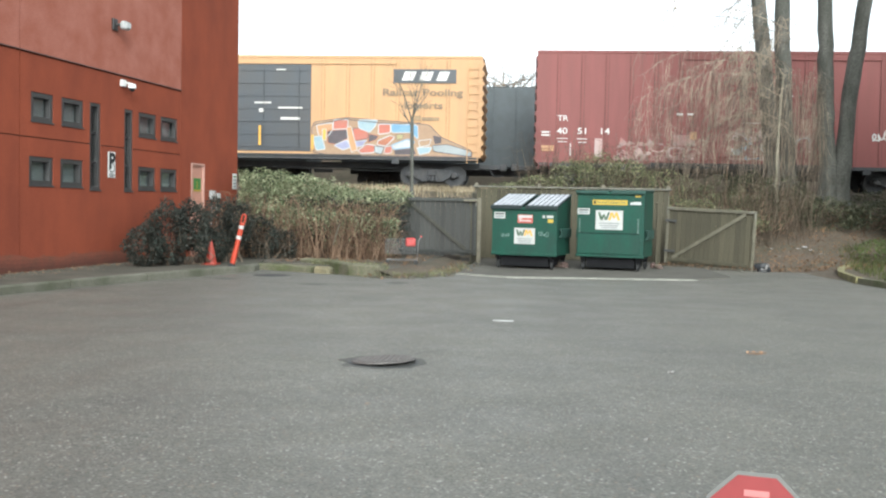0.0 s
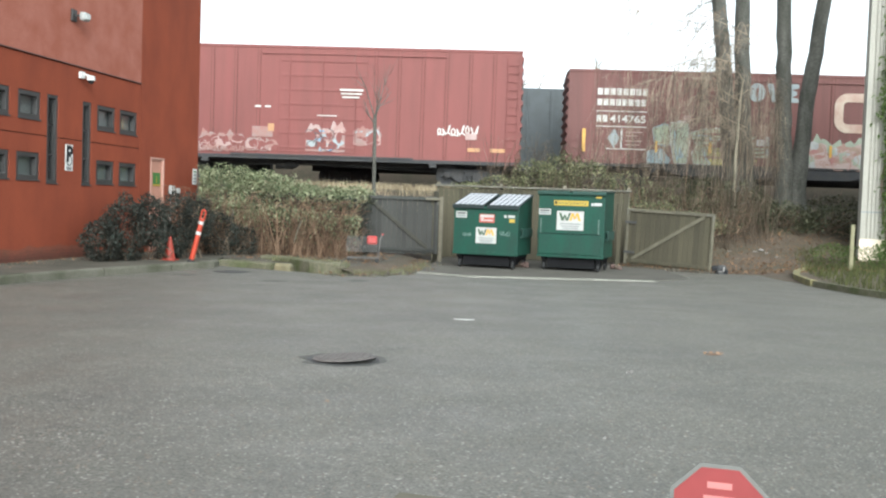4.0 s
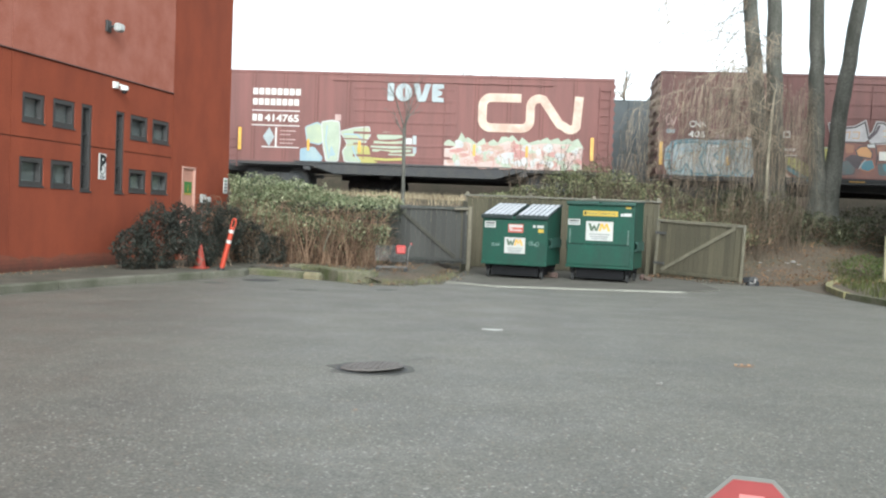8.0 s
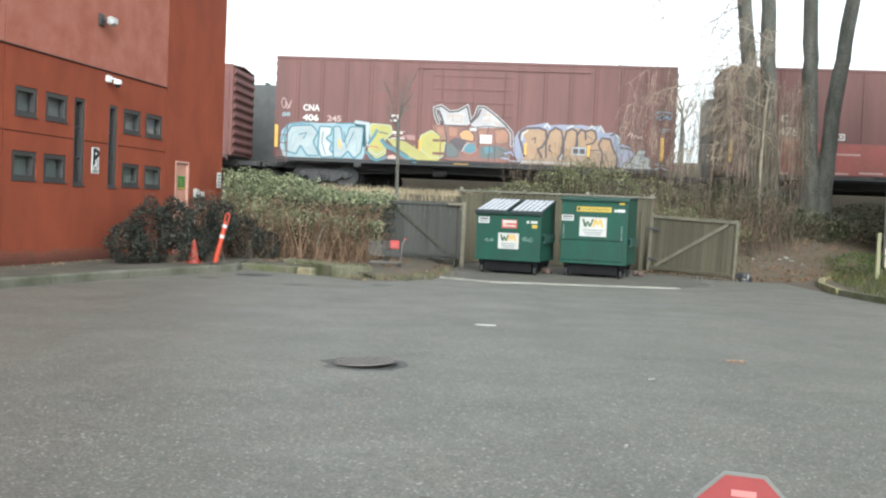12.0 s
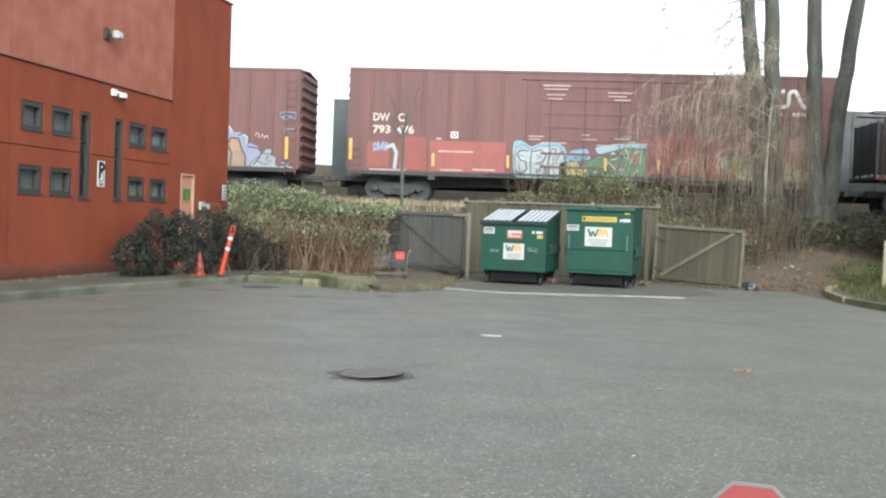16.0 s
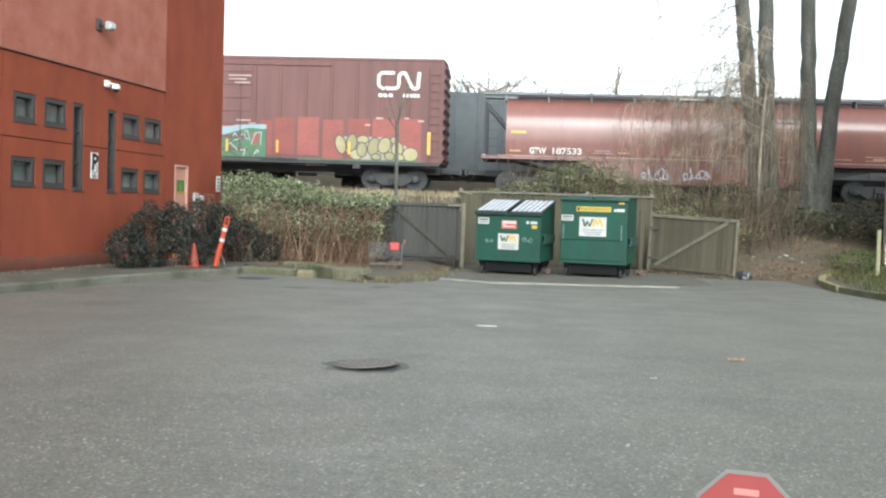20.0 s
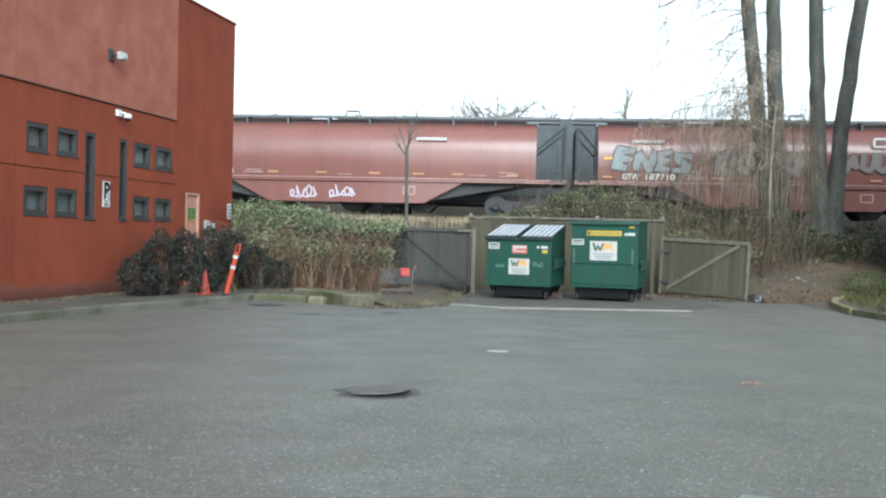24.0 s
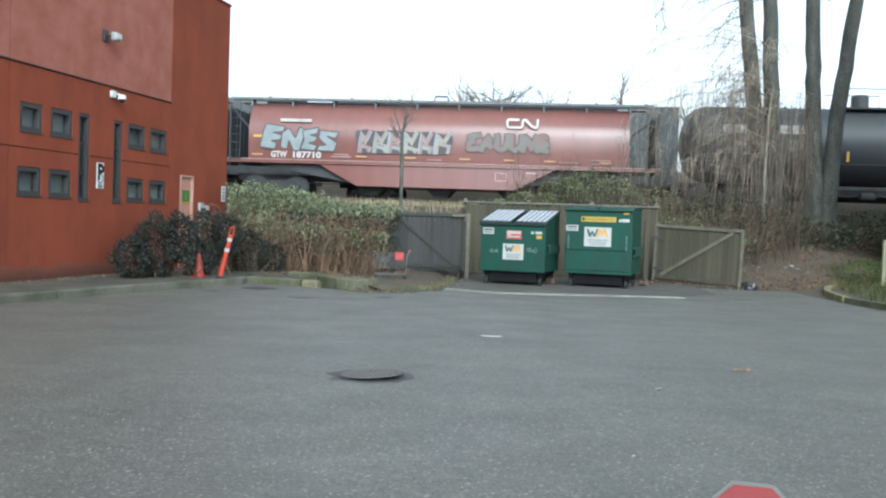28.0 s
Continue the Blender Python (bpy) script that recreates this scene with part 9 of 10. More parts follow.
def build_boxcars():
    global DEC
    R = RAIL_Z
    # yellow car with a black door
    L = 18.6
    c0 = -2.30 - L
    car = boxcar(c0, L, 7.52 - R, 3.47 - R, M["car_yellow"], "yellow boxcar with a black door and graffiti", (7.75, 11.62), 1.02, M["car_black"], M["car_yellow"])
    x = lambda c: c - c0
    part("logo_panel", Geo().box((x(-5.88), DEC - 0.002, 6.42 - R), (x(-3.34), DEC + 0.002, 6.97 - R)), M["car_black"], car, "black panel with white blocks")
    for a, b in ((-5.55, -4.95), (-4.85, -4.25), (-4.15, -3.6)):
        part("logo_block", Geo().prism([(x(a), 6.52 - R), (x(a) + 0.14, 6.88 - R), (x(b), 6.88 - R), (x(b) - 0.14, 6.52 - R)], 1, DEC - 0.006, DEC - 0.0025), M["stencil"], car)
    words(car, "Railcar Pooling", x(-6.33), 5.92 - R, 0.27, "stencil_dark", 3.25)
    words(car, "Experts", x(-5.44), 5.40 - R, 0.27, "stencil_dark", 1.55)
    bars(car, [(x(-5.0), x(-4.75), 4.92 - R, 5.12 - R), (x(-4.7), x(-4.0), 4.92 - R, 5.06 - R)], "stencil_dark")
    graffiti_yellow(car)
    bars(car, [(x(-11.6), x(-10.9), 5.55 - R, 5.62 - R), (x(-10.6), x(-9.6), 5.35 - R, 5.42 - R), (x(-10.5), x(-9.7), 4.9 - R, 5.0 - R), (x(-11.4), x(-11.2), 5.2 - R, 5.35 - R), (x(-10.7), x(-10.3), 6.9 - R, 6.95 - R)], "stencil", NEAR - 0.062)
    yellow_bar(car, x(-11.35), 3.85 - R, 4.65 - R)
    yellow_bar(car, x(-9.15), 3.7 - R, 4.3 - R)
    # red high car
    c0, L = -0.12, 16.2
    car = boxcar(c0, L, 7.76 - R, 3.32 - R, M["car_red"], "tall bright red boxcar with white stencils", (6.45, 10.0), 0.95, None, M["car_red"])
    x = lambda c: c - c0
    words(car, "TR", x(0.72), 4.98 - R, 0.22, "stencil", 0.42, thick=0.01)
    words(car, "40", x(0.70), 4.47 - R, 0.24, "stencil", 0.42, thick=0.01)
    words(car, "51", x(1.5), 4.47 - R, 0.24, "stencil", 0.34, thick=0.01)
    words(car, "14", x(2.36), 4.47 - R, 0.24, "stencil", 0.34, thick=0.01)
    bars(car, [(x(0.72), x(1.14), 4.27 - R, 4.30 - R), (x(0.75), x(1.12), 4.14 - R, 4.17 - R), (x(1.5), x(1.9), 4.26 - R, 4.29 - R), (x(1.55), x(1.9), 4.12 - R, 4.15 - R), (x(1.22), x(1.27), 3.6 - R, 4.1 - R),
               (x(0.1), x(0.45), 4.5 - R, 4.56 - R), (x(0.1), x(0.45), 4.38 - R, 4.44 - R), (x(5.35), x(5.6), 5.25 - R, 5.32 - R), (x(5.75), x(6.0), 5.25 - R, 5.32 - R)])
    bars(car, [(x(8.8), x(9.75), 5.98 - R, 6.06 - R), (x(8.85), x(9.7), 5.84 - R, 5.9 - R), (x(8.9), x(9.6), 5.70 - R, 5.76 - R), (x(7.9), x(8.7), 4.95 - R, 4.99 - R)], "stencil", NEAR - 0.075)
    bars(car, [(x(13.9), x(14.35), 4.18 - R, 4.42 - R)], "stencil_dim")
    patches(car, [(x(0.1), x(0.6), 3.78 - R, 4.0 - R), (x(5.9), x(6.15), 4.3 - R, 4.6 - R), (x(14.0), x(14.5), 3.7 - R, 3.85 - R), (x(14.9), x(15.5), 3.7 - R, 3.85 - R)], "g_orange", DEC)
    bars(car, [(x(2.2), x(2.5), 3.55 - R, 4.3 - R)], "g_dim")
    splash(car, x(3.1), x(4.9), 3.50 - R, 4.30 - R, "car_red", "g_dim2", ["g_dim2", "car_red", "g_dim", "car_red"], 8, 9, "g_dim")
    splash(car, x(5.0), x(6.3), 3.50 - R, 4.0 - R, "car_red", "g_dim2", ["g_dim", "g_dim2", "car_red"], 12, 6, "g_dim2")
    patches(car, [(x(5.25), x(6.1), 4.06 - R, 4.48 - R), (x(5.2), x(5.5), 3.75 - R, 4.0 - R)], "g_dim2", DEC + 0.0037)
    splash(car, x(7.45), x(9.05), 3.50 - R, 4.75 - R, "g_dim2", "g_dim", ["g_blue", "g_dim", "g_pale", "car_red"], 9, 9, "g_dark2")
    splash(car, x(9.4), x(10.5), 3.8 - R, 4.62 - R, "g_dim", "g_dim2", ["g_pale", "g_dim2", "car_red"], 10, 7, "g_dim2")
    scrawl(car, x(2.9), x(5.0), 3.42 - R, 3.7 - R, 0.04, "g_dim2", 44, DEC - 0.03)
    scrawl(car, x(12.7), x(14.5), 4.3 - R, 4.75 - R, 0.05, "stencil", 4, DEC)
    # brown-red car with the large cream emblem
    c0, L = 17.95, 15.7
    car = boxcar(c0, L, 7.12 - R, 3.42 - R, M["car_brown"], "brown-red boxcar with large cream emblem and graffiti", (5.25, 9.5), 1.3, None, M["car_brown"], fishbelly=True)
    x = lambda c: c - c0
    name_bars(car, x(19.06), x(21.08), 6.12 - R, 6.38 - R, 8)
    name_bars(car, x(19.06), x(21.02), 5.70 - R, 5.96 - R, 8)
    bars(car, [(x(19.06), x(21.05), 5.46 - R, 5.50 - R), (x(19.06), x(21.05), 4.86 - R, 4.90 - R), (x(20.05), x(20.12), 4.0 - R, 4.80 - R), (x(19.5), x(21.05), 3.98 - R, 4.02 - R)])
    words(car, "414765", x(19.60), 5.05 - R, 0.27, "stencil", 1.42)
    bars(car, [(x(19.08), x(19.26), 5.05 - R, 5.32 - R), (x(19.32), x(19.5), 5.05 - R, 5.32 - R)])
    part("diamond", Geo().prism([(x(19.54), 4.42 - R), (x(19.80), 4.80 - R), (x(20.02), 4.42 - R), (x(19.80), 4.02 - R)], 1, DEC - 0.003, DEC), M["g_pale"], car, "pale blue diamond mark")
    bars(car, [(x(20.25), x(20.9), 4.65 - R, 4.69 - R), (x(20.25), x(20.7), 4.5 - R, 4.54 - R), (x(20.25), x(20.9), 4.3 - R, 4.34 - R), (x(20.25), x(20.8), 4.15 - R, 4.19 - R)], "stencil_dim")
    bars(car, [(x(22.5), x(22.75), 5.15 - R, 5.4 - R)], "stencil_dim")
    high = NEAR - 0.064
    sprayed(car, "g_pale", (x(24.62), 6.0 - R), (x(24.88), 6.0 - R), (x(24.88), 6.72 - R), (x(24.62), 6.72 - R), y=high)
    sprayed(car, "g_pale", *[(x(25.28) + 0.34 * math.cos(k * math.pi / 6 + 0.26), 6.36 - R + 0.37 * math.sin(k * math.pi / 6 + 0.26)) for k in range(12)], y=high)
    sprayed(car, "car_brown", (x(25.24), 6.18 - R), (x(25.33), 6.18 - R), (x(25.33), 6.52 - R), (x(25.24), 6.52 - R), y=high, lift=1)
    sprayed(car, "g_pale", (x(25.66), 6.72 - R), (x(25.86), 6.0 - R), (x(26.16), 6.0 - R), (x(26.38), 6.72 - R), (x(26.14), 6.72 - R), (x(26.01), 6.22 - R), (x(25.9), 6.72 - R), y=high)
    sprayed(car, "g_pale", (x(26.42), 6.0 - R), (x(26.90), 6.0 - R), (x(26.88), 6.16 - R), (x(26.62), 6.2 - R), (x(26.82), 6.3 - R), (x(26.82), 6.42 - R), (x(26.62), 6.5 - R), (x(26.9), 6.56 - R), (x(26.88), 6.72 - R), (x(26.42), 6.72 - R), y=high)
    rail_emblem(car, x(28.30), x(32.45), 4.88 - R, 6.42 - R, 0.34, "stencil_cream")
    graffiti_brown(car)
    splash(car, x(27.0), x(32.5), 3.42 - R, 4.86 - R, "g_pinkpale", "g_lime2", ["g_pink", "g_pinkpale", "g_lime2", "g_pink", "g_pale2"], 16, 24, "g_pink")
    for c in (18.6, 32.86):
        yellow_bar(car, x(c), 3.86 - R, 4.76 - R, 0.13)
    for c in (21.45, 23.55, 28.2, 30.3):
        yellow_bar(car, x(c), 3.9 - R, 4.35 - R)
    # oxide high car with long mural
    c0, L = 35.45, 16.05
    car = boxcar(c0, L, 7.50 - R, 3.42 - R, M["car_oxide"], "dark oxide red boxcar with a long graffiti mural", (6.4, 9.7), 1.0, None, M["car_oxide"])
    x = lambda c: c - c0
    words(car, "CNA", x(36.6), 5.32 - R, 0.24, "stencil", 0.68)
    words(car, "406", x(36.6), 4.92 - R, 0.24, "stencil", 0.66)
    words(car, "245", x(37.6), 4.92 - R, 0.22, "stencil_dim", 0.58)
    scrawl(car, x(35.7), x(36.15), 5.3 - R, 5.85 - R, 0.028, "stencil_dim", 6, DEC)
    scrawl(car, x(35.72), x(36.1), 5.05 - R, 5.25 - R, 0.025, "g_blue2", 9, DEC)
    bars(car, [(x(40.2), x(40.5), 5.0 - R, 5.06 - R), (x(40.2), x(40.5), 5.2 - R, 5.26 - R), (x(40.2), x(40.26), 5.06 - R, 5.2 - R), (x(40.44), x(40.5), 5.06 - R, 5.2 - R), (x(40.25), x(40.7), 4.5 - R, 4.6 - R), (x(40.25), x(40.8), 4.3 - R, 4.34 - R)])
    graffiti_oxide(car)
    graffiti_door(car)
    part("paper_notice", Geo().box((x(43.83), NEAR - 0.135, 4.23 - R), (x(44.3), NEAR - 0.131, 4.57 - R)), M["stencil"], car)
    patches(car, [(x(42.8), x(43.4), 3.36 - R, 3.42 - R)], "bar_yellow", NEAR - 0.03)
    for c in (35.55, 51.0):
        yellow_bar(car, x(c), 3.80 - R, 4.70 - R, 0.13)
    for c in (41.42, 45.65, 48.14):
        yellow_bar(car, x(c), 3.85 - R, 4.3 - R)
    # long brown car with repainted lower half
    c0, L = 53.5, 19.15
    car = boxcar(c0, L, 7.60 - R, 3.44 - R, M["car_oxide"], "long dark red boxcar with repainted lower panels", (7.7, 11.3), 1.05, None, M["car_oxide"])
    x = lambda c: c - c0
    words(car, "DW", x(54.5), 5.47 - R, 0.30, "stencil_cream2", 0.68)
    words(car, "C", x(55.52), 5.47 - R, 0.30, "stencil_cream2", 0.27)
    words(car, "793", x(54.5), 4.98 - R, 0.30, "stencil_cream2", 0.72)
    words(car, "476", x(55.48), 4.98 - R, 0.30, "stencil_cream2", 0.72)
    bars(car, [(x(57.68), x(57.98), 4.84 - R, 4.89 - R), (x(57.68), x(57.98), 5.05 - R, 5.1 - R), (x(57.68), x(57.73), 4.89 - R, 5.05 - R), (x(57.93), x(57.98), 4.89 - R, 5.05 - R), (x(57.78), x(57.88), 4.93 - R, 5.02 - R)])
    for a, b, z in ((61.3, 62.4, 7.02), (61.35, 62.3, 6.88), (61.45, 62.2, 6.66), (61.5, 62.1, 6.5), (63.85, 64.8, 6.78), (63.85, 64.6, 6.64), (64.1, 64.75, 6.5)):
        bars(car, [(x(a), x(b), z - R - 0.03, z - R + 0.03)], "stencil_dim", NEAR - 0.075)
    for a, b, z in ((60.8, 61.4, 5.0), (60.8, 61.7, 4.88), (62.9, 63.2, 5.1), (62.9, 63.5, 4.92), (64.2, 64.8, 4.98), (64.2, 65.0, 4.86), (61.3, 62.3, 4.76), (63.5, 64.4, 4.7)):
        bars(car, [(x(a), x(b), z - R - 0.025, z - R + 0.025)], "stencil_dim")
    patches(car, [(x(54.3), x(55.2), 3.6 - R, 4.62 - R), (x(55.6), x(56.7), 3.5 - R, 4.86 - R), (x(56.85), x(59.9), 3.5 - R, 4.72 - R), (x(65.2), x(65.7), 3.6 - R, 5.0 - R), (x(65.8), x(66.62), 3.62 - R, 5.12 - R), (x(66.75), x(67.62), 3.62 - R, 5.16 - R), (x(67.78), x(68.62), 3.5 - R, 5.08 - R), (x(68.82), x(69.7), 3.5 - R, 5.14 - R), (x(69.82), x(70.76), 3.5 - R, 5.16 - R), (x(70.88), x(71.8), 3.5 - R, 5.18 - R)])
    for a, b, z in ((57.1, 57.3, 4.8), (57.2, 58.6, 4.3), (57.3, 58.2, 3.55), (58.6, 59.5, 3.6), (54.4, 55.9, 3.5), (69.5, 69.72, 4.9), (69.95, 70.25, 5.18), (71.1, 71.3, 5.2), (71.65, 71.9, 5.1)):
        bars(car, [(x(a), x(b), z - R - 0.035, z - R + 0.035)], "stencil_dim", NEAR - 0.032)
    scrawl(car, x(54.5), x(55.2), 4.25 - R, 4.65 - R, 0.05, "g_blue", 9, DEC)
    part("sprayed_hook", ribbon([(x(55.45), 3.6 - R), (x(55.5), 4.2 - R), (x(55.35), 4.5 - R), (x(55.1), 4.4 - R)], 0.14, DEC - 0.003, DEC), M["g_pale"], car)
    graffiti_long(car)
    patches(car, [(x(65.2), x(71.9), 3.44 - R, 3.495 - R)], "g_green")
    graffiti_bubbles(car)
    rail_emblem(car, x(69.95), x(71.72), 6.32 - R, 7.08 - R, 0.14, "stencil")
    name_bars(car, x(70.0), x(70.62), 6.04 - R, 6.18 - R, 3)
    name_bars(car, x(71.0), x(71.7), 6.04 - R, 6.18 - R, 5)
    yellow_bar(car, x(53.64), 3.86 - R, 4.72 - R, 0.13)
    yellow_bar(car, x(72.12), 3.76 - R, 4.66 - R, 0.13)
    for c in (57.0, 60.0, 63.85, 65.94, 68.89):
        yellow_bar(car, x(c), 3.7 - R, 4.2 - R)


def hopper(c0, label, num, tags):
    """Covered cylindrical hopper: curved red body over a straight sill, sloped bottom, end platforms, roof walk."""
    R = RAIL_Z
    L, a, b = 17.6, 0.95, 16.35          # whole length, start and end of the curved body
    car = freight_car(c0, label, "hopper car")
    zs, zt = 3.85 - R, 6.30 - R
    sec = []
    for k in range(25):
        u = math.pi * k / 24
        y = -math.cos(u) * 1.56
        z = zs + 0.8 + (zt - zs - 0.8) * max(0.0, math.sin(u)) ** 0.8 if 0 < k < 24 else zs + 0.8
        sec.append((y, z))
    sec = [(-1.50, zs)] + [(-1.55, zs + 0.5)] + sec + [(1.55, zs + 0.5), (1.50, zs)]
    body = Geo().prism(sec, 0, a, b)
    part("body", body, M["hopper_red"], car, smooth=35)
    for x in (a + 2.2, (a + b) / 2 - 1.2, (a + b) / 2 + 3.2, b - 2.2):
        dark_line = Geo()
        ring = [(p[0] * 1.003, p[1] + (0.004 if p[1] > zs + 0.75 else 0)) for p in sec]
        dark_line.prism(ring, 0, x - 0.012, x + 0.012)
        part("body_seam", dark_line, M["hopper_dark"], car)
    part("side_sill", Geo().box((0.0, NEAR - 0.03, zs - 0.16), (L, NEAR + 0.12, zs - 0.001), 0.01).box((0.0, -NEAR - 0.12, zs - 0.16), (L, -NEAR + 0.03, zs - 0.001), 0.01), M["hopper_red"], car)
    part("sill_edge", Geo().box((0.0, NEAR - 0.055, zs - 0.03), (L, NEAR - 0.031, zs + 0.0), 0.004), M["stencil_dim"], car, "pale worn sill edge")
    low = [(a + 2.9, zs - 0.161), (b - 2.9, zs - 0.161), (b - 4.5, 2.84 - R), (a + 4.5, 2.84 - R)]
    part("hopper_bottom", Geo().prism(low, 1, NEAR + 0.05, -NEAR - 0.05), M["hopper_red"], car)
    for x in (5.9, 8.8, 11.7):
        part("outlet_gate", Geo().prism([(x - 0.6, 2.839 - R), (x + 0.6, 2.839 - R), (x + 0.3, 0.22), (x - 0.3, 0.22)], 1, -0.6, 0.6), M["dark_steel"], car)
    for x0, x1, s in ((0.0, a, -1), (b, L, 1)):
        part("end_platform", Geo().box((x0, NEAR + 0.13, zs - 0.14), (x1, -NEAR - 0.13, zs - 0.04), 0.01), M["dark_steel"], car)
        xe = x0 + 0.1 if s < 0 else x1 - 0.1
        for y in (NEAR + 0.25, -0.5, 0.5, -NEAR - 0.25):
            part("end_post", Geo().box((xe - 0.05, y - 0.05, zs - 0.039), (xe + 0.05, y + 0.05, 6.0 - R), 0.01), M["cage_dark"], car)
        for y in (1, -1):
            part("end_brace", Geo().tube([(xe, y * (NEAR + 0.25), 6.0 - R), (x1 if s < 0 else x0, y * (NEAR + 0.3), zs + 1.2)], 0.04, 6), M["cage_dark"], car)
        part("end_panel", Geo().box((min(xe - 0.02, xe + 0.02), NEAR + 0.3, zs + 0.1), (max(xe - 0.02, xe + 0.02), -NEAR - 0.3, 5.95 - R)), M["cage_dark"], car, "dark end bulkhead")
        ladder(car, x0 + 0.2 if s < 0 else x1 - 0.62, zs - 0.5, 6.1 - R, M["cage_dark"])
        part("slope_sheet", Geo().prism([(a + 2.9, zs - 0.161), (a + 0.2, zs - 0.161), (a + 4.5, 2.9 - R)] if s < 0 else [(b - 2.9, zs - 0.161), (b - 0.2, zs - 0.161), (b - 4.5, 2.9 - R)], 1, NEAR + 0.25, -NEAR - 0.25), M["dark_steel"], car)
    walk_top = 6.40 - R
    part("roof_walk", Geo().box((0.0, -1.05, walk_top - 0.05), (L - 0.3, -0.45, walk_top), 0.005).box((0.0, 0.45, walk_top - 0.05), (L - 0.3, 1.05, walk_top), 0.005), M["walk_grey"], car, "grey grating roof walk")
    part("walk_edge", Geo().box((0.0, -1.09, walk_top - 0.09), (L - 0.3, -1.051, walk_top + 0.01)), M["walk_grey"], car)
    for i in range(10):
        x = 0.9 + i * 1.72
        part("walk_stay", Geo().box((x - 0.03, -1.0, zt - 0.25), (x + 0.03, -0.5, walk_top - 0.051)), M["walk_grey"], car)
    part("hatch_trough", Geo().box((a + 0.4, -0.4, zt - 0.1), (b - 0.4, 0.4, 6.33 - R), 0.03), M["hopper_red"], car)
    part("hatch_arch", Geo().tube([(8.45, -0.75, walk_top), (8.5, -0.75, 6.62 - R), (9.0, -0.75, 6.62 - R), (9.05, -0.75, walk_top)], 0.05, 6), M["walk_grey"], car)
    running_gear(car, L, 1.95)
    dz = NEAR - 0.020
    words(car, "GTW", 1.9, 3.93 - R, 0.24, "stencil", 0.66, dz)
    words(car, num, 2.75, 3.93 - R, 0.24, "stencil", 1.15, dz)
    name_bars_at(car, 2.25 if num.endswith("10") else 11.5, (3.55 if num.endswith("10") else 12.75), 5.38 - R, 5.50 - R, 9, NEAR + 0.115)
    bars(car, [(4.4, 5.2, 3.98 - R, 4.02 - R), (4.5, 5.1, 4.08 - R, 4.11 - R), (8.3, 8.9, 3.95 - R, 3.98 - R), (13.6, 14.4, 3.98 - R, 4.01 - R), (14.9, 15.6, 3.95 - R, 3.98 - R), (14.9, 15.6, 4.1 - R, 4.13 - R)], "stencil_dim", dz)
    for i in (1.1, 5.4, 7.4, 9.6, 11.4, 13.0, 15.2):
        bars(car, [(i, i + 0.45, 3.93 - R + 0.06, 3.93 - R + 0.13)], "g_orange", dz)
    bars(car, [(1.15, 1.75, 4.72 - R, 4.82 - R)], "bar_yellow", dz - 0.01)
    tags(car)
    return car


def name_bars_at(car, x0, x1, z0, z1, n, y):
    w = (x1 - x0) / n
    for i in range(n):
        part("stencil_bar", Geo().box((x0 + i * w + w * 0.1, y - 0.12, z0), (x0 + (i + 1) * w - w * 0.1, y, z1)), M["stencil"], car)


def build_hoppers():
    R = RAIL_Z

    def tags_a(car):
        for x0, x1, sd in ((6.25, 7.55, 31), (7.9, 9.1, 32)):
            scrawl(car, x0, x1, 2.98 - R, 3.55 - R, 0.06, "g_lilac2", sd, NEAR + 0.035)
        bars(car, [(11.0, 11.5, 3.18 - R, 3.22 - R), (11.0, 11.5, 3.48 - R, 3.52 - R), (11.0, 11.05, 3.22 - R, 3.48 - R), (11.45, 11.5, 3.22 - R, 3.48 - R), (11.2, 11.25, 3.25 - R, 3.48 - R)], "stencil_dim", NEAR + 0.045)

    def tags_b(car):
        global DEC
        keep, DEC = DEC, NEAR - 0.045
        graffiti_hopper(car)
        mural(car, 9.9, 13.3, 4.30 - R, 5.12 - R, 6, ["g_teal2"], "g_dark2", 35, 0.36)
        DEC = NEAR - 0.045
        rail_emblem(car, 11.45, 12.75, 5.30 - R, 5.70 - R, 0.09, "stencil")
        DEC = keep
        bars(car, [(11.05, 11.55, 3.18 - R, 3.22 - R), (11.05, 11.55, 3.48 - R, 3.52 - R), (11.05, 11.1, 3.22 - R, 3.48 - R), (11.5, 11.55, 3.22 - R, 3.48 - R), (12.3, 12.7, 3.5 - R, 3.58 - R)], "stencil_dim", NEAR + 0.045)

    hopper(74.25, "red covered hopper car with white tags on the bottom", "187533", tags_a)
    hopper(92.10, "red covered hopper car with silver graffiti", "187710", tags_b)


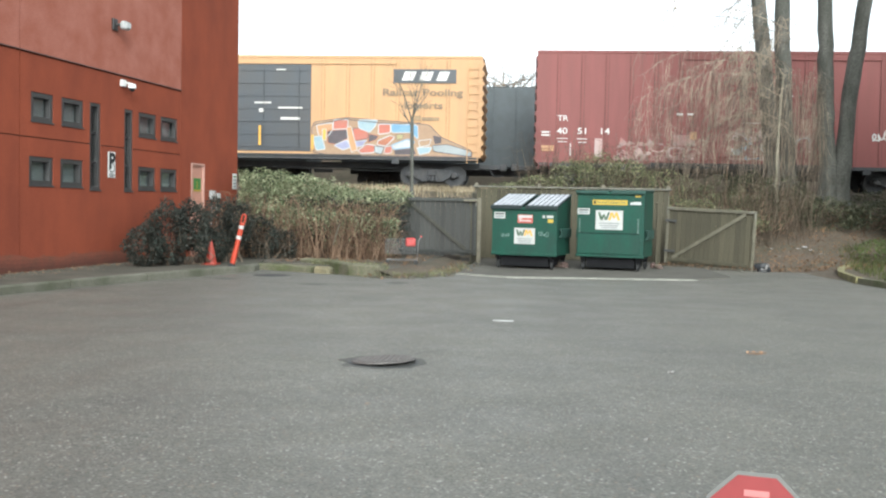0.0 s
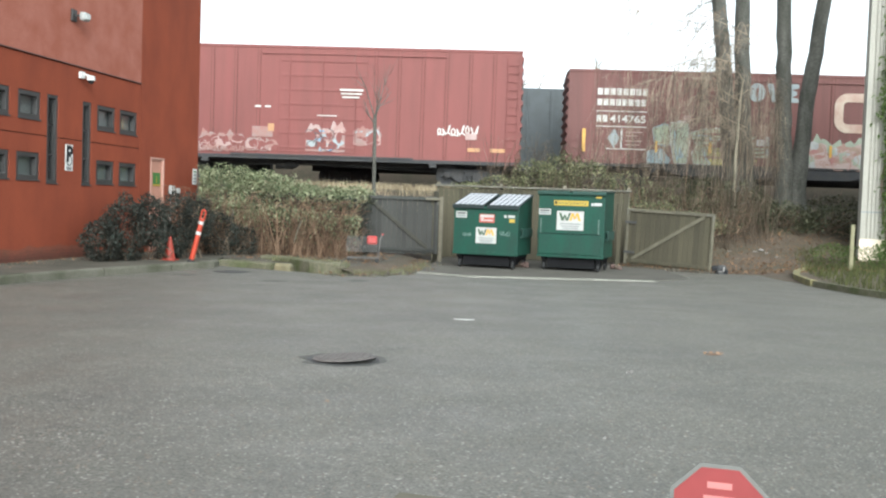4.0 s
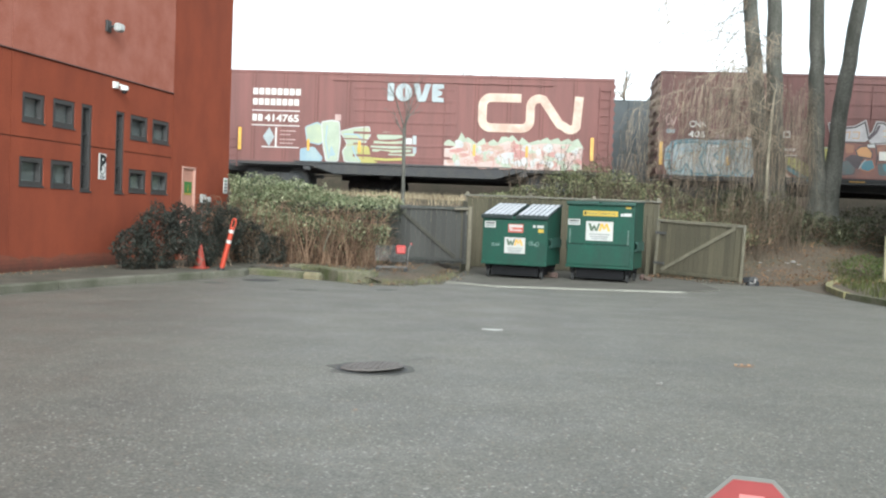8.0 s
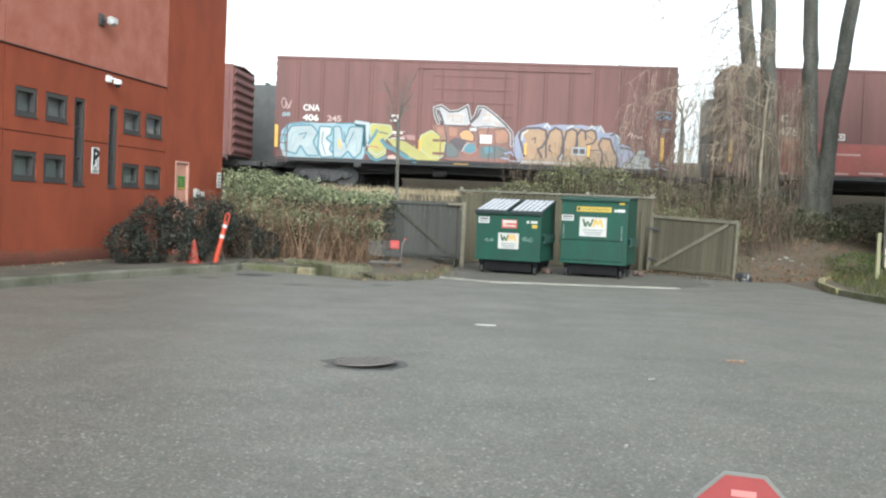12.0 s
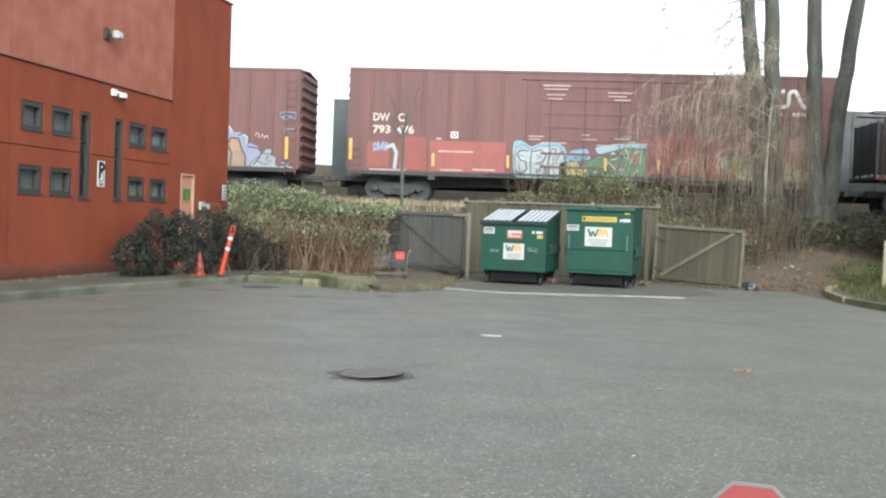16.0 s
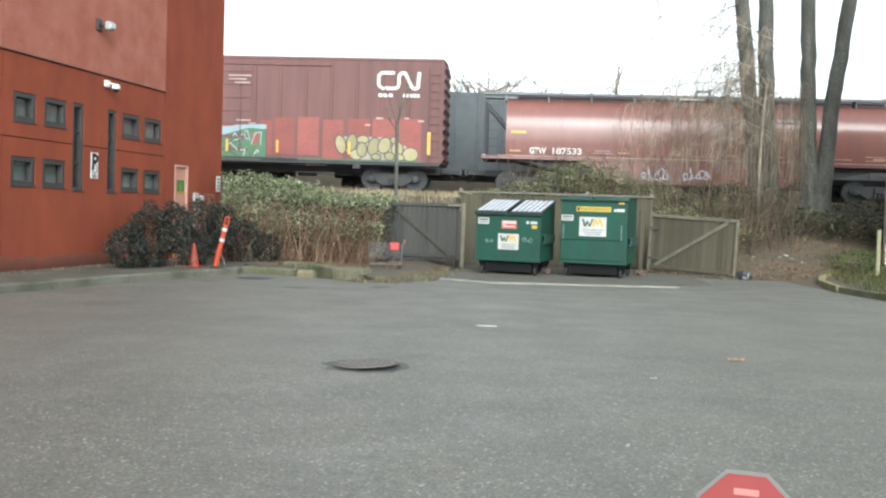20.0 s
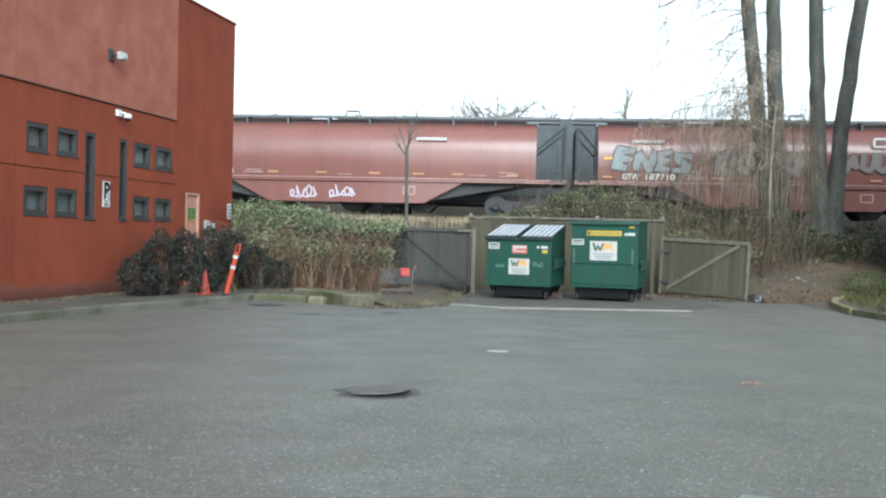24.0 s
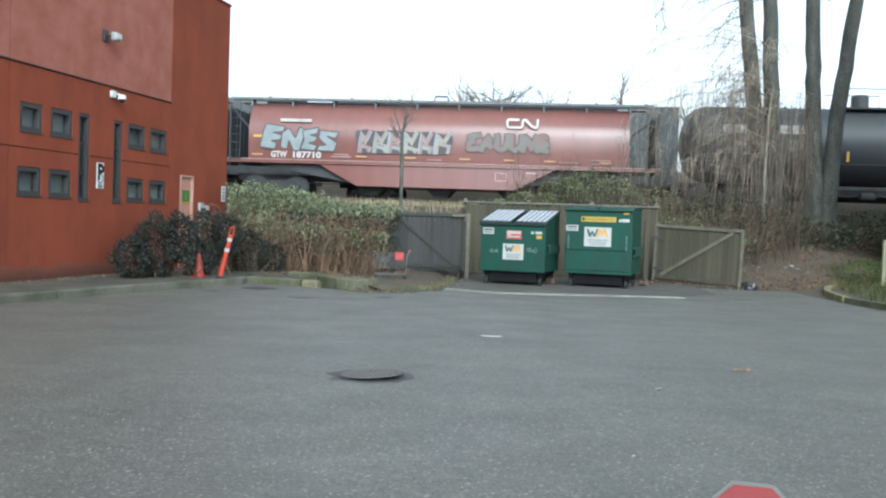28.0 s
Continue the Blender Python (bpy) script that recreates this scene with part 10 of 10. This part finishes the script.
def parked_car(c0, L, mat, label):
    """Dark freight car standing on the far track."""
    R = RAIL_Z
    t = thing("parked_car", pose(c0, TRACK2_Y, RAIL_Z), label, "boxcar", "parked cars on the far track")
    top, lo = 7.15 - R, 1.05
    part("body", Geo().box((0, NEAR, lo), (L, -NEAR, top - 0.05), 0.03), M[mat], t)
    part("roof", Geo().prism([(NEAR - 0.02, top - 0.049), (0, top + 0.08), (-NEAR + 0.02, top - 0.049)], 0, -0.02, L + 0.02), M[mat], t)
    for i in range(int(L / 1.1)):
        part("side_post", Geo().box((0.5 + i * 1.1, NEAR - 0.05, lo + 0.05), (0.62 + i * 1.1, NEAR - 0.001, top - 0.15), 0.015), M[mat], t)
    for i in range(7):
        part("roof_rib", Geo().box((0.8 + i * L / 7, NEAR + 0.3, top - 0.02), (0.9 + i * L / 7, -NEAR - 0.3, top + 0.11), 0.01), M[mat], t)
    part("centre_sill", Geo().box((0.2, -0.3, 0.7), (L - 0.2, 0.3, 1.04), 0.02), M["dark_steel"], t)
    for x in (2.0, L - 2.0):
        bogie(t, x, False)
    part("coupler", Geo().box((L, -0.1, 0.76), (L + 0.9, 0.1, 0.94), 0.02), M["dark_steel"], t)


def build_parked():
    for c0, L, mat in ((-45.0, 16.2, "slate"), (-27.1, 16.15, "slate2"), (-9.3, 16.15, "slate"), (8.5, 16.2, "slate2"), (26.4, 16.2, "slate")):
        parked_car(c0, L, mat, "dark grey freight car parked on the far track")


def build_tank_car():
    R = RAIL_Z
    c0, L = 110.2, 18.5
    car = freight_car(c0, "black tank car with a dome and white blocks", "tank car")
    r, zc = 1.55, 4.98 - R
    part("tank", Geo().lathe([(0.5, -0.1), (1.1, 0.08), (1.42, 0.4), (r, 0.8), (r, L - 1.9), (1.42, L - 1.5), (1.1, L - 1.18), (0.5, L - 1.0)], 40, "x", (0.55, 0, zc)), M["car_black"], car, smooth=40)
    part("manway_dome", Geo().lathe([(0.34, 0), (0.34, 0.55), (0.30, 0.62), (0.05, 0.64)], 20, "z", (7.5, 0, zc + r - 0.05)), M["car_black"], car)
    part("platform", Geo().box((6.4, -1.0, zc + r - 0.1), (8.6, 1.0, zc + r - 0.02), 0.01), M["dark_steel"], car)
    for y in (-1.0, 1.0):
        part("platform_rail", Geo().tube([(6.4, y, zc + r - 0.05), (6.4, y, zc + r + 0.7), (8.6, y, zc + r + 0.7), (8.6, y, zc + r - 0.05)], 0.02, 6), M["dark_steel"], car)
    for x in (0.1, L - 3.4):
        part("stub_sill", Geo().box((x, -0.45, 0.75), (x + 3.3, 0.45, 1.1), 0.02), M["dark_steel"], car)
    for x in (2.0, L - 2.0):
        part("saddle", Geo().prism([(-1.3, 1.1), (1.3, 1.1), (1.45, zc - 0.6), (-1.45, zc - 0.6)], 0, x - 0.35, x + 0.35), M["dark_steel"], car)
    part("side_rail", Geo().tube([(0.3, NEAR - 0.05, 1.9), (L - 0.3, NEAR - 0.05, 1.9)], 0.025, 6), M["dark_steel"], car)
    name = [(1.85, 2.2), (2.3, 2.75), (2.85, 3.3), (3.4, 3.85), (3.95, 4.4), (4.5, 4.95)]
    for a, b in name:
        part("white_block", Geo().box((a, NEAR - 0.075, 5.34 - R), (b, NEAR + 0.06, 5.66 - R)), M["stencil"], car)
    words(car, "8516", 2.35, 4.86 - R, 0.2, "stencil_dim", 0.85, NEAR - 0.012)
    yellow_bar(car, 6.6, 4.3 - R, 4.7 - R)
    running_gear(car, L, 2.0)


for key, base, second in (("stencil_dark", (0.15, 0.105, 0.07), (0.30, 0.20, 0.10)), ("stencil_dim", (0.38, 0.28, 0.26), (0.27, 0.14, 0.12)), ("stencil_cream2", (0.44, 0.40, 0.33), (0.36, 0.29, 0.24)),
                          ("g_red2", (0.36, 0.105, 0.07), (0.30, 0.12, 0.09)), ("g_brick", (0.24, 0.075, 0.05), (0.17, 0.06, 0.045)), ("g_brick2", (0.34, 0.13, 0.07), (0.24, 0.09, 0.05)), ("g_teal2", (0.15, 0.15, 0.135), (0.20, 0.10, 0.085)), ("g_lime2", (0.31, 0.345, 0.27), (0.25, 0.29, 0.22)), ("g_pinkpale", (0.42, 0.34, 0.31), (0.38, 0.25, 0.22)), ("g_dim", (0.36, 0.27, 0.25), (0.30, 0.15, 0.13)), ("g_dim2", (0.24, 0.17, 0.155), (0.28, 0.11, 0.09)), ("g_blue2", (0.20, 0.285, 0.335), (0.27, 0.33, 0.33)), 
                          ("g_tan", (0.29, 0.19, 0.115), (0.235, 0.145, 0.09)), ("g_tan2", (0.25, 0.175, 0.12), (0.20, 0.14, 0.10)), ("g_crown", (0.36, 0.35, 0.35), (0.24, 0.22, 0.23)), ("g_pale2", (0.40, 0.40, 0.39), (0.29, 0.29, 0.285)), ("g_olive2", (0.31, 0.275, 0.14), (0.24, 0.20, 0.10)), ("g_olive3", (0.30, 0.26, 0.20), (0.20, 0.16, 0.13)),
                          ("g_lilac2", (0.44, 0.42, 0.47), (0.36, 0.32, 0.37)), ("g_dark2", (0.075, 0.06, 0.065), (0.05, 0.04, 0.045)), ("cage_dark", (0.030, 0.034, 0.037), (0.040, 0.042, 0.042)), ("slate", (0.066, 0.076, 0.081), (0.048, 0.054, 0.057)), ("slate2", (0.072, 0.074, 0.073), (0.052, 0.051, 0.049)), ("hopper_dark", (0.19, 0.045, 0.037), (0.14, 0.04, 0.033)), ("walk_grey", (0.16, 0.165, 0.17), (0.10, 0.10, 0.10))):
    M[key] = stuff(key, base, 0.62, second=second, scale=2.0, amount=0.75, bump=0)
build_boxcars()
build_hoppers()
build_tank_car()
build_parked()


# ---- what moves: the train rolls by and its wheels turn ----
ROLL = (-109.3051, 17.9145, -31.4419, -1.148, 41.3108, -21.7936)


def rolled(t):
    """Metres that the train has gone at t seconds (to the left, so negative)."""
    return sum(c * (t / 28.0) ** (k + 1) for k, c in enumerate(ROLL))


def motions():
    times = [i * 0.5 for i in range(57)]
    for car, c0 in CARS:
        walk(car, [(t, pose(c0 + rolled(t), TRACK_Y, RAIL_Z)) for t in times])
    fine = [i * 0.1 for i in range(281)]
    turns = [(t, math.degrees(rolled(t) / 0.46)) for t in fine]
    for ws, dx in WHEELSETS:
        walk(ws, [(t, pose(dx, 0, 0.46, 0, a, 0)) for t, a in turns])


motions()
